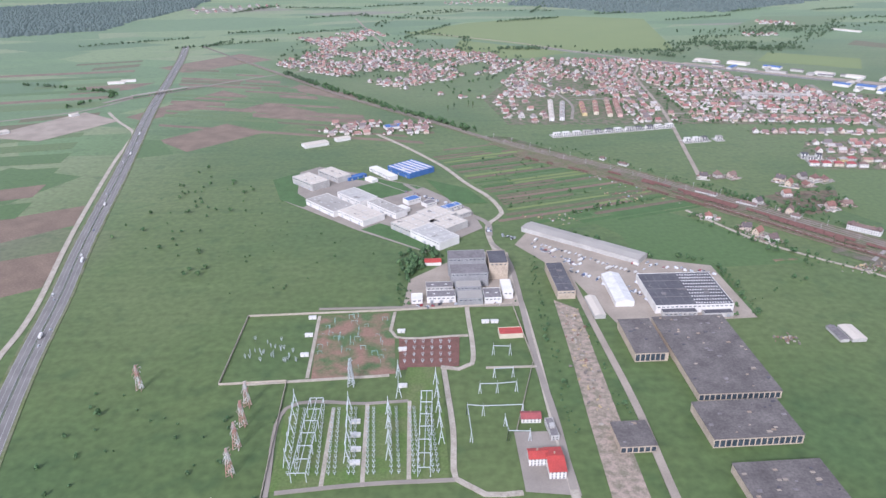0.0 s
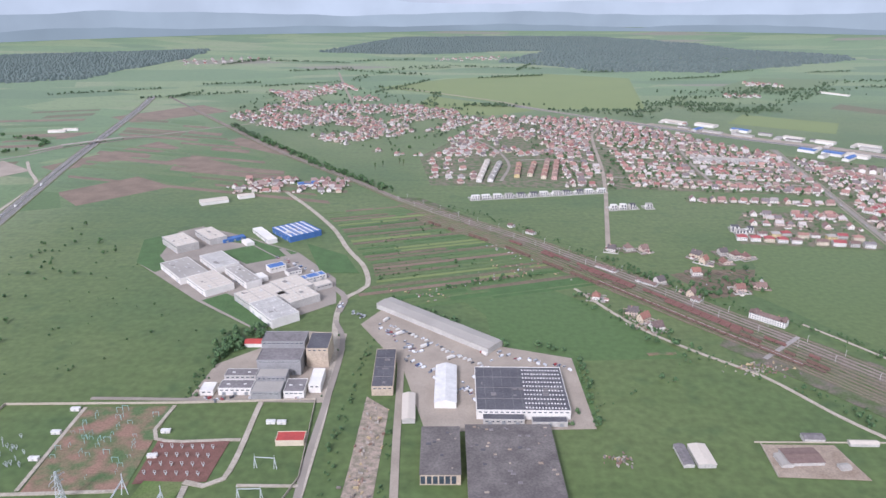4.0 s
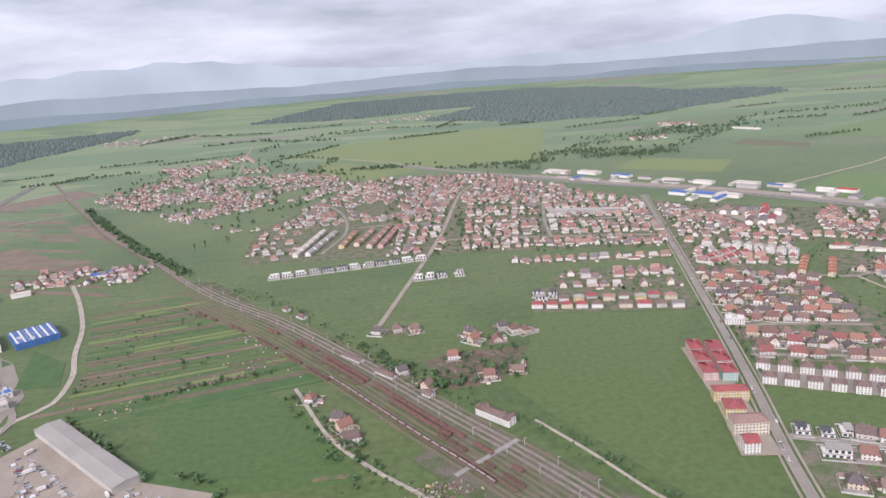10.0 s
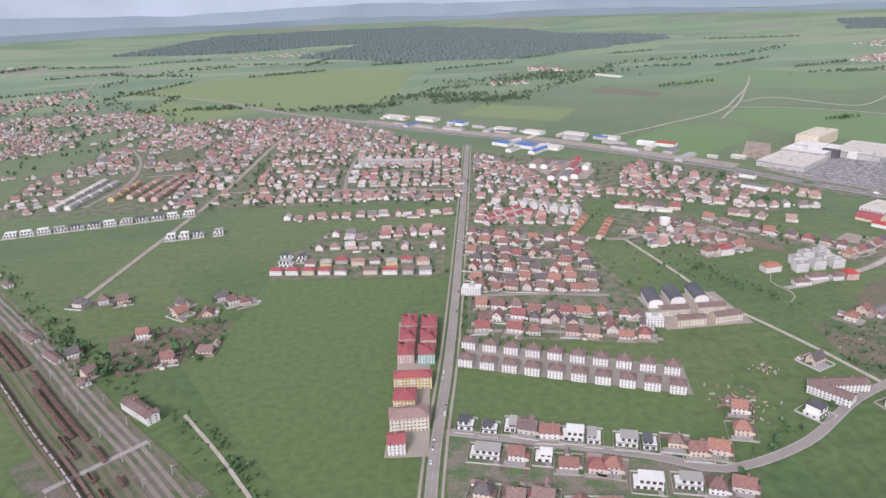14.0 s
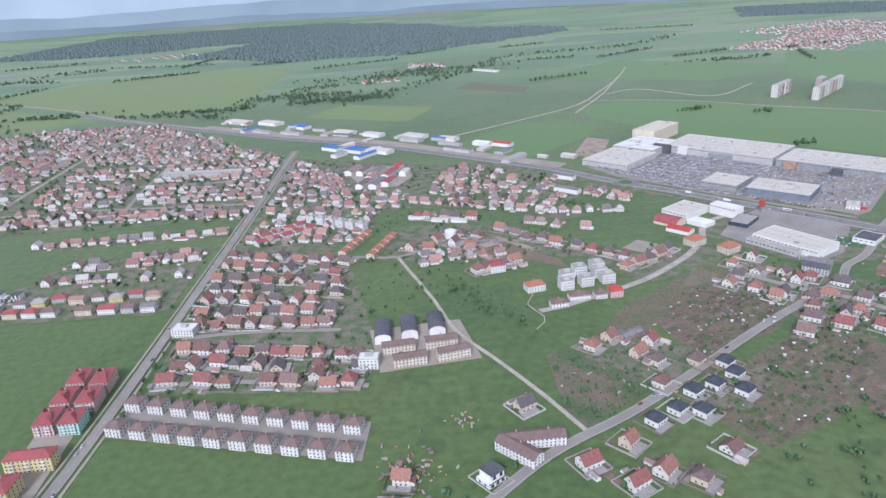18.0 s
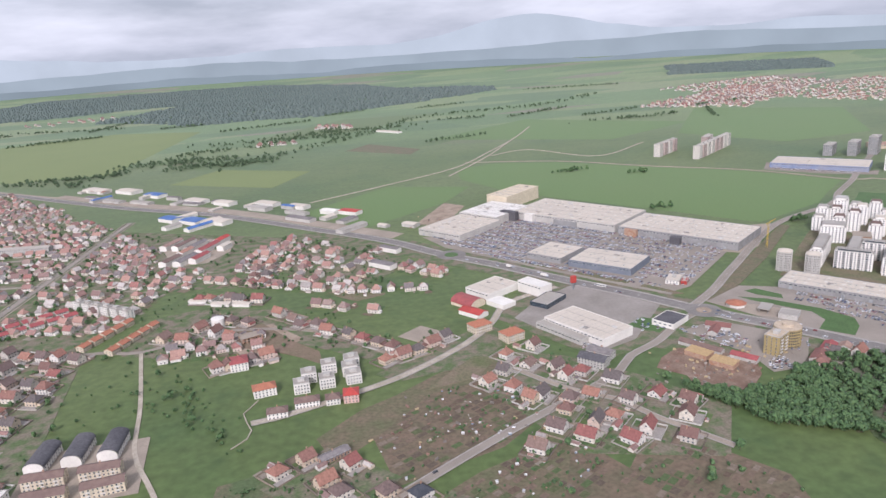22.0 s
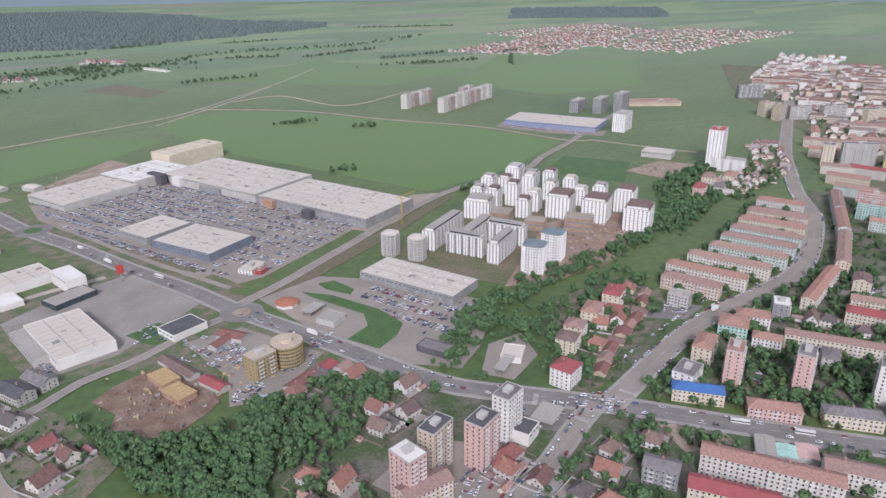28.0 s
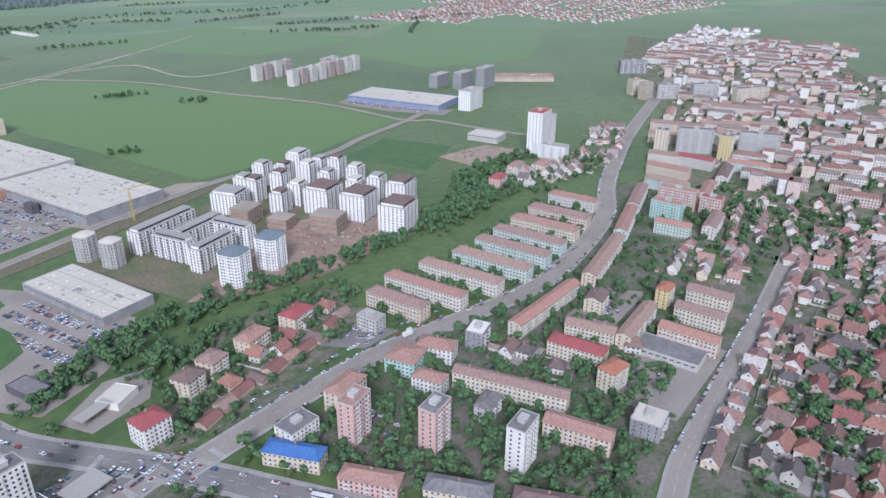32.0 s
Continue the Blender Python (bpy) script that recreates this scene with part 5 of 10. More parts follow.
# lived-in ground of the quarters: paths, beds, sheds and trodden earth
TOWN_GROUND = surface("trodden_plots", (0.195, 0.165, 0.122), (0.098, 0.138, 0.058), 0.075, 0.95, fine=0.5, spread=0.05, detail=8.0)
YARD_GREEN = surface("worn_lawns", (0.075, 0.108, 0.044), (0.165, 0.145, 0.115), 0.05, 0.95, fine=0.4, spread=0.06, detail=7.0)
for pts in (
    [(878, 985), (1062, 945), (1078, 1010), (1060, 1260), (1120, 1430), (1240, 1400), (1260, 1640), (985, 1800), (940, 1560), (915, 1330)],
    [(555, 1490), (928, 1450), (962, 1790), (640, 2290), (330, 2330), (110, 1770), (150, 1510), (300, 1500), (430, 1490)],
    [(655, 1172), (868, 1146), (880, 1262), (890, 1340), (720, 1340), (670, 1250)], [(640, 1395), (900, 1372), (905, 1405), (640, 1430)],
    [(840, 835), (1035, 765), (1040, 725), (990, 715), (835, 750)], [(1240, 1530), (1370, 1430), (1330, 1330), (1410, 1390), (1440, 1480), (1270, 1650)],
    [(1240, 1300), (1380, 1150), (1362, 1122), (1270, 1210), (1180, 1215), (1140, 1240), (1160, 1330)], [(1350, 1100), (1440, 1158), (1480, 1180), (1500, 1140), (1445, 1090), (1370, 1080)],
    [(1440, 1045), (1480, 1110), (1530, 1080), (1580, 1020), (1620, 950), (1580, 890), (1480, 925)], [(1250, 950), (1300, 990), (1350, 935), (1300, 890)],
    [(1310, 860), (1380, 910), (1400, 890), (1340, 845)], [(2230, 810), (2430, 940), (2520, 860), (2300, 700)], [(1940, 925), (2060, 1030), (2070, 1015), (1975, 930)],
    [(1970, 900), (2120, 985), (2290, 1060), (2440, 1230), (2480, 1180), (2330, 930), (2190, 835), (2100, 800)], [(2390, 1070), (2700, 1480), (2900, 1900), (3200, 2300), (3500, 1900), (3050, 1250), (2560, 870)],
    [(1495, 1190), (1560, 1060), (1610, 1075), (1640, 1050), (1690, 1010), (1740, 985), (1815, 985), (1770, 1060), (1705, 1150), (1640, 1240), (1610, 1270), (1550, 1270)],
    [(2118, 752), (2180, 808), (2310, 896), (2480, 1012), (2465, 1045), (2300, 935), (2160, 835), (2098, 778)],
    [(1690, 640), (1690, 735), (1790, 805), (1870, 868), (1928, 900), (2036, 815), (2135, 742), (2262, 652), (2240, 560), (1900, 600)],
    [(2136, 756), (2180, 800), (2310, 890), (2480, 1010), (2700, 1000), (2560, 820), (2330, 640), (2265, 668)],
    [(1735, 1000), (1800, 985), (1860, 935), (1920, 905), (1865, 860), (1780, 800), (1700, 760), (1690, 880)],
    [(1100, 1230), (1160, 1200), (1260, 1190), (1270, 1300), (1180, 1345), (1120, 1330)], [(1195, 1560), (1250, 1640), (1330, 1650), (1440, 1500), (1400, 1380), (1300, 1400)],
    [(1720, 890), (1800, 960), (1830, 940), (1880, 880), (1800, 800), (1700, 830)], [(1900, 780), (1940, 860), (2100, 760), (2060, 700)],
):
    if min(q[0] for q in pts) > 1650 and max(q[0] for q in pts) < 2720:
        flat("trodden_ground", pts, YARD_GREEN, "worn lawns, paths and yards between apartment blocks", "ground", 0.04)
        continue
    flat("trodden_ground", pts, TOWN_GROUND, "trodden plots, paths and beds between houses", "ground", 0.04)

for pts, mat, lab in (([(1326, 1378), (1378, 1354), (1384, 1310), (1352, 1300), (1328, 1330)], surface("worn_red_ground", (0.20, 0.155, 0.11), (0.115, 0.135, 0.06), 0.03, 0.95, fine=0.4, spread=0.08, detail=8.0), "worn reddish bare ground in a meadow"), ([(1192, 1258), (1254, 1263), (1288, 1208), (1255, 1186), (1226, 1183)], DIRT, "dug earth round an unfinished building"), ([(1469, 1099), (1440, 1064), (1390, 1054), (1420, 1085), (1448, 1108)], MATS["worn_red_ground"], "worn reddish strip beside the street"), ([(1384, 1180), (1412, 1200), (1430, 1178), (1402, 1158)], CONCRETE, "pale paved yard between houses")):
    flat("trodden_ground", pts, mat, lab, "ground")
flat("bare_ground", [(1208, 1267), (1244, 1267), (1275, 1209), (1302, 1171), (1304, 1139), (1283, 1163), (1255, 1188), (1226, 1205)], surface("brown_building_ground", (0.215, 0.155, 0.112), (0.165, 0.135, 0.085), 0.05, 0.95, fine=0.5, detail=8.0), "bare brown earth round a building shell", "ground", 0.075)
road("footpath", [(1226, 1010), (1238, 1022), (1241, 1034), (1233, 1064), (1245, 1085)], 0.9, TRACK, "trodden footpath across a meadow", category="footpath")
mall_way = smooth([(1440, 1520), (1487, 1447), (1551, 1363), (1609, 1278), (1665, 1202), (1700, 1150)], 8.0)
for d0, d1 in ((-34, -10), (10, 24)):
    flat("trodden_ground", offset(mall_way, d1) + offset(mall_way, d0)[::-1], TOWN_GROUND, "trodden verge beside the trunk road", "ground", 0.04)
road("slip_road", offset(smooth([(1500, 1462), (1551, 1376), (1609, 1290), (1665, 1214), (1690, 1180)], 20.0), 16), 6, OLD_ASPHALT, "slip road beside the trunk road")
for cx, cy in ((1516, 1455), (1566, 1404), (1604, 1386), (1650, 1250)):
    flat("soil_bed", [(cx + a * 0.6 - b7 * 0.8, cy - a * 0.8 - b7 * 0.6) for a, b7 in ((-17, -4), (-6, -7), (12, -6), (18, 0), (10, 6), (-8, 6))], MATS["worn_red_ground"], "bed of bare reddish soil beside the road", "verge")
# paved yards, car parks and lawns
for nm, pts, mat, lab, cat, z in (
    ("retail_ground", [(1722, 1165), (1770, 1195), (1800, 1180), (1836, 1160), (1925, 1072), (1880, 1005), (1855, 980), (1816, 1003), (1764, 1075)], OLD_ASPHALT, "grey asphalt round a filling station and supermarket", "yard", 0.08),
    ("gravel_yard", [(1950, 870), (1984, 858), (1984, 834), (1948, 840)], DIRT, "bare gravel yard beside the trunk road", "yard", 0.08),
    ("lot_ground", [(1800, 870), (1822, 857), (1866, 841), (1880, 830), (1860, 810), (1800, 840)], OLD_ASPHALT, "asphalt court with parked cars", "yard", 0.08),
    ("car_park", [(1479, 1545), (1500, 1475), (1560, 1385), (1640, 1268), (1680, 1215), (1706, 1196), (1735, 1205), (1862, 1316), (1842, 1340), (1745, 1470), (1640, 1600), (1600, 1590), (1530, 1525)], OLD_ASPHALT, "grey asphalt car park of the shopping centre", "car park", 0.10),
    ("car_park", [(1806, 1128), (1832, 1158), (1895, 1090), (1918, 1070), (1870, 1012), (1838, 1040), (1824, 1086)], OLD_ASPHALT, "asphalt supermarket car park", "car park", 0.10),
    ("car_park", [(2225, 1752), (2275, 1812), (2300, 1790), (2270, 1735), (2345, 1655), (2395, 1640), (2365, 1610), (2290, 1665)], OLD_ASPHALT, "asphalt car park of a blue store", "car park", 0.10),
    ("service_yard", [(1840, 1310), (1950, 1405), (1985, 1400), (1900, 1310), (1865, 1290)], CONCRETE, "concrete delivery yard behind the hypermarket", "yard", 0.09),
    ("hall_yard", [(1513, 1185), (1561, 1075), (1609, 1092), (1675, 1165), (1615, 1262), (1556, 1229)], surface("dusty_yard", (0.305, 0.275, 0.24), (0.235, 0.212, 0.182), 0.03, 0.95, fine=0.3, grain=0.07), "dusty paved yard round a hall", "yard", 0.08),
    ("forecourt", [(1735, 1150), (1770, 1130), (1795, 1100), (1783, 1075), (1750, 1105)], CONCRETE, "concrete forecourt of a filling station", "yard", 0.09),
    ("works_yard", [(100, 870), (135, 940), (262, 820), (340, 795), (345, 665), (190, 655), (160, 766)], CONCRETE, "concrete yard of the logistics halls", "yard", 0.08),
    ("factory_yard", [(-45, 700), (92, 700), (88, 845), (40, 850), (-40, 770)], CONCRETE, "concrete yard round an old factory", "yard", 0.07),
    ("estate_yard", [(-290, 1160), (-255, 1060), (-120, 930), (-20, 850), (60, 930), (45, 1010), (-30, 1110), (-130, 1180), (-220, 1230)], OLD_ASPHALT, "asphalt yards of an industrial estate", "yard", 0.045),
    ("estate_lawn", [(-290, 1160), (-258, 1062), (-215, 1025), (-203, 1045), (-235, 1090), (-250, 1200)], LAWN, "grass strip along the estate fence", "lawn", 0.10),
    ("estate_lawn", [(-130, 1178), (-95, 1150), (-30, 1108), (-55, 1088), (-105, 1140), (-150, 1155)], LAWN, "grass strip along the estate fence", "lawn", 0.10),
    ("estate_lawn", [(-115, 932), (-22, 855), (10, 880), (-10, 892), (-90, 955)], LAWN, "grass strip along the estate fence", "lawn", 0.10),
    ("estate_lawn", [(-150, 1110), (-110, 1140), (-55, 1085), (-95, 1060)], LAWN, "grass plot between halls", "lawn", 0.10),
    ("estate_lawn", [(-25, 1150), (45, 1100), (75, 1030), (20, 1030)], LAWN, "grass plot by the bend of the road", "lawn", 0.10),
    ("lawn", [(1765, 1157), (1790, 1140), (1823, 1097), (1835, 1065), (1825, 1047), (1805, 1030), (1785, 1054), (1806, 1071), (1808, 1093), (1772, 1142)], LAWN, "bright mown lawn beside the car park", "lawn", 0.13),
    ("lawn", [(1782, 1170), (1798, 1172), (1812, 1146), (1806, 1135), (1787, 1155)], LAWN, "bright mown lawn beside the car park", "lawn", 0.13),
    ("lawn", [(1615, 1125), (1640, 1140), (1665, 1118), (1638, 1098)], LAWN, "small green lawn behind a hall", "lawn", 0.13),
    ("verge", [(1723, 1172), (1778, 1206), (1867, 1281), (1990, 1388), (2000, 1378), (1877, 1262), (1785, 1186), (1730, 1158)], WEEDS, "rough grass verge beside the road", "verge", 0.09),
    ("house_plots", [(1935, 1005), (1970, 1054), (2017, 1073), (2057, 1084), (2074, 1041), (2067, 1020), (1998, 962), (1947, 925), (1926, 918), (1912, 935), (1918, 960), (1940, 985)], surface("plots_and_sheds", (0.20, 0.165, 0.125), (0.085, 0.115, 0.05), 0.09, 0.95, fine=0.5, spread=0.05, detail=8.0), "brown plots and paths round low houses", "ground", 0.06),
    ("forecourt", [(1888, 1006), (1920, 1014), (1917, 977), (1885, 952), (1866, 968)], OLD_ASPHALT, "asphalt forecourt of a filling station", "yard", 0.09),
    ("building_site", [(1598, 1030), (1612, 1047), (1636, 1061), (1662, 1050), (1688, 1014), (1676, 990), (1655, 972), (1628, 970), (1612, 988), (1615, 1008)], surface("dug_dark_earth", (0.175, 0.112, 0.078), (0.25, 0.185, 0.14), 0.07, 0.95, fine=0.5, bump=0.2, detail=8.0), "dug building site of red earth", "building site", 0.08),
    ("paved_courts", [(1850, 1200), (1990, 1330), (2090, 1420), (2190, 1290), (2180, 1180), (2060, 1110), (1960, 1090)], MATS["worn_red_ground"], "bare earth and weeds between tower blocks", "ground", 0.055),
    ("building_site", [(1945, 1100), (2010, 1180), (2060, 1240), (2140, 1262), (2190, 1200), (2085, 1125), (2000, 1095)], surface("dug_clay", (0.25, 0.165, 0.12), (0.32, 0.235, 0.18), 0.05, 0.95, fine=0.4), "dug building site between tower blocks", "building site", 0.07),
    ("building_site", [(2275, 1400), (2355, 1430), (2400, 1380), (2304, 1340)], DIRT, "building site of bare earth", "building site", 0.08),
    ("market_square", [(2192, 870), (2215, 838), (2300, 890), (2262, 935)], OLD_ASPHALT, "asphalt market square with stalls", "yard", 0.10),
    ("housing_court", [(2218, 975), (2240, 945), (2300, 985), (2270, 1005)], OLD_ASPHALT, "asphalt court between apartment blocks", "yard", 0.10),
    ("parking_court", [(2030, 1000), (2064, 1022), (2090, 1000), (2060, 985)], ASPHALT, "asphalt parking court by the street", "car park", 0.10),
    ("office_court", [(1660, 1095), (1706, 1106), (1762, 1040), (1722, 990), (1688, 990), (1690, 1030)], OLD_ASPHALT, "paved court crowded with cars", "yard", 0.09),
    ("tower_court", [(1760, 880), (1800, 910), (1860, 880), (1835, 845), (1790, 840)], OLD_ASPHALT, "asphalt court between tower blocks", "yard", 0.09),
    ("bus_stand", [(1860, 905), (1885, 930), (1930, 905), (1900, 875)], ASPHALT, "asphalt bus stand at the junction", "yard", 0.10),
    ("gravel_court", [(838, 962), (848, 1024), (810, 1030), (804, 900), (792, 806), (826, 803)], CONCRETE, "paved court of an apartment estate", "yard", 0.07),
    ("terrace_court", [(862, 930), (1052, 855), (1062, 900), (872, 978)], OLD_ASPHALT, "asphalt court between two rows of houses", "yard", 0.07),
    ("terrace_court", [(1075, 970), (1165, 972), (1160, 1050), (1072, 1050)], CONCRETE, "paved court of a small estate", "yard", 0.07),
    ("sidings_ground", [(90, 1420), (300, 1160), (440, 990), (535, 868), (510, 830), (640, 660), (760, 560), (800, 640), (690, 760), (570, 900), (430, 1070), (266, 1250), (140, 1410)], surface("weedy_ballast", (0.16, 0.135, 0.105), (0.085, 0.115, 0.045), 0.05, 0.95, fine=0.5, spread=0.05, detail=8.0), "weedy ballast of a wide railway yard", "railway yard", 0.05),
):
    flat(nm, pts, mat, lab, cat, z)

# ---- apartment blocks ----
group = "apartment blocks along the street"
for x, y, L, D, a in ((2099, 1029, 52, 14, -55), (2127, 1043, 73, 13, -54), (2163, 1055, 76, 14, -54), (2198, 1068, 73, 15, -54), (2227, 1086, 72, 14, -55), (2253, 1103, 71, 14, -55), (2281, 1124, 68, 14, -54), (2310, 1146, 64, 14, -54), (2345, 1178, 52, 13, -54)):
    block(x, y, L, D, a, 13, BLOCK_WALL, TERRACOTTA, "long four-storey apartment block with a terracotta hipped roof", "hip", group)
for x, y, L, D, a, h in ((2204, 983, 88, 11, 30, 12), (2296, 1042, 96, 12, 41, 12), (2131, 897, 75, 11, -44, 13), (2217, 939, 36, 12, -46, 12), (2254, 935, 58, 11, 35, 12), (2277, 905, 42, 12, -56, 13), (2306, 928, 36, 13, -56, 13), (2333, 949, 34, 13, -56, 13), (2149, 844, 40, 12, -48, 12), (1974, 800, 75, 13, -44, 15), (2022, 779, 42, 13, -42, 13), (1784, 854, 30, 13, 15, 15)):
    block(x, y, L, D, a, h, BLOCK_WALL, TERRACOTTA, "four-storey apartment block with pale render and a tiled roof", "gable", "apartment blocks in the town")
for x, y, L, D, a, h, wall, roof, lab in (
    (2080, 952, 22, 22, -45, 12, MINT, TERRACOTTA, "mint-green apartment house under a hipped tile roof"),
    (2104, 957, 26, 15, -40, 12, WALL_WHITE, TERRACOTTA, "white apartment house under a hipped tile roof"),
    (2086, 922, 21, 12, -46, 12, WALL_WHITE, TERRACOTTA, "white four-storey apartment house with a brown tile roof"),
    (2195, 921, 40, 14, -52, 12, WALL_CREAM, CRIMSON, "cream apartment block with a dark red mansard roof"),
    (2198, 883, 18, 12, 23, 17, WALL_CREAM, ORANGE, "cream six-storey house with a steep orange roof"),
    (2300, 963, 16, 10, 34, 17, YELLOW, ORANGE, "narrow yellow house with a steep orange roof"),
    (1918, 936, 18, 16, 32, 15, WALL_WHITE, CRIMSON, "white five-storey house under a crimson hipped roof"),
    (2021, 1035, 23, 15, 42, 13, WALL_CREAM, CRIMSON, "cream apartment house under a red hipped roof"),
    (1986, 1013, 23, 14, 44, 13, WALL_CREAM, TERRACOTTA, "cream apartment house under a terracotta hipped roof"),
    (1957, 991, 16, 15, 45, 14, WALL_CREAM, TERRACOTTA, "cream apartment house with a terracotta hipped roof"),
    (1941, 975, 16, 15, 45, 14, WALL_CREAM, BROWN_TILE, "cream apartment house with a brown hipped roof"),
    (2032, 928, 26, 14, 40, 16, WALL_CREAM, TERRACOTTA, "yellow-cream apartment house beside a tower"),
    (1992, 885, 34, 12, -35, 10, WALL_CREAM, BLUE_SHEET, "cream low block under a bright blue sheet roof"),
    (2026, 851, 33, 12, -35, 9, PINK, TERRACOTTA, "pink low block under a terracotta roof"),
    (2066, 826, 35, 12, -35, 10, WALL_CREAM, OLD_ROOF, "cream low block under a grey-green roof"),
    (2105, 801, 35, 12, -35, 10, WALL_CREAM, BROWN_TILE, "cream low block with dormers under a brown roof"),
    (2110, 885, 18, 11, 42, 12, WALL_PALE, OLD_ROOF, "pale office house with a grey roof"),
    (2299, 1268, 22, 14, 40, 13, PINK, CRIMSON, "pink apartment house under a red roof"),
    (2340, 1302, 24, 14, 40, 13, WALL_CREAM, TERRACOTTA, "cream apartment house under a tile roof"),
    (2375, 1300, 26, 14, 40, 12, WALL_CREAM, TERRACOTTA, "cream apartment house under a tile roof"),
):
    block(x, y, L, D, a, h, wall, roof, lab, "hip")
for x, y, L, D, a, h, wall, roof, lab in (
    (2246, 977, 20, 14, 40, 12, WALL_CREAM, BROWN_TILE, "cream apartment house under a brown roof"),
    (2362, 1105, 72, 12, 46, 13, BLOCK_WALL, TERRACOTTA, "long four-storey apartment block beside the curving street"),
    (2415, 1160, 70, 12, 46, 13, BLOCK_WALL, TERRACOTTA, "long four-storey apartment block beside the curving street"),
    (2539, 1275, 40, 13, -47, 13, BLOCK_WALL, TERRACOTTA, "four-storey apartment block under a terracotta roof"),
    (2563, 1246, 46, 13, -60, 14, BLOCK_WALL, CRIMSON, "cream apartment block under a dark red roof"),
    (2509, 1229, 51, 13, -60, 13, BLOCK_WALL, TERRACOTTA, "four-storey apartment block under a terracotta roof"),
    (2474, 1186, 49, 13, -58, 13, BLOCK_WALL, TERRACOTTA, "four-storey apartment block under a terracotta roof"),
    (2452, 1140, 40, 13, -54, 21, PINK, TERRACOTTA, "pink and white seven-storey apartment block"),
    (2472, 1110, 22, 13, -57, 19, PINK, CRIMSON, "pink apartment block under a crimson roof"),
    (2418, 1114, 31, 13, -60, 20, MINT, TERRACOTTA, "mint-green seven-storey apartment block"),
    (2562, 1314, 16, 15, 40, 33, WALL_CREAM, OLD_ROOF, "cream ten-storey tower block"),
    (2605, 1300, 46, 13, -35, 33, WALL_PALE, OLD_ROOF, "pale ten-storey slab block with rows of balconies"),
    (2622, 1260, 16, 16, 40, 33, YELLOW, OLD_ROOF, "yellow ten-storey tower block"),
    (2668, 1251, 50, 13, -42, 33, WALL_PALE, OLD_ROOF, "pale ten-storey slab block with rows of balconies"),
    (2651, 1393, 75, 13, -47, 14, BLOCK_WALL, TERRACOTTA, "long four-storey block under a terracotta roof"),
    (2732, 1365, 100, 13, -25, 14, BLOCK_WALL, TERRACOTTA, "long four-storey block under a terracotta roof"),
    (2870, 1815, 56, 16, -19, 27, WALL_GREY, OLD_ROOF, "dark grey modern apartment slab"),
    (2752, 1640, 24, 18, 0, 27, WALL_CREAM, TERRACOTTA, "cream tower block beside the street"),
    (2745, 1600, 18, 18, 20, 30, WALL_TAN, TERRACOTTA, "tan tower block beside the street"),
    (2785, 1590, 40, 13, -20, 25, WALL_PALE, OLD_ROOF, "pale slab block of flats"),
    (2852, 1574, 50, 13, -8, 25, WALL_PALE, OLD_ROOF, "pale slab block of flats"),
    (2907, 1520, 70, 13, 0, 25, BLOCK_WALL, OLD_ROOF, "pale slab block of flats"),
    (2814, 1438, 93, 13, -45, 15, BLOCK_WALL, TERRACOTTA, "long five-storey block under a terracotta roof"),
    (2398, 1078, 34, 12, -52, 13, BLOCK_WALL, TERRACOTTA, "four-storey apartment block under a terracotta roof"),
    (2440, 1070, 46, 12, 38, 13, BLOCK_WALL, TERRACOTTA, "four-storey apartment block under a terracotta roof"),
    (2500, 1150, 48, 12, 40, 13, BLOCK_WALL, TERRACOTTA, "four-storey apartment block under a terracotta roof"),
    (2560, 1190, 52, 12, 40, 13, BLOCK_WALL, BROWN_TILE, "four-storey apartment block under a brown roof"),
    (2610, 1205, 48, 12, -50, 13, BLOCK_WALL, TERRACOTTA, "four-storey apartment block under a terracotta roof"),
    (2700, 1300, 60, 12, 40, 13, BLOCK_WALL, TERRACOTTA, "four-storey apartment block under a terracotta roof"),
    (2600, 1350, 50, 12, -45, 14, BLOCK_WALL, TERRACOTTA, "four-storey apartment block under a terracotta roof"),
    (2690, 1460, 60, 12, 45, 14, BLOCK_WALL, TERRACOTTA, "four-storey apartment block under a terracotta roof"),
):
    block(x, y, L, D, a, h, wall, roof, lab, "gable" if h < 18 else "flat")
for x, y, L, D, a, h, wall, roof, lab in (
    (1777, 861, 13, 17, 25, 33, PINK, WALL_WHITE, "pale pink eleven-storey tower block with a white roof"),
    (1800, 881, 20, 12, 36, 32, WALL_TAN, CHARCOAL, "tan ten-storey tower block with white balconies"),
    (1828, 877, 19, 13, 35, 32, PINK, CHARCOAL, "pink ten-storey tower block with white balconies"),
    (1853, 895, 18, 12, 34, 33, WALL_WHITE, OLD_ROOF, "white eleven-storey tower block"),
    (2029, 894, 19, 11, 42, 30, PINK, TERRACOTTA, "pale pink ten-storey tower block"),
    (2070, 871, 18, 11, 38, 30, PINK, OLD_ROOF, "pink ten-storey tower block"),
    (2109, 839, 18, 11, 37, 30, WALL_WHITE, OLD_ROOF, "white ten-storey tower block"),
    (1997, 903, 21, 15, 32, 14, WALL_WHITE, OLD_ROOF, "white apartment house with a flat grey roof"),
    (2137, 961, 17, 13, 46, 15, WALL_GREY, WALL_WHITE, "grey and white modern apartment house"),
    (2193, 837, 17, 18, 38, 12, WALL_GREY, PALE_ROOF, "modern office building with a pale roof"),
    (2072, 1010, 18, 12, -55, 12, WALL_PALE, GREY_ROOF, "pale grey house end with a flat roof"),
):
    block(x, y, L, D, a, h, wall, roof, lab, "flat", "tower blocks" if h > 20 else "")
block(895, 1092, 22, 15, -16, 8, WALL_WHITE, WALL_WHITE, "large white villa with a flat roof", "flat", "", False, name="villa", category="house")
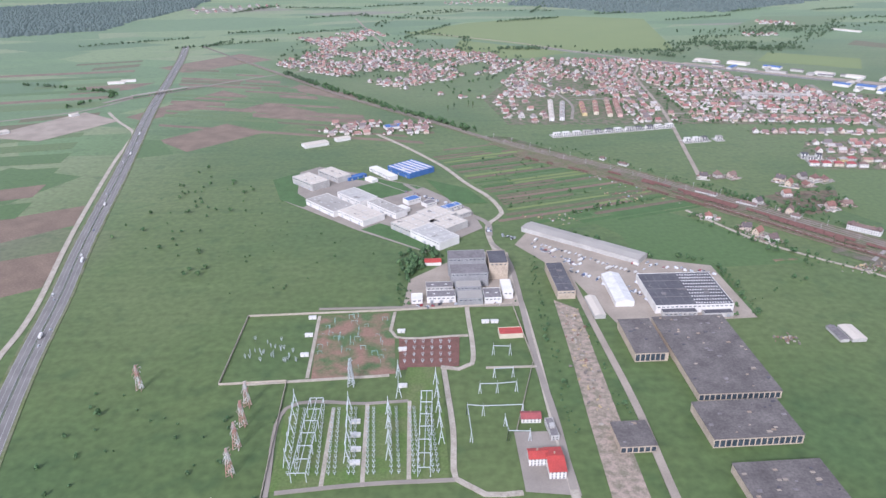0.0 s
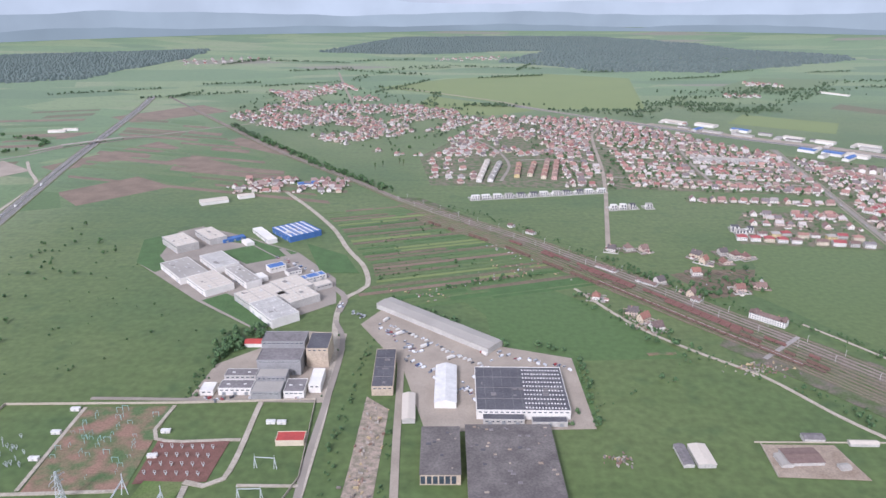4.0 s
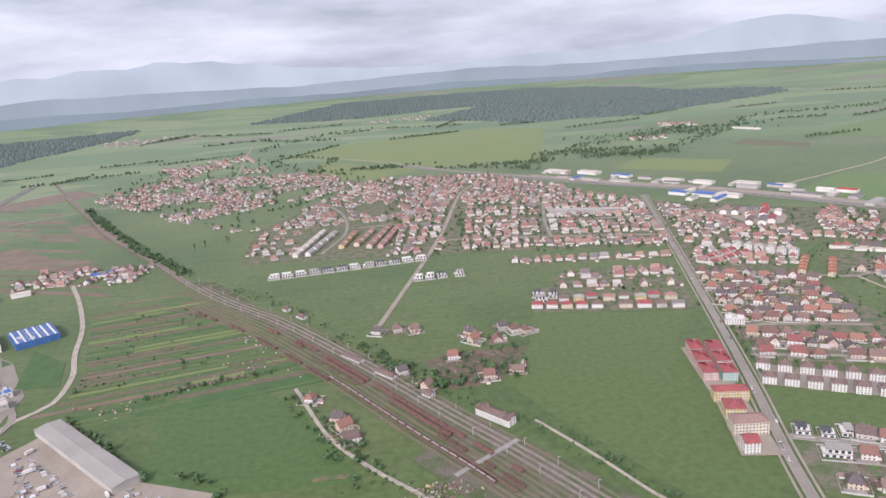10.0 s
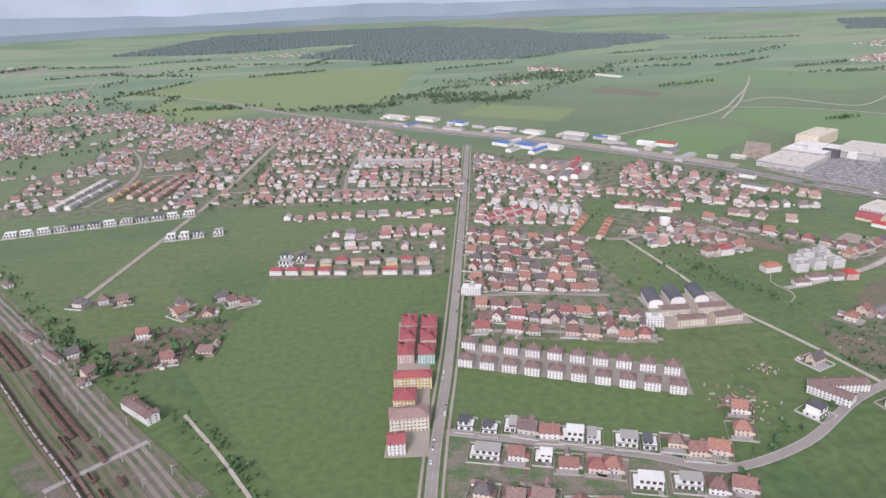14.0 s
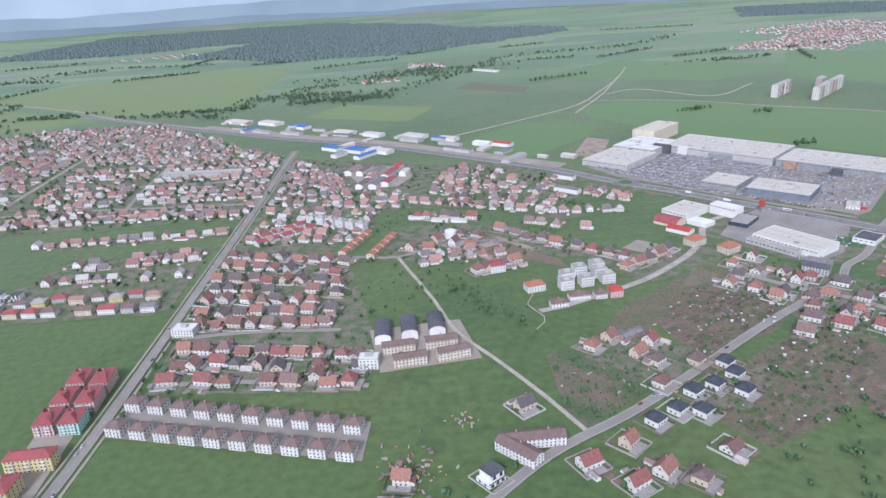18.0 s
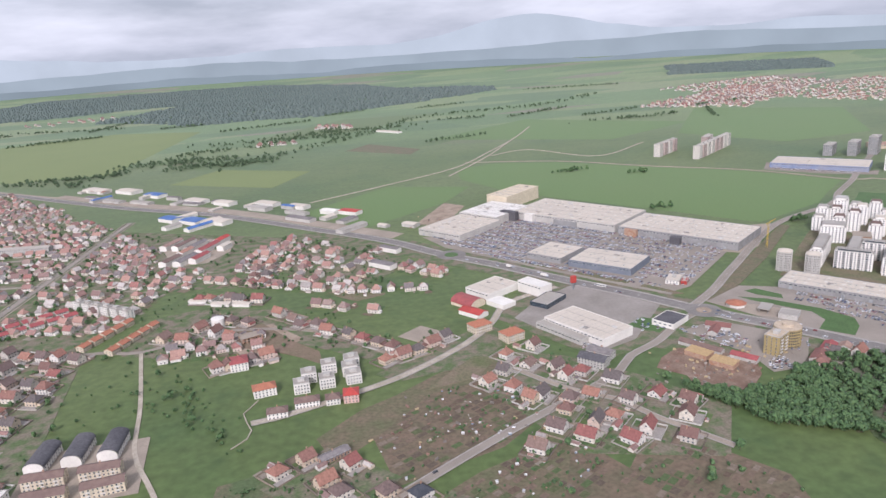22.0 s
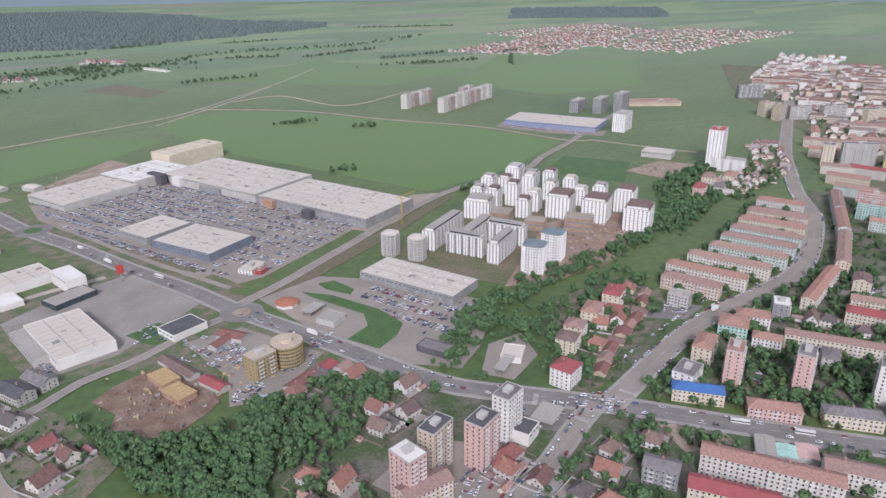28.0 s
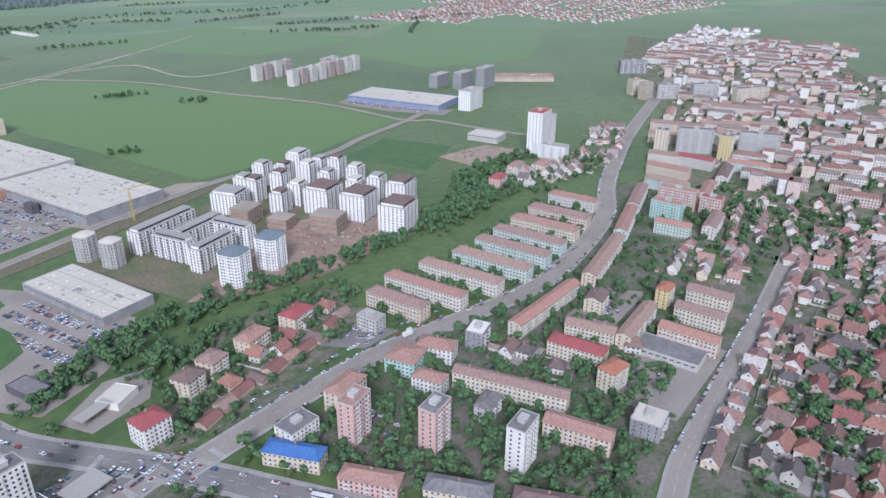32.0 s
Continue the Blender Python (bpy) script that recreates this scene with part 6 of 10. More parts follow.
block(1067, 984, 17, 12, -12, 10, WALL_WHITE, WALL_WHITE, "white four-storey house with a stepped flat roof", "flat", "", True, name="villa", category="house")
block(1939, 790, 46, 13, -42, 15, WALL_CREAM, CRIMSON, "cream five-storey apartment block under a bright crimson roof", "gable")
block(1918, 824, 20, 12, -44, 13, WALL_GREY, OLD_ROOF, "grey apartment house with a felt roof", "gable")
for x, y, L, D, mat in ((1994, 824, 20, 11, WALL_GREY), (2002, 815, 13, 11, MINT), (2013, 810, 14, 12, PINK)):
    hall(x, y, L, D, 52, 5, WALL_PALE, GREY_ROOF if mat is WALL_GREY else mat, "low workshop with a sheet roof beside the trunk road", 0.8, 0, False, name="workshop", category="workshop")


def round_tower(x, y, r, H, sides, wall, roof, label, group="", ang=22.5):
    """Tower of many sides with bands of windows, white piers between them and a low crown."""
    FOOTPRINTS.append((x, y, 0.0, r + 1, r + 1))
    ob = root("apartment_tower", x, y, ang, label, "apartment tower", group)
    g = Geo(); g.prism(sides, r, r, 0, H); part("wall", g.mesh("wall", wall), ob)
    g = Geo(); g.prism(sides, r + 0.25, r + 0.25, H, H + 0.7); g.prism(sides, r * 0.45, r * 0.4, H + 0.7, H + 3.0); part("roof", g.mesh("roof", roof), ob)
    n = max(4, round(H / 2.9))
    for i in range(n):
        g = Geo(); z = 0.9 + i * (H - 0.6) / n
        g.prism(sides, r + 0.06, r + 0.06, z, z + 1.35); part("window_band", g.mesh("window_band", GLASS), ob)
    g = Geo()
    for k in range(sides):
        a0, a1 = 2 * math.pi * k / sides, 2 * math.pi * (k + 1) / sides
        for u in ((0.0, 0.36, 0.64) if sides < 12 else (0.0, 0.5)):
            px, py = r * (math.cos(a0) * (1 - u) + math.cos(a1) * u), r * (math.sin(a0) * (1 - u) + math.sin(a1) * u)
            g.beam((px, py, 0), (px, py, H), 1.1 if u == 0 and sides < 12 else 0.6)
    tagged(part("pier", g.mesh("pier", wall), ob), kind="stuff")
    return ob


def cut_tower(x, y, half, cut, H, ang, wall, roof, label, group):
    """Square tower with cut corners, floor bands, white piers and a low hipped cap."""
    FOOTPRINTS.append((x, y, radians(ang), half + 1, half + 1))
    ob = root("apartment_tower", x, y, ang, label, "apartment tower", group)

    def ring(g, o, z0, z1, shrink=1.0):
        h, c = half + o, half - cut
        pts = [(h, -c), (h, c), (c, h), (-c, h), (-h, c), (-h, -c), (-c, -h), (c, -h)]
        for k in range(8):
            p, q = pts[k], pts[(k + 1) % 8]
            g.face((p[0], p[1], z0), (q[0], q[1], z0), (q[0] * shrink, q[1] * shrink, z1), (p[0] * shrink, p[1] * shrink, z1))
        g.face(*[(a * shrink, b3 * shrink, z1) for a, b3 in pts])
        return pts
    g = Geo(); pts = ring(g, 0.0, 0, H); part("wall", g.mesh("wall", wall), ob)
    g = Geo(); ring(g, 0.3, H - 0.1, H + 0.7); ring(g, 0.0, H + 0.7, H + 2.4, 0.45); part("roof", g.mesh("roof", roof), ob)
    n = max(4, round(H / 2.9))
    for i in range(n):
        z = 0.9 + i * (H - 0.6) / n
        g = Geo(); ring(g, 0.06, z, z + 1.3); part("window_band", g.mesh("window_band", GLASS), ob)
        g = Geo(); ring(g, 0.45, z - 0.45, z - 0.05); part("balcony", g.mesh("balcony", wall), ob)
    g = Geo()
    for k in range(8):
        p, q = pts[k], pts[(k + 1) % 8]
        for u in ((0.0, 0.2, 0.42, 0.58, 0.8) if k % 2 == 0 else (0.0, 0.5)):
            px, py = p[0] + (q[0] - p[0]) * u, p[1] + (q[1] - p[1]) * u
            g.beam((px, py, 0), (px, py, H), 1.3 if u in (0.0, 0.42, 0.58) else 0.8)
    tagged(part("pier", g.mesh("pier", wall), ob), kind="stuff")
    return ob


new_walls = surface("bright_white_render", (0.80, 0.775, 0.72), (0.74, 0.715, 0.66), 0.1, 0.8)
for x, y, L, D, a, h, roof, lab in (
    (1933, 1235, 70, 14, 43, 22, CHARCOAL, "long white seven-storey apartment building"), (1942, 1190, 41, 12, -47, 22, CHARCOAL, "long white seven-storey apartment building"),
    (1964, 1214, 56, 14, 43, 22, CHARCOAL, "long white seven-storey apartment building"), (1994, 1204, 44, 12, -47, 22, CHARCOAL, "long white seven-storey apartment building"),
    (1973, 1169, 46, 12, 43, 22, CHARCOAL, "long white seven-storey apartment building"), (2001, 1295, 26, 30, 50, 22, GREY_ROOF, "grey and white apartment building"),
    (2090, 1385, 24, 18, 45, 30, WALL_PALE, "white tower with a red stair core"), (2093, 1263, 32, 28, 45, 27, BROWN_TILE, "white nine-storey building with recessed balconies"),
    (2124, 1233, 32, 28, 45, 27, BROWN_TILE, "white nine-storey building with recessed balconies"), (2152, 1190, 32, 28, 45, 27, BROWN_TILE, "white nine-storey building with recessed balconies"),
    (2175, 1251, 28, 22, 45, 27, BROWN_TILE, "white nine-storey building with recessed balconies"),
):
    block(x, y, L, D, a, h, new_walls, GREY_ROOF if roof is CHARCOAL else roof, lab, "flat", "new white apartment buildings", pitch=4.2)
BLUE_GREY = surface("blue_grey_roof", (0.19, 0.225, 0.235), (0.15, 0.18, 0.19), 0.1, 0.7)
for x, y in ((1868, 1217), (1890, 1195)):
    cut_tower(x, y, 7.8, 3.2, 24, 47, WALL_PALE, PALE_ROOF, "pale beige tower block with cut corners", "beige towers")
for x, y in ((1987, 1123), (2020, 1146)):
    cut_tower(x, y, 10.5, 3.4, 29, 47, new_walls, BLUE_GREY, "white tower with cut corners and a blue-grey roof", "cut-cornered towers")
for i, (x, y) in enumerate(((2115, 1383), (2132, 1364), (2147, 1336), (2045, 1368), (2070, 1370), (2094, 1348), (2111, 1322), (2058, 1322), (2072, 1292), (2021, 1346), (2030, 1318), (2135, 1290), (2156, 1278), (2050, 1275))):
    block(x, y, 18, 15, 45, 20 + (i * 5 % 9), new_walls, (GREY_ROOF, BROWN_TILE, PALE_ROOF)[i % 3], "white apartment house of the new estate", "flat", "new white apartment buildings", pitch=4.2)
for x, y, L, D, a, h in ((2085, 1207, 24, 30, 50, 18), (2043, 1231, 20, 22, 50, 14), (2012, 1256, 26, 22, 50, 18)):
    ob = root("building_shell", x, y, a, "unfinished concrete building shell with bare floors", "building shell")
    for s in range(int(h / 3)):
        g = Geo(); g.box(-L / 2, L / 2, -D / 2, D / 2, s * 3 + 2.75, s * 3 + 3); part("floor_slab", g.mesh("floor_slab", CONCRETE), ob)
        g = Geo()
        for i in range(6):
            for j in (-1, 1):
                g.box(-L / 2 + i * (L - 0.6) / 5, -L / 2 + i * (L - 0.6) / 5 + 0.6, j * (D / 2 - 0.5) - 0.3, j * (D / 2 - 0.5) + 0.3, s * 3, s * 3 + 2.75)
        g.box(-L / 2 + 1, L / 2 - 1, -D / 2 + 1.2, D / 2 - 1.2, s * 3, s * 3 + 2.75)
        part("column_grid", g.mesh("column_grid", BRICKWORK if s % 2 else surface("raw_concrete", (0.30, 0.265, 0.235), (0.22, 0.2, 0.18), 0.2, 0.95)), ob)
# far tower groups in the fields
for x, y in ((2124, 1995), (2146, 2012), (2168, 2030), (2190, 2047), (2182, 1925), (2203, 1942), (2225, 1960), (2247, 1978), (2268, 1995), (2290, 2012), (2312, 2030), (2334, 2048), (2270, 2035), (2290, 2055)):
    block(x, y, 18, 15, 38, 29, choice("far_tower_render", [(0.60, 0.56, 0.49), (0.42, 0.33, 0.29), (0.58, 0.54, 0.47)], 0.85), GREY_ROOF, "slender cream and brown tower block in the fields", "flat", "tower blocks in the fields", balconies=False)
block(2425, 1640, 44, 22, 38, 32, new_walls, GREY_ROOF, "white slab tower block in the fields", "flat")
block(2405, 1368, 30, 20, 38, 58, new_walls, RED_SHEET, "tall white tower with a red roof", "flat")
block(2428, 1392, 26, 20, 38, 45, new_walls, GREY_ROOF, "white tower beside a taller one", "flat")
block(2412, 1348, 46, 16, -50, 18, new_walls, GREY_ROOF, "white base block of a tower", "flat")
for x, y, h in ((2440, 1826, 24), (2478, 1800, 30), (2520, 1790, 38)):
    block(x, y, 44, 18, 38, h, WALL_GREY, GREY_ROOF, "grey office slab in the fields", "flat", balconies=False)

def fence(pts, label, h=2.4, mat=surface('tan_panels', (0.46, 0.40, 0.32), (0.37, 0.32, 0.25), 0.15, 0.9)):
    ob = root("fence", pts[0][0], pts[0][1], 0, label, "fence")
    for (x0, y0), (x1, y1) in zip(pts, pts[1:]):
        g = Geo(); a, b3 = (x0 - pts[0][0], y0 - pts[0][1]), (x1 - pts[0][0], y1 - pts[0][1])
        strip(g, [a, b3], 0.4, h, 0, h)
        part("panel_run", g.mesh("panel_run", mat), ob)


# ---- shopping centre, supermarket and halls ----
hall(1543, 1560, 84, 104, -53, 10, WALL_PALE, PALE_ROOF, "large flat-roofed store with pale corrugated walls", 0, 4, name="store", category="store", doors=4)
hall(1618, 1622, 78, 92, -53, 13, WALL_PALE, WALL_WHITE, "white flat-roofed wing of a shopping centre", 0, 3, name="shopping_centre_wing", category="shopping centre")
hall(1678, 1706, 44, 100, -53, 22, WALL_CREAM, WALL_CREAM, "tall windowless cream box of a shopping centre", 0, 0, False, name="shopping_centre_wing", category="shopping centre")
hall(1738, 1552, 190, 104, -53, 12.5, WALL_PALE, PALE_ROOF, "long pale flat-roofed shopping centre wing", 0, 5, name="shopping_centre_wing", category="shopping centre", doors=6)
hall(1846, 1398, 176, 92, -53, 11.6, WALL_GREY, PALE_ROOF, "pale flat-roofed hypermarket with grey walls", 0, 6, name="hypermarket", category="hypermarket", doors=5)
# entrance fronts, awnings and plant on the roofs of the shopping centre
for x, y, L, D, h, mat, lab in ((1634, 1588, 30, 10, 15, CHARCOAL, "dark glazed entrance box of a shopping centre"), (1661, 1564, 16, 8, 13, WALL_WHITE, "white entrance frame of a shopping centre"), (1702, 1512, 40, 6, 9, WALL_GREY, "grey shop front of a shopping centre"), (1768, 1420, 18, 8, 11, BRICKWORK, "brick-red entrance box of the hypermarket"), (1806, 1362, 14, 8, 10, CHARCOAL, "dark entrance box of the hypermarket"), (1560, 1536, 24, 6, 9, WALL_WHITE, "white gabled store entrance")):
    hall(x, y, L, D, -53, h, mat, mat, lab, 0, 0, False, name="entrance_front", category="shop front")
hv = Geo(); hv.box(-1.5, 1.5, -0.9, 0.9, 0, 1.1); hv.box(-0.8, 0.8, -0.6, 0.6, 1.1, 1.35)
hvm = hv.mesh("roof_plant", WALL_PALE)
RR = random.Random(77)
for cx, cy, L, D, z, n in ((1543, 1560, 70, 90, 10.15, 14), (1618, 1622, 64, 78, 13.15, 10), (1738, 1552, 170, 90, 12.65, 34), (1846, 1398, 160, 80, 11.75, 30), (1872, 1137, 92, 34, 8.15, 14), (1684, 1315, 70, 50, 9.15, 14), (1634, 1378, 44, 48, 8.15, 8)):
    for i in range(n):
        u, v = RR.uniform(-L / 2, L / 2), RR.uniform(-D / 2, D / 2)
        a = radians(-53)
        ob = new("roof_plant", hvm)
        ob.matrix_basis = pose(cx + u * math.cos(a) - v * math.sin(a), cy + u * math.sin(a) + v * math.cos(a), z, 0, 0, RR.choice([-53, 37]))
        tagged(ob, "grey metal ventilation unit on a flat roof", "ventilation unit", "roof ventilation units")
hall(1872, 1137, 106, 44, -53, 8, WALL_GREY, PALE_ROOF, "supermarket with a wide pale flat roof", 0, 3, name="supermarket", category="supermarket", doors=4)
for x, y, L, D, a, h, wall, roof, lab, nm in (
    (1634, 1378, 54, 60, -53, 8, WALL_GREY, PALE_ROOF, "grey store with a pale flat roof", "store"), (1684, 1315, 86, 62, -49, 9, surface("slate_panel", (0.15, 0.17, 0.20), (0.19, 0.21, 0.24), 0.1, 0.7), PALE_ROOF, "dark grey store with a pale flat roof", "store"),
    (1574, 1129, 80, 44, -65, 9, WALL_WHITE, PALE_ROOF, "white hall with a broad grey roof", "industrial_hall"), (1546, 1127, 62, 14, -65, 6, WALL_PALE, GREY_ROOF, "low open lean-to along a hall", "industrial_hall"),
    (1660, 1117, 24, 31, -58, 6, WALL_WHITE, CHARCOAL, "white low building with a black roof", "office_building"), (1514, 1274, 39, 52, -60, 8, WALL_WHITE, PALE_ROOF, "white flat-roofed hall by the road", "industrial_hall"),
    (1560, 1252, 38, 18, -62, 13, WALL_WHITE, WALL_WHITE, "white office wing of a hall", "office_building"), (1511, 1228, 28, 20, -62, 5, WALL_WHITE, WALL_WHITE, "small white hall with flat roof", "industrial_hall"),
    (1564, 1217, 23, 40, -52, 5, GLASS, GREY_ROOF, "glazed low showroom with grey roof", "showroom"), (1845, 1011, 14, 26, 40, 5, CHARCOAL, OLD_ROOF, "dark low restaurant with flat roof", "restaurant"),
    (1779, 1090, 18, 18, 42, 5, WALL_PALE, GREY_ROOF, "grey filling-station shop with flat roof", "filling_station_shop"), (1898, 982, 20, 16, 55, 5, WALL_WHITE, PALE_ROOF, "filling-station shop with a flat roof", "filling_station_shop"),
    (1862, 889, 16, 14, 39, 9, WALL_WHITE, CHARCOAL, "white three-storey annex of a tower block", "office_building"), (2257, 900, 46, 22, -56, 6, WALL_PALE, OLD_ROOF, "low market hall with a grey roof", "market_hall"),
    (2370, 1455, 46, 30, -50, 9, WALL_PALE, PALE_ROOF, "pale warehouse beside a building site", "industrial_hall"), (2335, 1725, 175, 80, -47, 10, surface("store_cladding", (0.20, 0.25, 0.38), (0.28, 0.29, 0.34), 0.06, 0.6), PALE_ROOF, "large blue store with a pale roof", "store"),
    (2620, 1830, 120, 40, -20, 9, WALL_TAN, TERRACOTTA, "long low building with a reddish roof", "store"),
):
    hall(x, y, L, D, a, h, wall, roof, lab, 0, 0, name=nm, category=nm.replace("_", " "))
for x, y, L, D, a in ((1885, 969, 23, 9, 44), (1885, 901, 22, 16, 40), (1767, 1112, 20, 12, 42)):
    ob = root("canopy", x, y, a, "flat sheet canopy on slim posts", "canopy")
    g = Geo(); g.box(-L / 2, L / 2, -D / 2, D / 2, 4.8, 5.5); part("roof", g.mesh("roof", GREY_ROOF), ob)
    for sx in (-0.4, 0, 0.4):
        for sy in (-0.35, 0.35):
            g = Geo(); g.box(sx * L - 0.2, sx * L + 0.2, sy * D - 0.2, sy * D + 0.2, 0, 4.8); part("post", g.mesh("post", STEEL), ob)
ob = root("round_restaurant", 1748, 1135, 20, "eight-sided restaurant under an orange sheet roof", "restaurant")
g = Geo(); g.prism(8, 10, 10, 0, 3.6); part("wall", g.mesh("wall", WALL_WHITE), ob)
g = Geo(); g.prism(8, 11.2, 1.5, 3.6, 6.4); part("roof", g.mesh("roof", ORANGE), ob)
# sports hall with an arched red roof, red-roofed shed beside it
ob = root("sports_hall", 1476, 1243, -58, "sports hall with an arched dark red roof", "sports hall")
g = Geo(); g.box(-16, 16, -12, 12, 0, 3.5); part("wall", g.mesh("wall", WALL_CREAM), ob)
g = Geo()
for i in range(14):
    a0, a1 = math.pi * i / 14, math.pi * (i + 1) / 14
    p0, p1 = (-12.4 * math.cos(a0), 3.5 + 7 * math.sin(a0)), (-12.4 * math.cos(a1), 3.5 + 7 * math.sin(a1))
    g.face((-16.4, *p0), (16.4, *p0), (16.4, *p1), (-16.4, *p1))
part("roof", g.mesh("roof", CRIMSON), ob)
for s in (-1, 1):
    g = Geo(); g.face(*[(s * 16, -12 * math.cos(math.pi * i / 14), 3.5 + 6.8 * math.sin(math.pi * i / 14)) for i in range(15)]); part("gable_wall", g.mesh("gable_wall", WALL_CREAM), ob)
hall(1474, 1211, 30, 16, -55, 5, WALL_WHITE, RED_SHEET, "white shed under a bright red sheet roof", 2.5, 0, False)
block(1727, 1227, 24, 16, 50, 5, WALL_WHITE, PALE_ROOF, "low white restaurant with a flat roof beside the car park", "flat", "", False, name="restaurant", category="restaurant")
block(1735, 1217, 12, 7, 50, 5, RED_SHEET, RED_SHEET, "red entrance wing of a low restaurant", "flat", "", False, name="restaurant_wing", category="restaurant")
for pts in ([(1675, 1222), (1700, 1190), (1716, 1186), (1706, 1206), (1690, 1230)], [(1622, 1301), (1657, 1245), (1667, 1246), (1634, 1302)], [(1574, 1368), (1616, 1310), (1625, 1311), (1584, 1370)], [(1640, 1290), (1672, 1240), (1680, 1244), (1650, 1294)]):
    flat("planted_bed", pts, MATS["worn_red_ground"], "planted bed of bare soil beside a car park", "verge", 0.16)
# curved ochre office
round_tower(1735, 1036, 12, 18, 20, OCHRE, WALL_TAN, "round ochre office building with bands of windows")
for x, y, L, D, a, h, roof, lab in ((1698, 1090, 24, 12, -40, 4, DULL_RED, "low building under a dull red roof"), (1688, 1081, 20, 9, 45, 4, DULL_RED, "low wing under a dull red roof"), (1656, 1053, 42, 9, -58, 4, BROWN_TILE, "long low shed under a dark red roof"), (1680, 1020, 24, 10, -55, 4, CRIMSON, "low shed under a red roof"), (1738, 997, 24, 11, 38, 6, DULL_RED, "two-storey house row under a dull red roof"), (1757, 1008, 20, 11, 38, 7, CRIMSON, "two-storey house under a red roof"), (1771, 1004, 12, 10, 38, 7, TERRACOTTA, "pale two-storey house under a tile roof")):
    hall(x, y, L, D, a, h, WALL_PALE, roof, lab, 2.2, 0, False, name="low_building", category="building")
for x, y, L, a in ((1714, 1024, 19, 30),):
    block(x, y, L, 14, a, 19, OCHRE, WALL_TAN, "ochre office building with bands of balconies", "flat", name="office_building", category="office building")
for x, y, a in ((1646, 1040, -60), (1656, 1016, -56)):
    ob = root("house_shell", x, y, a, "unfinished brick house with new timber roof decking", "building shell")
    g = Geo(); g.box(-11, 11, -7, 7, 0, 5); part("wall", g.mesh("wall", BRICKWORK), ob)
    g = Geo(); g.box(-11.3, 11.3, -7.3, 7.3, 5.0, 5.25)
    for q in range(9):
        g.box(-10.5 + q * 2.6, -10.2 + q * 2.6, -7.2, 7.2, 5.25, 5.6)
    for q in range(6):
        g.beam((-10 + q * 4, -6, 5.3), (-9 + q * 4, -5.5, 7.6), 0.3); g.beam((-10 + q * 4, 5, 5.3), (-9 + q * 4, 4.5, 7.2), 0.3)
    part("decking", g.mesh("decking", WOOD), ob, "new timber formwork deck")
# advertising tower
ob = root("sign_tower", 1606, 1245, 20, "tall red advertising tower", "sign tower")
g = Geo(); g.box(-0.6, 0.6, -0.6, 0.6, 0, 15); part("mast", g.mesh("mast", STEEL), ob)
g = Geo(); g.box(-3, 3, -2.2, 2.2, 9, 17); part("sign_box", g.mesh("sign_box", RED_SHEET), ob)
ob = root("tower_crane", 1905, 1300, 35, "slim yellow tower crane", "crane")
g = Geo()
for z in range(0, 34, 2):
    for sx, sy in ((-1, -1), (1, -1), (1, 1), (-1, 1)):
        g.beam((sx * 0.8, sy * 0.8, z), (sx * 0.8, sy * 0.8, z + 2), 0.2)
    g.beam((-0.8, -0.8, z), (0.8, -0.8, z + 2), 0.14); g.beam((0.8, 0.8, z), (-0.8, 0.8, z + 2), 0.14)
CRANE = surface("crane_yellow", (0.55, 0.38, 0.06), (0.45, 0.31, 0.05), 0.5, 0.5)
part("mast", g.mesh("mast", CRANE), ob)
g = Geo(); g.beam((-10, 0, 34), (26, 0, 34), 0.3); g.beam((-10, 0, 35.6), (26, 0, 34.8), 0.25)
for i in range(-9, 26, 2):
    g.beam((i, 0, 34), (i + 1, 0, 35.2), 0.15)
part("jib", g.mesh("jib", CRANE), ob)

# zebra crossings at the town junction
for x, y, a, n in ((1952, 908, 32, 9), (1905, 893, 38, 8), (1888, 924, -32, 9), (1936, 874, -35, 9)):
    ob = root("zebra_crossing", x, y, a, "worn white zebra crossing on grey asphalt", "zebra crossing", "zebra crossings", 0.76)
    for i in range(n):
        g = Geo(); g.box(-1.8, 1.8, (i - n / 2) * 1.5, (i - n / 2) * 1.5 + 0.75, 0, 0.03)
        part("stripe", cached(("zs", i, n), lambda: g.mesh("stripe", LINE)), ob)


def lorry(x, y, ang, z, bus=False):
    ob = root("bus" if bus else "lorry", x, y, ang, "long white city bus with dark windows" if bus else "white box lorry on the road", "bus" if bus else "lorry", "", z)
    if bus:
        g = Geo(); g.box(-6, 6, -1.25, 1.25, 0.4, 3.0, 0.1); part("body", cached("busb", lambda: g.mesh("body", WHITE)), ob)
        g2 = Geo(); g2.box(-5.8, 5.95, -1.27, 1.27, 1.5, 2.3); part("window_band", cached("busw", lambda: g2.mesh("window_band", GLASS)), ob)
    else:
        g = Geo(); g.box(-5.5, 2.2, -1.25, 1.25, 1.0, 3.8); part("box_body", cached("lorb", lambda: g.mesh("box_body", WALL_WHITE)), ob)
        g2 = Geo(); g2.box(2.5, 4.6, -1.2, 1.2, 0.5, 2.9, 0.15); part("cab", cached("lorc", lambda: g2.mesh("cab", CAR_PAINT)), ob)
    g3 = Geo()
    for wx in (-3.8, 3.4):
        g3.prism(10, 0.5, 0.5, -1.2, 1.2)
        g3.v[-20:] = [(a + wx, c, b3 + 0.5) for a, b3, c in g3.v[-20:]]
    part("wheelset", cached("lorw", lambda: g3.mesh("wheelset", TYRE)), ob)


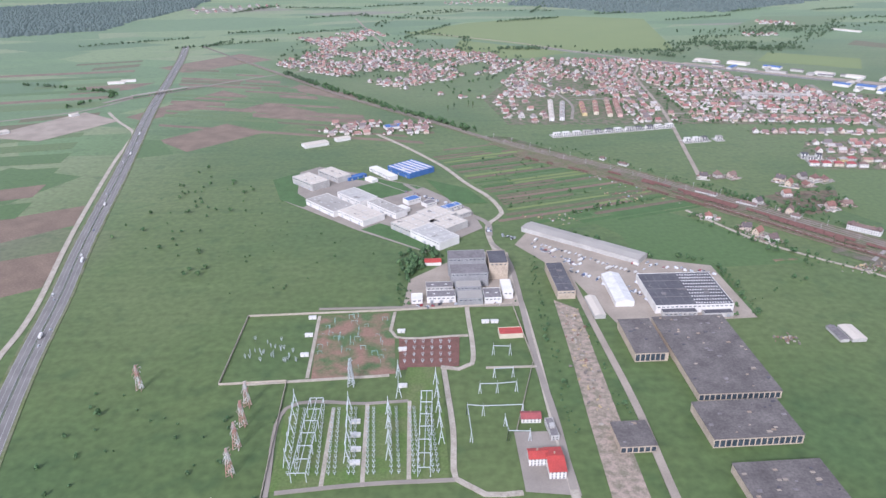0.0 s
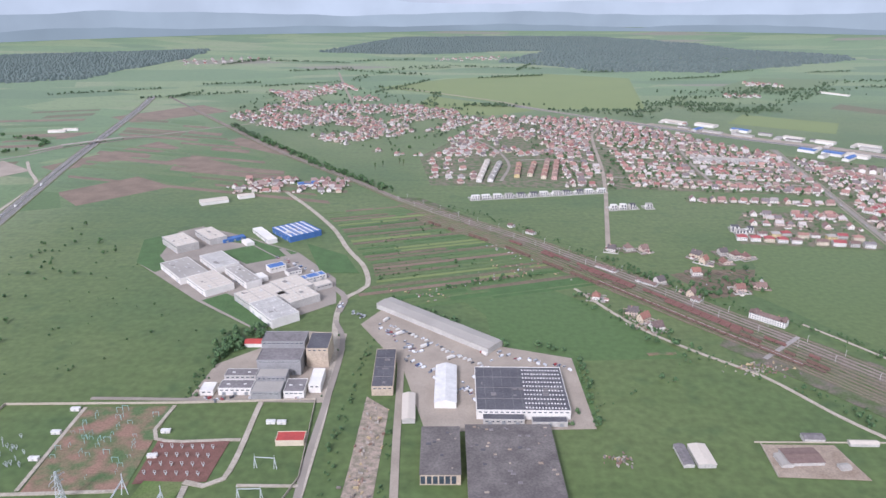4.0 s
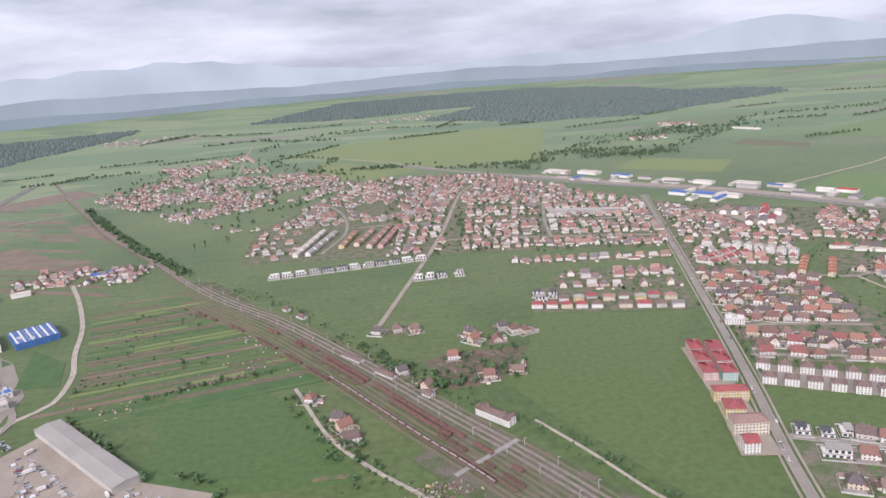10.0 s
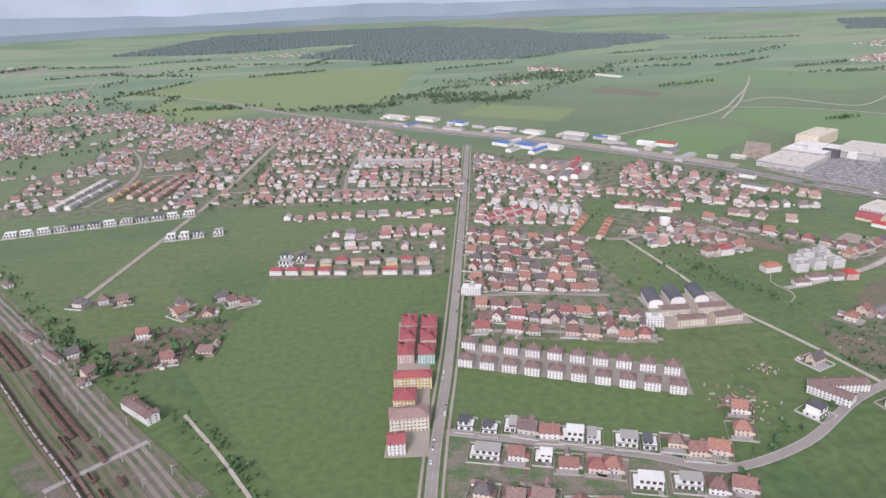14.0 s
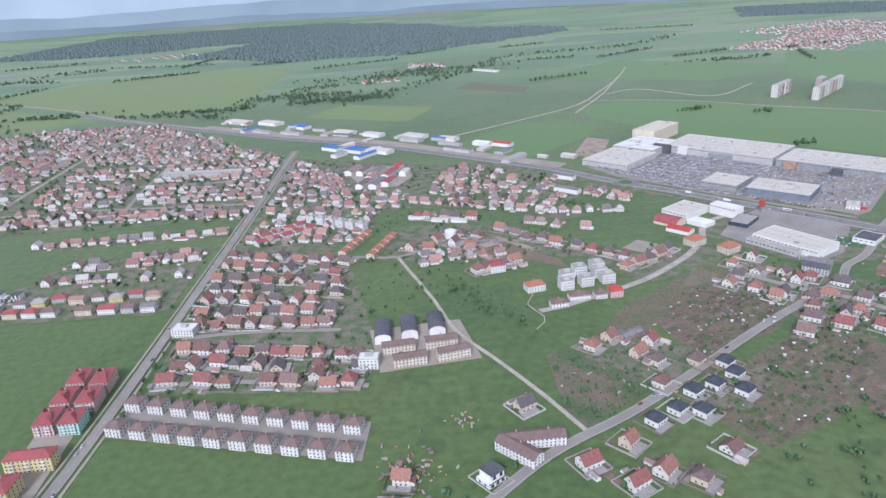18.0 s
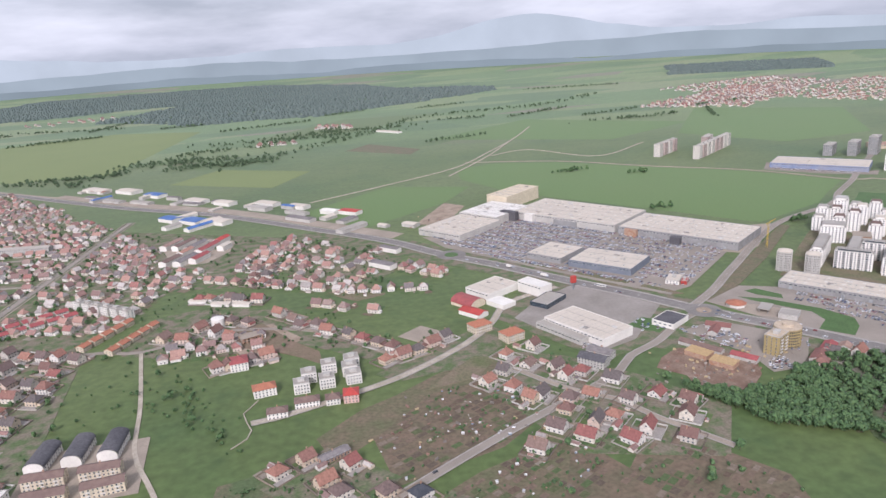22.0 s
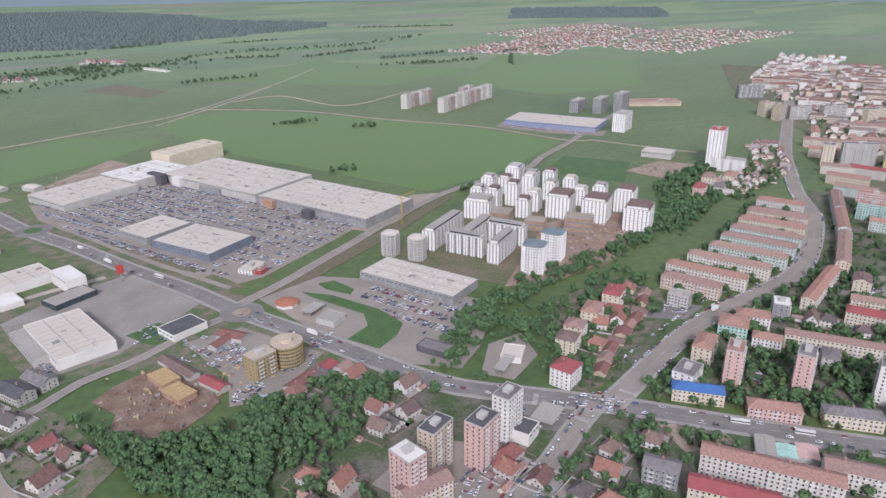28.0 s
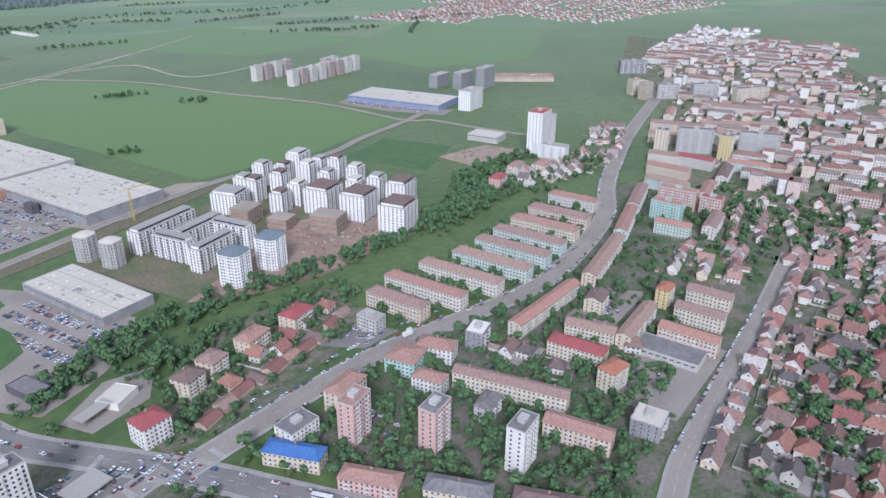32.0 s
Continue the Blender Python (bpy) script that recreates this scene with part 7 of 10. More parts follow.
for x, y, a, b3 in ((2000, 852, -36, True), (2030, 828, -36, True), (1760, 1072, -52, False), (1640, 1240, -52, True), (1590, 1300, -53, False), (1560, 1350, -53, False), (2095, 990, 20, False), (150, 845, 40, False), (180, 815, 40, False), (210, 790, 40, False), (245, 800, 130, False), (130, 880, 60, False)):
    lorry(x, y, a, 0.68 if x > 1000 else 0.52, b3)
for x, y, a in ((-437, 650, 105), (-540, 1050, 105), (-610, 1330, 105), (-480, 840, -75), (-650, 1480, -75), (-760, 1930, 105)):
    lorry(x + 6, y, a, 0.8)

for x, y, L in ((1163, 1367, 24), (1192, 1347, 24), (1217, 1337, 22)):
    hall(x, y, L, 9, -24, 4, WALL_WHITE, PALE_ROOF, "long low white row of garages", 0.8, 0, False, name="garage_row", category="garages")
ob = root("building_shell", 1232, 1226, 20, "unfinished brick building with bare floors", "building shell")
for lv in range(2):
    g = Geo(); g.box(-11, 11, -7, 7, lv * 3 + 2.75, lv * 3 + 3.0); part("floor_slab", g.mesh("floor_slab", CONCRETE), ob)
    g = Geo()
    for i in range(6):
        for k in (-1, 1):
            g.box(-11 + i * 4.2, -9.4 + i * 4.2, k * 6.6 - 0.3, k * 6.6 + 0.3, lv * 3, lv * 3 + 2.75)
    g.box(-9, 9, -4, 4, lv * 3, lv * 3 + 2.75)
    part("brick_wall", g.mesh("brick_wall", BRICKWORK), ob)
hall(1612, 2868, 112, 16, -55, 5, WALL_WHITE, PALE_ROOF, "long white farm hall in the far fields", 1.5, 0, False, name="farm_shed", category="shed")
# rubble and building stuff on the dug sites
RB = random.Random(41)
rub = []
for k in range(3):
    g = Geo(); g.box(-1.2 + 0.3 * k, 1.2, -0.5, 0.5 - 0.1 * k, 0, 0.7 + 0.3 * k, 0.1 * k)
    rub.append(g)
SITES = [(RB.choice([0, 1, 2]), RB.gauss(cx, sx), RB.gauss(cy, sy), 0.4, RB.uniform(0, 6.28), RB.uniform(0.6, 1.8)) for cx, cy, sx, sy, n in ((1640, 1015, 22, 16, 90), (2080, 1185, 36, 22, 90), (2330, 1395, 25, 16, 40), (1700, 1035, 16, 12, 20), (140, 600, 6, 60, 90), (1500, 1620, 20, 20, 30), (356, 619, 6, 6, 40), (536, 780, 14, 8, 90), (428, 873, 8, 5, 24), (1085, 838, 12, 14, 70), (1130, 884, 6, 4, 20), (1255, 915, 26, 18, 26), (1400, 990, 36, 26, 40), (175, 962, 22, 12, 24), (300, 1052, 26, 16, 40)) for i in range(n)]
for i, (kind, x, y, z, a, s) in enumerate(SITES):
    if 1990 < x < 2060 and 1140 < y < 1160:
        SITES[i] = (kind, x + 40, y, z, a, s)


# ---- houses ----
HRNG = random.Random(5)


def district(p00, p10, p11, p01, rows, cols, ang, skip=0.08, jit=2.0, roof=None, wall=None, blocked=()):
    """Places of houses in rows across a four-cornered quarter."""
    out = []
    for r in range(rows):
        for c in range(cols):
            u, v = (c + 0.5) / cols, (r + 0.5) / rows
            x = (1 - u) * (1 - v) * p00[0] + u * (1 - v) * p10[0] + u * v * p11[0] + (1 - u) * v * p01[0] + HRNG.uniform(-jit, jit)
            y = (1 - u) * (1 - v) * p00[1] + u * (1 - v) * p10[1] + u * v * p11[1] + (1 - u) * v * p01[1] + HRNG.uniform(-jit, jit)
            if HRNG.random() < skip or any(math.hypot(x - a, y - b3) < d for a, b3, d in blocked):
                continue
            out.append((x, y, ang + HRNG.choice([0, 0, 90, 180]) + HRNG.uniform(-4, 4), HRNG.randrange(8)))
    return out


NEAR = []
NEAR += district((884, 990), (1060, 950), (1072, 1010), (893, 1072), 3, 10, -16, 0.14, blocked=((1095, 985, 20),))
NEAR += district((893, 1090), (1040, 1066), (1055, 1180), (905, 1240), 5, 8, -22, 0.12)
NEAR += district((906, 1250), (1055, 1190), (1070, 1240), (915, 1310), 2, 8, -26, 0.1)
for x, y, L, D, h in ((858, 838, 12, 11, 7), (876, 830, 11, 10, 6), (893, 832, 9, 14, 6), (938, 813, 16, 12, 7), (953, 808, 10, 14, 6), (976, 800, 16, 12, 7), (992, 795, 10, 13, 6), (868, 800, 22, 12, 7), (910, 790, 12, 10, 6), (975, 752, 20, 12, 7), (1002, 748, 18, 11, 7)):
    villa(x, y, L, D, -16, h, "white modern villa with flat roof and terraces", "white modern villas", int(x))
for x, y in ((905, 822), (921, 818), (1012, 790), (1024, 782), (1036, 776), (890, 795), (925, 783), (942, 775), (958, 768), (1020, 742), (1036, 740), (1064, 800), (1080, 830)):
    NEAR.append((x, y, -16 + HRNG.uniform(-4, 4), HRNG.randrange(8)))
for x, y in ((1179, 892), (1237, 830), (1246, 797), (1222, 791), (1201, 811), (1303, 810), (1271, 782)):
    NEAR.append((x, y, 30 + HRNG.uniform(-10, 10), HRNG.randrange(8)))
NEAR += district((846, 745), (990, 700), (1000, 728), (852, 772), 1, 7, -16, 0.1)
for x, y in ((446, 1130), (469, 1137), (495, 1136), (570, 1110), (574, 1088), (599, 1086), (607, 1120), (624, 1108), (641, 1107), (546, 1044), (585, 985), (616, 1000), (392, 955), (430, 907), (437, 889), (449, 868), (516, 969), (486, 1006)):
    NEAR.append((x, y, HRNG.uniform(0, 180), HRNG.randrange(8)))
for x, y in ((1266, 961), (1284, 975), (1314, 962), (1297, 942), (1306, 928), (1296, 894), (1338, 919)):
    NEAR.append((x, y, 30 + HRNG.uniform(-5, 5), HRNG.randrange(8)))
for x, y in ((1462, 1061), (1464, 1035), (1508, 1059), (1515, 1037), (1484, 1016), (1520, 1004), (1548, 1023), (1492, 985), (1476, 959), (1492, 940), (1505, 958), (1522, 925), (1524, 960), (1475, 1093), (1489, 1075), (1533, 1040), (1504, 1108), (1443, 1050), (1473, 1010), (1500, 1000), (1545, 985), (1575, 985), (1581, 950), (1595, 965), (1540, 940), (1560, 915), (1455, 935)):
    NEAR.append((x, y, 40 + HRNG.choice([0, 90]) + HRNG.uniform(-5, 5), HRNG.randrange(8)))
NEAR += district((1160, 1262), (1215, 1215), (1245, 1285), (1190, 1320), 2, 3, -40, 0.1, blocked=((1194, 1279, 16),))
NEAR += district((1245, 1285), (1375, 1135), (1390, 1150), (1262, 1300), 1, 9, -48, 0.05)
NEAR += district((1196, 1140), (1262, 1165), (1255, 1185), (1190, 1165), 1, 4, 15, 0.0)
NEAR += district((1364, 1108), (1440, 1150), (1432, 1170), (1356, 1128), 1, 5, 28, 0.0)
NEAR += district((1149, 1365), (1240, 1325), (1250, 1350), (1158, 1392), 1, 5, -24, 0.0)
NEAR += district((1130, 1240), (1165, 1225), (1175, 1260), (1140, 1275), 1, 2, -20, 0.0)
for x, y in ((1780, 946), (1787, 931), (1775, 929), (1803, 935), (1730, 897), (1741, 885), (1774, 993), (1809, 973), (1846, 876), (1840, 862), (1720, 870), (1735, 990), (1752, 1003)):
    NEAR.append((x, y, 35 + HRNG.choice([0, 90]), HRNG.randrange(8)))
for k, (x, y) in enumerate(((1950, 939), (1961, 951), (1972, 962), (1984, 972), (1996, 981), (2008, 990), (2020, 999), (2031, 1009), (2044, 1024), (2056, 1038))):
    hall(x, y, (15, 12, 16, 13)[k % 4], (9, 11, 8)[k % 3], 42 + (3, -4, 0, 90)[k % 4], 3.2 + 0.4 * (k % 3), WALL_TAN, (DULL_RED, TERRACOTTA, DULL_RED, BROWN_TILE)[k % 4], "low old house under a dull red roof beside the street", 2.4, 0, False, name="row_house", category="house")
for x, y in ((2002, 1003), (1963, 972), (1990, 998), (2015, 1020), (2028, 1034), (2048, 1052), (2163, 935), (2150, 940), (2172, 915), (2235, 915)):
    NEAR.append((x, y, 42 + HRNG.choice([0, 90]), HRNG.randrange(8)))
NEAR += district((2216, 788), (2432, 938), (2475, 862), (2285, 700), 6, 11, 32, 0.08, 2.5)
for x, y in ((1937, 851), (1841, 860), (1850, 848), (1880, 815), (1895, 838), (1866, 828), (1905, 858), (1830, 812), (1845, 800), (1870, 790), (1888, 795), (2045, 745), (2060, 752), (2078, 742), (2095, 752), (2108, 732), (2128, 722), (2150, 712), (2165, 725), (2180, 705), (2085, 720), (2140, 690), (2200, 695), (1748, 822), (1735, 838), (1722, 850), (1710, 835), (1760, 838)):
    NEAR.append((x, y, 35 + HRNG.choice([0, 90]) + HRNG.uniform(-6, 6), HRNG.randrange(8)))
NEAR += district((1215, 1405), (1250, 1390), (1262, 1500), (1228, 1515), 4, 2, -30, 0.05)
NEAR = [(x + HRNG.uniform(-3.5, 3.5), y + HRNG.uniform(-3.5, 3.5), a + HRNG.uniform(-7, 7), v) for x, y, a, v in NEAR]
for x, y, a, v in NEAR:
    house(x, y, a, v)
for x, y in ((1289, 857), (1312, 876), (1333, 881), (1306, 850), (1267, 848), (1356, 891), (1358, 909), (1350, 867)):
    house(x, y, 30, 1, DARK_TILE, WALL_WHITE, "white new house under a black tile roof", "white houses with black roofs")

block(1160, 835, 34, 12, -54, 8, WALL_WHITE, BROWN_TILE, "long white terrace under a brown roof", "gable", "", True, name="terrace", category="house")
block(1173, 846, 46, 12, -6, 8, WALL_WHITE, BROWN_TILE, "white terrace wing under a brown roof", "gable", "", True, name="terrace", category="house")
villa(1135, 815, 15, 13, 30, 8, "pale cubic villa with a roof terrace", "", 5)
# paired houses in two long rows
for k, ((x0, y0), (x1, y1)) in enumerate((((870, 934), (1042, 863)), ((877, 966), (1049, 893)))):
    for i in range(10):
        x, y = x0 + (x1 - x0) * i / 9, y0 + (y1 - y0) * i / 9
        block(x, y, 13, 12, -22, 9, WALL_WHITE, BROWN_TILE, "white three-storey paired house with a brown roof and balconies", "hip", "paired white houses in two rows", name="paired_house", category="house")
for x, y in ((821, 1015), (818, 985), (815, 955), (841, 1010), (838, 981)):
    block(x, y, 15, 25, -4, 11, PINK, CRIMSON, "pink apartment house under a red hipped roof", "hip", "red-roofed apartment houses")
block(834, 951, 15, 22, -4, 11, MINT, CRIMSON, "mint-green apartment house under a red hipped roof", "hip")
block(819, 905, 33, 13, -4, 12, YELLOW, CRIMSON, "yellow apartment block under a red roof", "hip")
block(811, 874, 18, 20, -8, 12, YELLOW, CRIMSON, "orange-yellow apartment house under a red roof", "hip")
block(813, 845, 31, 17, 0, 13, WALL_CREAM, TERRACOTTA, "cream apartment block with an unfinished pale roof", "hip")
block(802, 815, 13, 15, 0, 11, WALL_WHITE, CRIMSON, "white house under a red roof", "gable")
for i, (dx, L, wall, roof) in enumerate(((0, 15, WALL_WHITE, CRIMSON), (20, 15, WALL_WHITE, CRIMSON), (40, 15, WALL_CREAM, CRIMSON), (60, 15, WALL_WHITE, CRIMSON), (80, 15, WALL_WHITE, BROWN_TILE), (117, 17, WALL_CREAM, BROWN_TILE), (141, 18, WALL_WHITE, CRIMSON), (163, 13, WALL_PALE, BROWN_TILE), (184, 15, WALL_WHITE, OLD_ROOF))):
    block(663 + dx, 1190 - dx * 0.16, L, 12, -9, 7, wall, roof, "pale terraced house under a " + ("red" if roof is CRIMSON else "brown") + " roof", "hip" if i < 5 else "gable", "terraced houses", False, name="terraced_house", category="house")
for i, (x, y, L) in enumerate(((672, 1216, 17), (670, 1238, 15), (690, 1232, 12))):
    villa(x, y, L, 12, -9, 8, "white cubic house with a roof terrace behind a terrace", "", i + 3)
for i, (x, y) in enumerate(((703, 1210), (723, 1207), (742, 1214), (764, 1202), (785, 1206), (806, 1196), (826, 1203), (846, 1192))):
    block(x, y, 13 + i * 5 % 4, 11, -9 + (i * 37 % 3) * 4, 6 + i % 2, (WALL_WHITE, WALL_CREAM, WALL_PALE, YELLOW)[i * 3 % 4], (BROWN_TILE, GREY_ROOF, CRIMSON, TERRACOTTA)[i % 4], "pale two-storey family house with a tiled roof", "hip" if i % 3 else "gable", "family houses", False, name="family_house", category="house")
for i in range(12):
    x, y = 240 + (488 - 240) * i / 11, 1410 + (1466 - 1410) * i / 11
    villa(x, y, 18, 11, 12, 7, "white cubic house with a flat roof and dark windows", "white cubic houses", i)
for x, y in ((490, 1352), (508, 1356), (528, 1360), (556, 1362)):
    villa(x, y, 14, 11, 8, 8, "white and grey cubic house with dark windows", "white cubic houses", int(x))
for x, y, a in ((1084, 1036, -6), (1109, 1039, -4), (1135, 1039, -4)):
    ob = root("vaulted_building", x, y, a, "white residential building under a dark barrel roof", "apartment building")
    g = Geo(); g.box(-7.5, 7.5, -17, 17, 0, 6); part("wall", g.mesh("wall", WALL_WHITE), ob)
    g = Geo()
    for i in range(12):
        a0, a1 = math.pi * i / 12, math.pi * (i + 1) / 12
        p0, p1 = (-8 * math.cos(a0), 6 + 4.5 * math.sin(a0)), (-8 * math.cos(a1), 6 + 4.5 * math.sin(a1))
        g.face((p0[0], -16.6, p0[1]), (p1[0], -16.6, p1[1]), (p1[0], 17.4, p1[1]), (p0[0], 17.4, p0[1]))
    part("roof", g.mesh("roof", CHARCOAL), ob)
    for s in (-1, 1):
        g = Geo(); g.face(*[(-7.5 * math.cos(math.pi * i / 12), s * 17, 6 + 4.3 * math.sin(math.pi * i / 12)) for i in range(13)]); part("gable_wall", g.mesh("gable_wall", WALL_WHITE), ob)
    g = Geo()
    for s in range(2):
        for side in (-1, 1):
            end_windows(g, 32, 8, 1 + s * 2.8, 1.4, side * 7.5, side)
    tagged(part("glazing", g.mesh("glazing", WHITE, GLASS), ob), kind="stuff")
for x, y, a in ((1095, 1003, 0), (1134, 1003, 0), (1102, 979, 2), (1141, 981, 6)):
    block(x, y, 29, 11, a, 9, WALL_CREAM, BROWN_TILE, "cream three-storey terrace with a brown roof", "gable", "terraces by the lane")
for x, y in ((1290, 1110), (1309, 1123), (1283, 1091), (1306, 1094), (1328, 1112), (1330, 1095), (1331, 1128)):
    block(x, y, 14, 13, 2, 10, WALL_WHITE, GREY_ROOF, "white cubic apartment house with a flat roof", "flat", "white cubic apartment houses")
for x, y, L in ((1262, 1052, 17), (1287, 1063, 21), (1309, 1061, 12)):
    block(x, y, L, 11, 0, 6, WALL_WHITE, BROWN_TILE, "white villa with a low roof", "hip", "", False, name="villa", category="house")
block(1325, 1061, 13, 14, -5, 8, PINK, RED_SHEET, "pink villa under a bright red roof", "hip", "", False, name="villa", category="house")
block(1224, 1160, 17, 19, 7, 9, WALL_WHITE, CRIMSON, "white villa under a crimson roof", "hip", "", False, name="villa", category="house")
block(1250, 1096, 20, 13, 8, 8, WALL_WHITE, ORANGE, "white villa under an orange roof", "hip", "", False, name="villa", category="house")
for x, y, a in ((1469, 1166, 20), (1494, 1134, 20)):
    block(x, y, 21, 16, a, 9, WALL_CREAM, ORANGE, "cream villa under an orange hipped roof", "hip", "", True, name="villa", category="house")
block(1304, 975, 24, 9, 28, 4, BRICKWORK, OLD_ROOF, "long unfinished brick house", "gable", "", False, name="brick_house", category="house")
block(1548, 1055, 26, 14, -49, 8, WALL_PALE, CHARCOAL, "pale building under a black roof", "gable", "", False)
block(1561, 1068, 24, 13, -49, 7, WALL_PALE, OLD_ROOF, "pale building under a grey roof", "gable", "", False)
ob = root("round_tank", 1194, 1279, 0, "white cylindrical storage tank", "tank")
g = Geo(); g.prism(24, 7.5, 7.5, 0, 10); g.prism(24, 7.5, 2, 10, 11); part("shell", g.mesh("shell", WALL_WHITE), ob)
for i in range(6):
    x, y = 1018 + 66 * i / 5, 1400 - 55 * i / 5
    block(x, y, 13, 11, -40, 11, WALL_WHITE, GREY_ROOF, "white four-storey cubic apartment house", "flat", "white cubic apartment houses", False)
for x0, y0, x1, y1 in ((1057, 1261, 1089, 1319), (1090, 1241, 1120, 1299)):
    for i in range(5):
        block(x0 + (x1 - x0) * i / 4, y0 + (y1 - y0) * i / 4, 12, 10, 60, 6, WALL_CREAM, ORANGE, "cream terraced house under an orange roof", "gable", "orange-roofed terraces", False, name="terraced_house", category="house")
for x0, y0, x1, y1 in ((940, 1345, 1000, 1385), (952, 1328, 1015, 1368)):
    for i in range(5):
        block(x0 + (x1 - x0) * i / 4, y0 + (y1 - y0) * i / 4, 14, 11, 34, 6, WALL_WHITE, CRIMSON, "white terraced house under a dark red roof", "gable", "red-roofed terraces", False, name="terraced_house", category="house")
for x0, y0, x1, y1, n, wall, roof, lab in ((249, 1530, 272, 1717, 6, WALL_WHITE, PALE_ROOF, "long white terrace under a pale roof"), (272, 1533, 299, 1700, 5, WALL_WHITE, GREY_ROOF, "long white terrace under a grey roof"), (330, 1570, 343, 1690, 4, YELLOW, TERRACOTTA, "yellow terrace under a tiled roof"),
                                           (358, 1580, 378, 1700, 4, WALL_CREAM, TERRACOTTA, "cream terrace under a tiled roof"), (385, 1560, 412, 1730, 5, WALL_CREAM, TERRACOTTA, "cream terrace under a tiled roof"), (407, 1556, 432, 1722, 5, PINK, TERRACOTTA, "pink terrace under a tiled roof")):
    for i in range(n):
        block(x0 + (x1 - x0) * (i + 0.5) / n, y0 + (y1 - y0) * (i + 0.5) / n, 0.8 * math.hypot(x1 - x0, y1 - y0) / n, 11, math.degrees(math.atan2(y1 - y0, x1 - x0)), 7, wall, roof, lab, "gable", "long terraces", False, name="terrace", category="house")
for x, y, L, D, a in ((825, 1720, 144, 14, -11),):
    block(x, y, L, D, a, 11, WALL_PALE, GREY_ROOF, "long pale block of flats under a grey roof", "gable", "long terraces", False)
for x, y, L, D, a, mat in ((1060, 1850, 40, 26, -45, BLUE_SHEET), (1105, 1815, 46, 30, -45, BLUE_SHEET), (1150, 1790, 50, 24, -45, PALE_ROOF), (840, 2240, 70, 30, -45, PALE_ROOF), (920, 2190, 60, 30, -45, PALE_ROOF), (990, 2110, 50, 26, -45, BLUE_SHEET), (1090, 2000, 50, 24, -45, PALE_ROOF), (1150, 1950, 46, 22, -45, PALE_ROOF), (1235, 1900, 50, 22, -45, PALE_ROOF), (1295, 1845, 40, 20, -45, PALE_ROOF), (1385, 1755, 40, 20, -45, RED_SHEET), (1350, 1775, 36, 18, -45, WALL_WHITE), (1420, 1490, 34, 12, -50, OLD_ROOF), (1400, 1420, 40, 14, -50, OLD_ROOF)):
    hall(x, y, L, D, a, 7, WALL_WHITE, mat, "low commercial hall beside the trunk road", 1.2, 0, False, name="commercial_hall", category="commercial hall")

HC = random.Random(12)
for x, y, L, D, a, mat in ((1085, 1862, 44, 13, 45, PALE_ROOF), (1120, 1768, 56, 15, 45, BLUE_SHEET), (1137, 1800, 40, 12, 45, PALE_ROOF), (1070, 1790, 34, 14, 45, GREY_ROOF),
                           (1090, 1655, 46, 13, 62, TERRACOTTA), (1110, 1648, 50, 12, 62, BROWN_TILE), (1130, 1630, 48, 13, 62, OLD_ROOF), (1150, 1612, 52, 14, 62, CRIMSON), (1102, 1560, 40, 13, 62, BROWN_TILE),
                           (1124, 1556, 46, 14, 62, OLD_ROOF), (1143, 1560, 38, 13, 62, CRIMSON), (1168, 1652, 30, 13, 62, RED_SHEET), (1175, 1608, 24, 12, 62, PALE_ROOF), (1118, 1600, 30, 12, 62, TERRACOTTA)):
    hall(x, y, L, D, a, 6 if y > 1700 else 8, WALL_WHITE, mat, "low commercial hall at the edge of the town" if y > 1700 else "long row of small shops and workshops under one roof", 2.2, 0, False, name="commercial_hall", category="commercial hall")
flat("shop_yard", [(1070, 1665), (1095, 1690), (1150, 1680), (1190, 1650), (1185, 1590), (1155, 1540), (1100, 1540), (1090, 1600)], CONCRETE, "paved yards between shops and workshops", "yard")
tl = smooth([(741, 2205), (957, 2005), (1136, 1862), (1310, 1676), (1422, 1549)], 4.0)
for i in range(22):
    j = int((i + 0.5) * len(tl) / 22)
    side = 1
    dx, dy = tl[min(j + 1, len(tl) - 1)][0] - tl[j - 1][0], tl[min(j + 1, len(tl) - 1)][1] - tl[j - 1][1]
    l = math.hypot(dx, dy)
    off = side * HC.choice([28, 36, 62, 88]) + HC.uniform(-4, 6)
    hall(tl[j][0] - dy / l * off, tl[j][1] + dx / l * off, HC.uniform(18, 62), HC.uniform(11, 22), math.degrees(math.atan2(dy, dx)) + HC.choice([0, 90]), HC.uniform(4, 7), WALL_PALE, HC.choice([BLUE_SHEET, GREY_ROOF, PALE_ROOF, GREY_ROOF, PALE_ROOF, TERRACOTTA, OLD_ROOF]), "low commercial building along the trunk road", 1.4, 0, False, name="commercial_hall", category="commercial hall")
flat("commercial_yard", offset(tl, 44) + offset(tl, 14)[::-1], CONCRETE, "concrete yards along the trunk road", "yard")
# the older town behind, roof by roof
MANY_ROOF = choice("old_town_roofs", [(0.28, 0.168, 0.142), (0.22, 0.145, 0.127), (0.32, 0.19, 0.155), (0.30, 0.27, 0.245), (0.29, 0.140, 0.120), (0.27, 0.20, 0.17), (0.18, 0.155, 0.147), (0.36, 0.22, 0.175), (0.24, 0.16, 0.14), (0.44, 0.40, 0.36)], 0.85, island=True)
MANY_WALL = choice("old_town_walls", [(0.60, 0.55, 0.47), (0.66, 0.63, 0.57), (0.57, 0.48, 0.37), (0.57, 0.46, 0.39), (0.68, 0.64, 0.57), (0.64, 0.61, 0.56)], 0.88, island=True)
house_bases = []
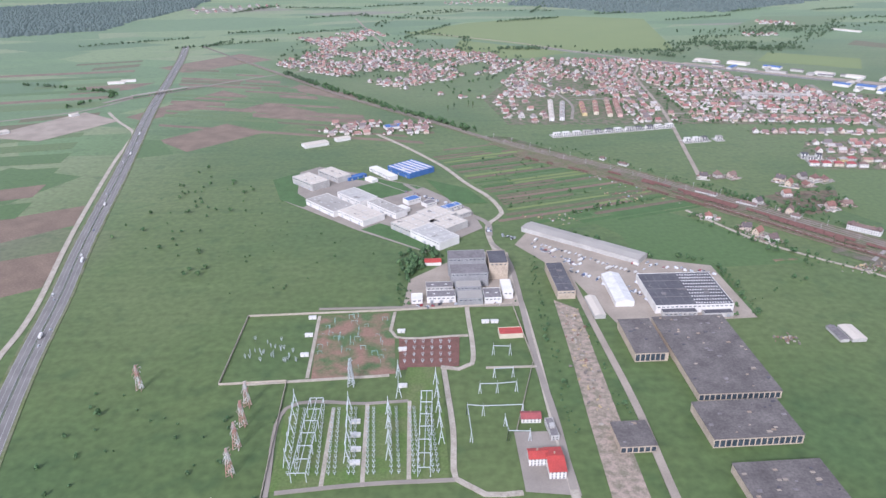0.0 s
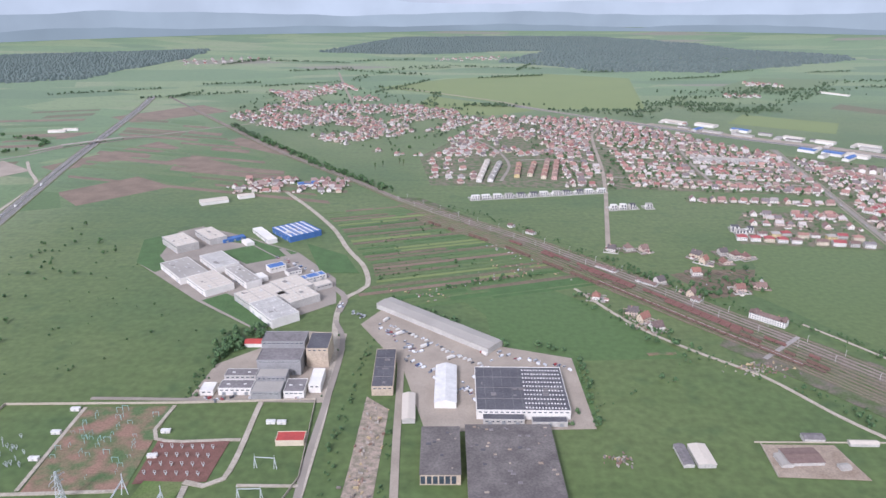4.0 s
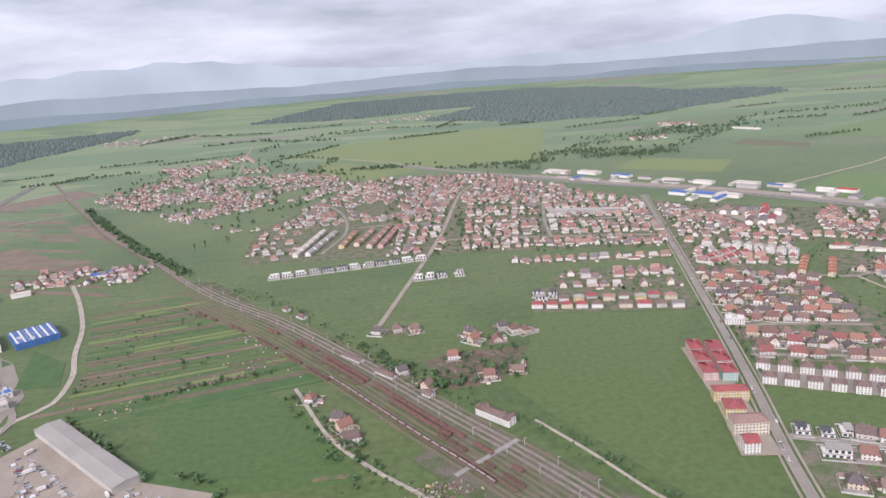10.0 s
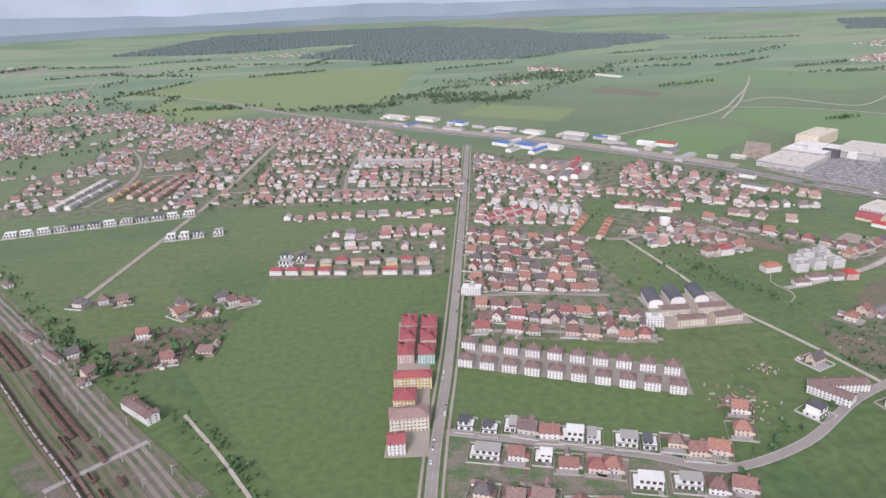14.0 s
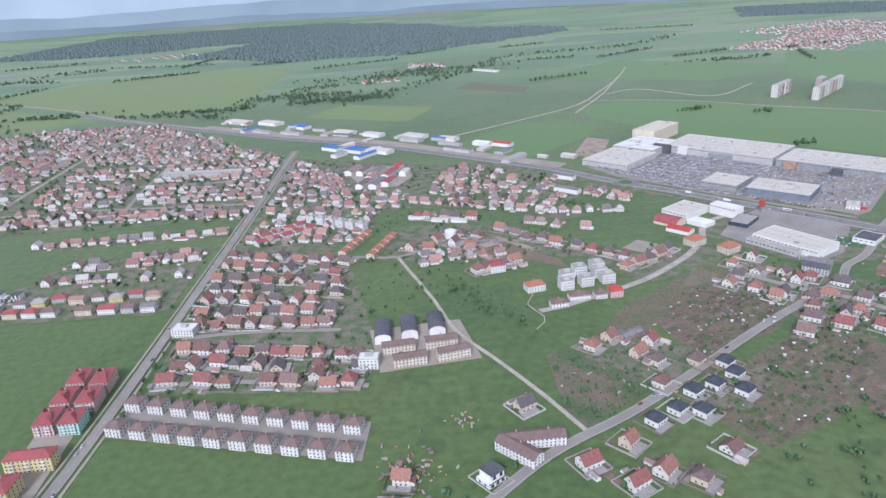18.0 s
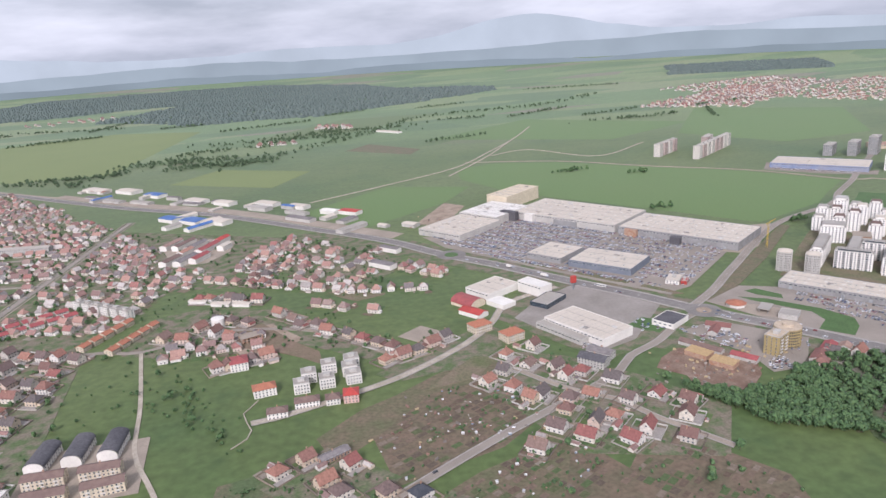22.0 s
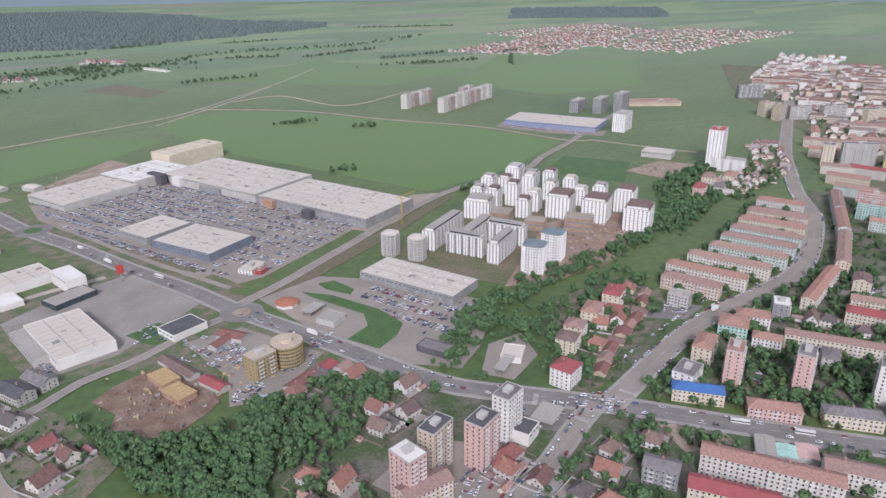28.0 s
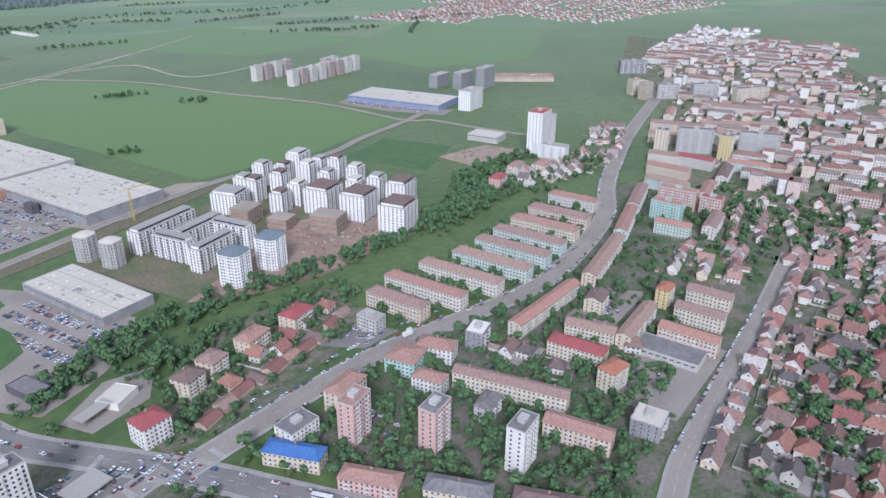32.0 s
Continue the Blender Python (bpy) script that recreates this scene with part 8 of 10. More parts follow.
for w, r, an, ch, wins, por in HOUSES:
    wg = Geo(); wg.v, wg.f = wins.v, [q for q, k in zip(wins.f, wins.m) if k == 1]
    house_bases.append(arrays(w, r, ch, wg))
OLD = []
OLD += district((560, 1500), (930, 1470), (960, 1790), (580, 1890), 13, 20, -6, 0.1, 3)
OLD += district((930, 1330), (1075, 1290), (1120, 1420), (950, 1480), 5, 7, -30, 0.1, 3)
OLD += district((950, 1490), (1085, 1442), (1065, 1640), (985, 1780), 9, 7, -35, 0.1, 3)
OLD += district((1085, 1442), (1150, 1420), (1160, 1500), (1092, 1530), 4, 3, -35, 0.1, 3)
OLD += district((1190, 1480), (1235, 1450), (1262, 1590), (1240, 1605), 6, 2, -30, 0.2, 3)
OLD += district((430, 1500), (530, 1510), (560, 1880), (430, 1800), 14, 5, 0, 0.15, 3)
OLD += district((160, 1515), (270, 1500), (300, 1720), (120, 1760), 6, 5, 20, 0.2, 4)
OLD += district((100, 1760), (440, 1790), (560, 1900), (300, 2330), 18, 16, 30, 0.2, 4)
OLD += district((560, 1900), (975, 1800), (640, 2290), (330, 2330), 17, 17, -40, 0.12, 4)
OLD += district((-540, 2310), (60, 1760), (120, 2000), (-420, 2650), 12, 34, -40, 0.25, 4)
OLD += district((-420, 2650), (120, 2000), (300, 2330), (-60, 2660), 16, 22, -45, 0.3, 4)
OLD += district((-420, 2660), (-80, 2660), (-300, 3150), (-560, 2900), 18, 14, 10, 0.2, 4)
OLD += district((640, 1400), (900, 1380), (905, 1400), (640, 1425), 1, 14, -5, 0.15, 3)
OLD += district((720, 1290), (880, 1290), (885, 1330), (725, 1330), 2, 9, -5, 0.2, 3)
OLD += district((700, 1255), (872, 1235), (876, 1260), (704, 1280), 1, 9, -6, 0.2, 3)
OLD += district((730, 1495), (915, 1455), (918, 1475), (730, 1512), 1, 11, -8, 0.1, 3)
OLD += district((1240, 1520), (1365, 1430), (1420, 1480), (1270, 1640), 6, 6, -45, 0.15, 3)
OLD += district((1250, 1400), (1340, 1330), (1400, 1400), (1260, 1510), 5, 5, -40, 0.2, 3)
OLD += district((-260, 1440), (-20, 1445), (-20, 1545), (-240, 1545), 5, 13, 5, 0.25, 4)
TOWN_STREETS = [[(500, 1480), (525, 1660), (545, 1875), (566, 2050), (600, 2150)], [(296, 1551), (320, 1695), (292, 1863), (230, 2010)], [(731, 1560), (735, 1694), (752, 1849)], [(545, 1875), (660, 1850), (752, 1849), (940, 1810)],
                [(512, 1585), (640, 1580), (731, 1560), (935, 1520)], [(340, 1740), (440, 1745), (528, 1705)], [(730, 1694), (850, 1676), (955, 1665)]]
near_street = [q for line in TOWN_STREETS for q in smooth(line, 6.0)]
OLD = [q for q in OLD if min((q[0] - a) ** 2 + (q[1] - b3) ** 2 for a, b3 in near_street) > 100]
OLD = [q for q in OLD if not (590 < q[0] < 715 and 1690 + (q[0] - 590) * 0.2 < q[1] < 1755 and q[3] > 1) and not (240 < q[0] < 430 and 1515 < q[1] < 1760)]
OLD += district((1150, 1440), (1330, 1325), (1350, 1350), (1165, 1466), 1, 10, -32, 0.1, 3)
OLD += district((1330, 1325), (1440, 1300), (1446, 1322), (1345, 1350), 1, 6, -12, 0.1, 3)
OLD += district((1290, 1300), (1390, 1230), (1402, 1248), (1300, 1320), 1, 6, -35, 0.15, 3)
OLD += district((1410, 1400), (1460, 1340), (1485, 1370), (1440, 1430), 2, 4, -50, 0.1, 3)
OLD += district((1130, 1190), (1250, 1195), (1250, 1240), (1150, 1235), 2, 6, 5, 0.2, 3, blocked=((1194, 1279, 30),))
OLD += district((2400, 930), (2560, 1030), (2640, 940), (2470, 820), 6, 9, 32, 0.1, 3)
OLD += district((2198, 803), (2473, 995), (2481, 983), (2206, 791), 1, 21, 34, 0.05, 1.5)
OLD += district((2400, 1010), (2530, 1160), (2700, 1000), (2560, 900), 8, 8, 40, 0.15, 4, blocked=((2470, 1180, 28), (2440, 1120, 30), (2400, 1080, 30)))
OLD += district((2560, 1200), (2930, 1800), (3260, 1600), (2760, 1000), 22, 18, 40, 0.45, 9)
OLD += district((2930, 1850), (3330, 2260), (3620, 1900), (3240, 1640), 14, 14, 40, 0.5, 9)
OLD += district((2330, 1010), (2390, 1062), (2440, 1010), (2385, 965), 3, 5, 40, 0.15, 3)
OLD += district((2270, 700), (2480, 820), (2500, 740), (2330, 640), 5, 9, 32, 0.1, 3)
OLD += district((1700, 650), (1860, 780), (1900, 740), (1760, 640), 4, 9, 38, 0.15, 4)
OLD += district((1910, 690), (2040, 760), (2200, 660), (2100, 600), 6, 8, -35, 0.12, 4)
OLD += district((2290, 1290), (2450, 1340), (2480, 1300), (2330, 1240), 3, 9, 35, 0.25, 4)
OLD += district((2440, 1330), (2560, 1470), (2600, 1440), (2480, 1290), 3, 9, 45, 0.2, 4)
OLD = [q for q in OLD if not (q[1] > 1750 and q[0] < 420) or noise.noise(Vector((q[0] * 0.0055, q[1] * 0.0055, 3.0))) < 0.1]
joined("old_town_houses", house_bases, [(v, x, y, 0.0, radians(a), 1.0) for x, y, a, v in OLD], [MANY_WALL, MANY_ROOF, BRICKWORK, GLASS], "dense quarter of small red-roofed houses", "houses")
# what lies round each house: lawns, beds and paths, a shed or garage at the back
PLOT = choice("garden_plots", [(0.085, 0.135, 0.048), (0.11, 0.155, 0.055), (0.07, 0.115, 0.045), (0.19, 0.145, 0.105), (0.25, 0.215, 0.17), (0.13, 0.14, 0.07), (0.16, 0.12, 0.085), (0.10, 0.15, 0.052)], 0.95, island=True, scale=0.25, sheen=GRASS_SHEEN)
PR = random.Random(61)
plots, sheds, garden_bushes = Geo(), [], []
for i, (x, y, a, v) in enumerate(NEAR + OLD):
    c, d = math.cos(radians(a)), math.sin(radians(a))
    z = 0.31 + (i % 60) * 0.0007
    side = PR.choice([-1, 1])
    cut1, cut2, depth = PR.uniform(-6, 0), PR.uniform(1, 7), PR.uniform(13, 19)
    for u0, u1, v0, v1 in ((-10.6, cut1, 5.8, depth), (cut1 + 0.5, cut2, 5.8, depth), (cut2 + 0.5, 10.6, 5.8, depth), (-10.6, PR.uniform(-4, 4), -12, -5.8), (5, 10.6, -12, 5.2)):
        if PR.random() < 0.88:
            plots.face(*[(x + p * c - side * q * d, y + p * d + side * q * c, z) for p, q in ((u0, v0), (u1, v0), (u1, v1), (u0, v1))][::side])
    if PR.random() < 0.75:
        p, q = PR.uniform(-8, 8), side * PR.uniform(9.5, depth - 1)
        sheds.append((PR.randrange(3), x + p * c - q * d, y + p * d + q * c, 0.0, radians(a) + PR.choice([0, 1.57]), PR.uniform(0.8, 1.3)))
    for k in range(PR.choice([0, 1, 1, 2, 3])):
        p, q = PR.choice([-9, 9]) + PR.uniform(-1, 1), PR.uniform(-10, 12)
        garden_bushes.append((PR.choice([0, 1, 4, 5, 6, 4, 5]), x + p * c - q * d, y + p * d + q * c, 0.0, PR.uniform(0, 6.28), PR.uniform(0.25, 0.6)))
tagged(new("garden_plots", plots.mesh("garden_plots", PLOT)), "lawns, beds and paths of house gardens", "gardens", kind="stuff")
shed_bases = []
for L, D, H, rise in ((6.0, 4.0, 2.5, 1.2), (4.2, 3.0, 2.2, 0.5), (8.5, 4.4, 2.7, 1.5)):
    shed_bases.append(arrays(walls(L, D, H, rise), gable_roof(L, D, H, rise, 0.3, 0.15)))
joined("garden_outbuildings", shed_bases, clear(sheds), [MANY_WALL, MANY_ROOF], "garages and sheds in house gardens", "outbuildings")
# settlements on the far side of the valley
FAR_HOUSES = []
for quad in (((2560, 2950), (3300, 3450), (3500, 3200), (2850, 2700), 13, 40), ((3124, 2993), (3750, 3350), (3734, 3861), (2950, 3560), 12, 26), ((3100, 2900), (3900, 3400), (4200, 3000), (3250, 2550), 14, 30), ((-1300, 3900), (-900, 4200), (-1000, 4500), (-1500, 4300), 4, 10), ((100, 4100), (500, 4300), (450, 4500), (0, 4300), 3, 10), ((1370, 3110), (1500, 3060), (1520, 3150), (1390, 3220), 3, 9), ((1180, 2760), (1300, 2760), (1300, 2840), (1180, 2840), 2, 6)):
    for x, y, a, v in district(*quad, 30, 0.25, 8):
        fx, fy, fz = far(x, y)
        FAR_HOUSES.append((v, fx, fy, fz - 0.3, radians(a), 1.1))
joined("far_village_houses", house_bases, FAR_HOUSES, [MANY_WALL, MANY_ROOF, BRICKWORK, GLASS], "far village of pale houses with red roofs", "houses")
# the dense town beyond the curving street
CITY = []
base_blocks = []
for i, (L, D, H) in enumerate(((32, 12, 12), (42, 12, 13), (17, 14, 19), (24, 12, 12))):
    b1 = walls(L, D, H)
    t1 = gable_roof(L, D, H, 2.6, 0.5, 0.25, 5.0) if i != 2 else parapet(L, D, H)
    if i == 2:
        t1.box(-L / 2 + .4, L / 2 - .4, -D / 2 + .4, D / 2 - .4, H - .1, H + .15)
    f1 = Geo()
    st = max(3, round(H / 2.9))
    for s in range(st):
        for side in (-1, 1):
            n = round(L / 3.2)
            for j in range(n):
                c = -L / 2 + (j + 0.5) * L / n
                y0, y1 = sorted((side * D / 2, side * (D / 2 + 0.08)))
                yy = side * (D / 2 + 0.08); f1.face((c - 0.75, yy, 0.9 + s * H / st), (c + 0.75, yy, 0.9 + s * H / st), (c + 0.75, yy, 2.3 + s * H / st), (c - 0.75, yy, 2.3 + s * H / st))
    base_blocks.append(arrays(b1, t1, f1))
far_city = district((2560, 1140), (2790, 1480), (3080, 1300), (2700, 980), 11, 12, 40, 0.3, 9) + district((2740, 1480), (2960, 1840), (3260, 1600), (2940, 1330), 10, 12, 40, 0.3, 9) + district((2930, 1880), (3330, 2260), (3620, 1900), (3240, 1640), 12, 14, 40, 0.3, 10) + district((3080, 1300), (3260, 1600), (3700, 1500), (3500, 1150), 8, 9, 40, 0.3, 14)
for v, x, y in clear([(v, x, y) for x, y, a, v in far_city]):
    fx, fy, fz = far(x, y)
    CITY.append((v % 4, fx, fy, fz, radians(40 + 90 * (v % 2)), 1.0))
CITY_ROOF = choice("town_block_roofs", [(0.24, 0.14, 0.11), (0.27, 0.155, 0.12), (0.24, 0.19, 0.165), (0.20, 0.14, 0.12), (0.30, 0.25, 0.22), (0.25, 0.13, 0.10)], 0.85, island=True)
joined("town_apartment_blocks", base_blocks, CITY, [MANY_WALL, CITY_ROOF, GLASS], "dense town of pale apartment blocks with tiled roofs", "apartment blocks")
WHITE_ROWS = [(v, *far(x, y), radians(a), 1.25) for x, y, a, v in district((3053, 2026), (3503, 2387), (3620, 2230), (3242, 1980), 7, 20, 38, 0.15, 6)]
joined("white_terrace_rows", house_bases, WHITE_ROWS, [WALL_WHITE, choice("pale_far_roofs", [(0.60, 0.58, 0.55), (0.45, 0.40, 0.37), (0.66, 0.65, 0.63), (0.40, 0.27, 0.22)], 0.8, island=True), BRICKWORK, GLASS], "rows of new white houses on the plain", "houses")
# garden sheds and huts of the allotments
sd = Geo(); sd.box(-1.6, 1.6, -1.2, 1.2, 0, 2.0)
sr = Geo(); sr.box(-1.8, 1.8, -1.4, 1.4, 2.0, 2.25, 0.1)
sdm = sd.mesh("garden_shed", choice("shed_boards", [(0.52, 0.50, 0.46), (0.26, 0.19, 0.13), (0.38, 0.36, 0.32), (0.20, 0.27, 0.34)], 0.85))
srm = sr.mesh("roof", choice("shed_roofs", [(0.70, 0.70, 0.69), (0.42, 0.42, 0.42), (0.30, 0.17, 0.13), (0.62, 0.62, 0.60)], 0.8))
SH = random.Random(15)
for poly, n in (([(1336, 990), (1392, 1047), (1462, 1062), (1475, 985), (1430, 950), (1345, 925)], 44), ([(1300, 865), (1405, 925), (1478, 950), (1500, 900), (1420, 830), (1330, 800)], 34), ([(122, 926), (300, 1052), (308, 1042), (130, 916)], 20), ([(262, 1165), (330, 1085), (318, 1075), (250, 1152)], 14), ([(500, 990), (566, 1060), (640, 1062), (612, 975)], 8)):
    for i in range(n):
        while True:
            x, y = SH.uniform(min(q[0] for q in poly), max(q[0] for q in poly)), SH.uniform(min(q[1] for q in poly), max(q[1] for q in poly))
            if inside(x, y, poly):
                break
        b = new("garden_shed", sdm)
        b.matrix_basis = pose(x, y, 0.2, 0, 0, SH.uniform(0, 180)) @ Matrix.Scale(SH.uniform(0.3, 0.75), 4)
        tagged(b, "small board shed on an allotment", "shed", "allotment sheds")
        part("roof", srm, b)
# beds and paths of the allotments
beds, AB = Geo(), random.Random(83)
for poly, ang in (([(1336, 990), (1392, 1047), (1462, 1062), (1475, 985), (1430, 950), (1345, 925)], 28), ([(1300, 865), (1405, 925), (1478, 950), (1500, 900), (1420, 830), (1330, 800)], 30), ([(1484, 948), (1530, 925), (1575, 905), (1605, 860), (1590, 780), (1510, 745), (1430, 770), (1424, 826), (1506, 898)], 35), ([(520, 1045), (566, 1060), (640, 1062), (612, 975), (545, 965)], -45)):
    c, d = math.cos(radians(ang)), math.sin(radians(ang))
    mx, my = sum(q[0] for q in poly) / len(poly), sum(q[1] for q in poly) / len(poly)
    for i in range(-14, 15):
        for j in range(-20, 21):
            u, v, w, h = i * 9.5 + AB.uniform(-1, 1), j * 6.2, AB.uniform(6, 9), AB.uniform(3.0, 5.6)
            q = [(mx + a * c - b7 * d, my + a * d + b7 * c) for a, b7 in ((u, v), (u + w, v), (u + w, v + h), (u, v + h))]
            if all(inside(*k, poly) for k in q) and AB.random() < 0.7:
                beds.face(*[(*k, 0.352 + AB.uniform(0, 0.006)) for k in q])
tagged(new("allotment_beds", beds.mesh("allotment_beds", choice("allotment_soil", [(0.13, 0.095, 0.068), (0.17, 0.125, 0.09), (0.10, 0.115, 0.055), (0.145, 0.115, 0.08), (0.085, 0.12, 0.05), (0.20, 0.16, 0.12), (0.115, 0.09, 0.066)], 0.95, island=True, scale=0.4))), "small dug and planted beds of allotments", "gardens", kind="stuff")
joined("rubble", [arrays(q) for q in rub], SITES, [choice("rubble_bits", [(0.36, 0.32, 0.27), (0.24, 0.15, 0.115), (0.42, 0.33, 0.19), (0.20, 0.175, 0.15)], 0.9, island=True)], "heaps of boards, bricks and rubble on building sites", "rubble")


# ---- industrial estate ----
for x, y, L, D, a, h, wall, roof, lab, lt in (
    (-219, 1131, 60, 34, -47, 12, WALL_PALE, PALE_ROOF, "pale windowless hall with a flat roof", 3), (-184, 1168, 60, 28, -48, 10, WALL_PALE, PALE_ROOF, "pale windowless hall with a flat roof", 0),
    (-171, 1022, 76, 40, -48, 9, WALL_WHITE, GREY_ROOF, "white hall with a ribbed grey roof", 2), (-119, 978, 62, 40, -47, 9, WALL_WHITE, PALE_ROOF, "white hall with a pale ribbed roof", 2),
    (-133, 1056, 62, 34, -49, 9, WALL_WHITE, WALL_PALE, "white hall with solar panels on its roof", 0), (-82, 1003, 72, 22, -49, 9, WALL_WHITE, GREY_ROOF, "white hall with a ridge of roof lights", 2),
    (-58, 1003, 20, 14, -49, 6, WALL_WHITE, WALL_WHITE, "small white hall with flat roof", 0), (-38, 935, 44, 52, -47, 10, WALL_PALE, PALE_ROOF, "large pale factory hall with roof domes", 4),
    (-9, 890, 62, 36, -49, 11, WALL_WHITE, WALL_PALE, "white factory hall with a light roof", 3), (10, 935, 40, 42, -48, 10, WALL_PALE, PALE_ROOF, "pale factory hall with a saw of skylights", 5),
    (-7, 972, 46, 40, -47, 9, WALL_PALE, PALE_ROOF, "pale factory hall with skylights", 5), (-100, 1178, 70, 15, -54, 7, WALL_WHITE, WALL_WHITE, "white annex of a blue hall", 0),
    (-146, 1162, 36, 12, 38, 5, BLUE_SHEET, BLUE_SHEET, "low blue sheet-metal shed", 0), (-118, 1146, 22, 12, -50, 5, WALL_WHITE, WALL_WHITE, "low white shed with flat roof", 0),
    (-45, 1038, 24, 16, 38, 8, WALL_WHITE, BLUE_SHEET, "white office with a blue roof", 0), (-18, 1026, 20, 14, 38, 6, WALL_WHITE, OLD_ROOF, "small white office with dark roof", 0),
    (14, 1004, 36, 14, 38, 7, WALL_WHITE, BLUE_SHEET, "office wing with a blue and white striped roof", 3), (32, 978, 24, 16, 38, 7, WALL_PALE, PALE_ROOF, "pale two-storey office with flat roof", 0),
    (69, 786, 23, 37, 2, 22, WALL_TAN, CHARCOAL, "tall tan hall with a dark flat roof", 0), (31, 790, 46, 24, 2, 24, WALL_GREY, OLD_ROOF, "tall grey factory hall with a dark felt roof", 0),
    (33, 762, 45, 26, 2, 18, WALL_GREY, OLD_ROOF, "stepped grey factory hall with window bands", 0), (-3, 741, 32, 14, 2, 8, WALL_PALE, OLD_ROOF, "low hall with domed roof lights", 1),
    (-1, 718, 33, 16, 2, 8, WALL_WHITE, OLD_ROOF, "low white hall with domed roof lights", 1), (31, 734, 30, 16, 2, 12, WALL_GREY, GREY_ROOF, "grey middle wing of a factory", 0),
    (32, 711, 29, 20, 2, 10, WALL_GREY, GREY_ROOF, "grey front wing of a factory", 0), (58, 718, 20, 24, 2, 8, WALL_WHITE, OLD_ROOF, "white wing with domed roof lights", 1),
    (76, 733, 12, 32, 2, 9, WALL_WHITE, WALL_WHITE, "white side wing of a factory", 0), (-29, 716, 13, 15, 2, 6, WALL_WHITE, WALL_WHITE, "white gatehouse at the factory entrance", 0),
    (279, 717, 87, 79, 1, 10, WALL_WHITE, CHARCOAL, "white warehouse under a broad charcoal roof", 0), (261, 673, 38, 10, 0, 6, WALL_PALE, CHARCOAL, "low office front of a warehouse", 0),
    (303, 671, 32, 9, 2, 5, WALL_PALE, CHARCOAL, "low office front of a warehouse", 0), (142, 753, 21, 77, 3, 10, WALL_TAN, CHARCOAL, "narrow derelict hall with a dark felt roof", 0),
    (72, 638, 25, 14, 3, 5, WALL_CREAM, RED_SHEET, "substation shed under a red sheet roof", 0),
):
    hall(x, y, L, D, a, h, wall, roof, lab, 0, lt, doors=3 if L > 30 else 0)
hall(-52, 1196, 62, 56, -49, 9, BLUE_SHEET, BLUE_SHEET, "bright blue hall with white roof strips", 0, 6, doors=3)
blue_hall = [o for o in bpy.data.objects if o.get("label") == "bright blue hall with white roof strips"][0]
for i in range(6):
    g = Geo(); c = -24 + i * 9.5
    g.box(-30, 30, c - 1.4, c + 1.4, 9.15, 9.75, 0.5)
    part("roof_strip", g.mesh("roof_strip", WHITE), blue_hall, "white translucent roof strip")
hall(190, 868, 26, 178, 50, 7, WALL_PALE, GREY_ROOF, "very long low hall with a light grey sheet roof", 1.5, 0, False)
hall(206, 729, 21, 71, 1, 7, WALL_WHITE, WHITE, "white tent-like storage hall", 3.0, 0, False)
hall(172, 690, 12, 44, 4, 5, WALL_PALE, PALE_ROOF, "weathered small shed with sheet roof", 1.6, 0, False)
hall(-11, 815, 21, 12, 2, 5, WALL_WHITE, RED_SHEET, "small white house under a red roof", 2.0, 0, False)
for i in range(10):
    for j in range(13):
        ob = new("roof_light", cached("small_light", lambda: (lambda q: (q.box(-0.8, 0.8, -0.9, 0.9, 0, 0.6, 0.2), q)[1])(Geo()).mesh("roof_light", WHITE)))
        ob.matrix_basis = pose(282.8 + j * 3.0, 682 + i * 7.6, 10.15)
        tagged(ob, "small white dome light on a warehouse roof", "roof light", "dome lights on the warehouse")
# derelict halls
for x, y, L, D, a, h in ((205, 616, 33, 66, 2, 10), (266, 588, 76, 138, 2, 8), (258, 482, 76, 50, 3, 9), (158, 467, 30, 32, 3, 7), (262, 400, 70, 60, 3, 8)):
    ob = root("derelict_hall", x, y, a, "derelict factory hall with a stained felt roof", "derelict hall")
    g = Geo(); g.box(-L / 2, L / 2, -D / 2 + 0.5, D / 2, 0, h); part("wall", g.mesh("wall", WALL_TAN), ob)
    g = Geo(); g.box(-L / 2 - 0.4, L / 2 + 0.4, -D / 2, D / 2 + 0.4, h, h + 0.5)
    r = part("roof", g.mesh("roof", surface("ruined_felt", (0.105, 0.092, 0.085), (0.175, 0.155, 0.14), 0.06, 0.92, fine=0.5, spread=0.1, detail=8.0)), ob)
    rng = random.Random(int(x))
    for i in range(int(L * D / 260)):
        g = Geo(); px, py, s = rng.uniform(-L / 2 + 3, L / 2 - 3), rng.uniform(-D / 2 + 3, D / 2 - 3), rng.uniform(0.6, 2.2)
        g.box(px - s, px + s, py - s * 0.6, py + s * 0.6, h + 0.5, h + rng.uniform(0.7, 1.5), 0.1)
        part("roof_debris", g.mesh("roof_debris", rng.choice([OLD_ROOF, CONCRETE, CHARCOAL, DIRT])), r)
    for i in range(int(L / 5)):
        g = Geo(); c = -L / 2 + 2.5 + i * 5
        g.box(c - 1.9, c + 1.9, -D / 2 + 0.3, -D / 2 + 0.52, 1.2, h - 1.4); part("opening", g.mesh("opening", GLASS), ob)

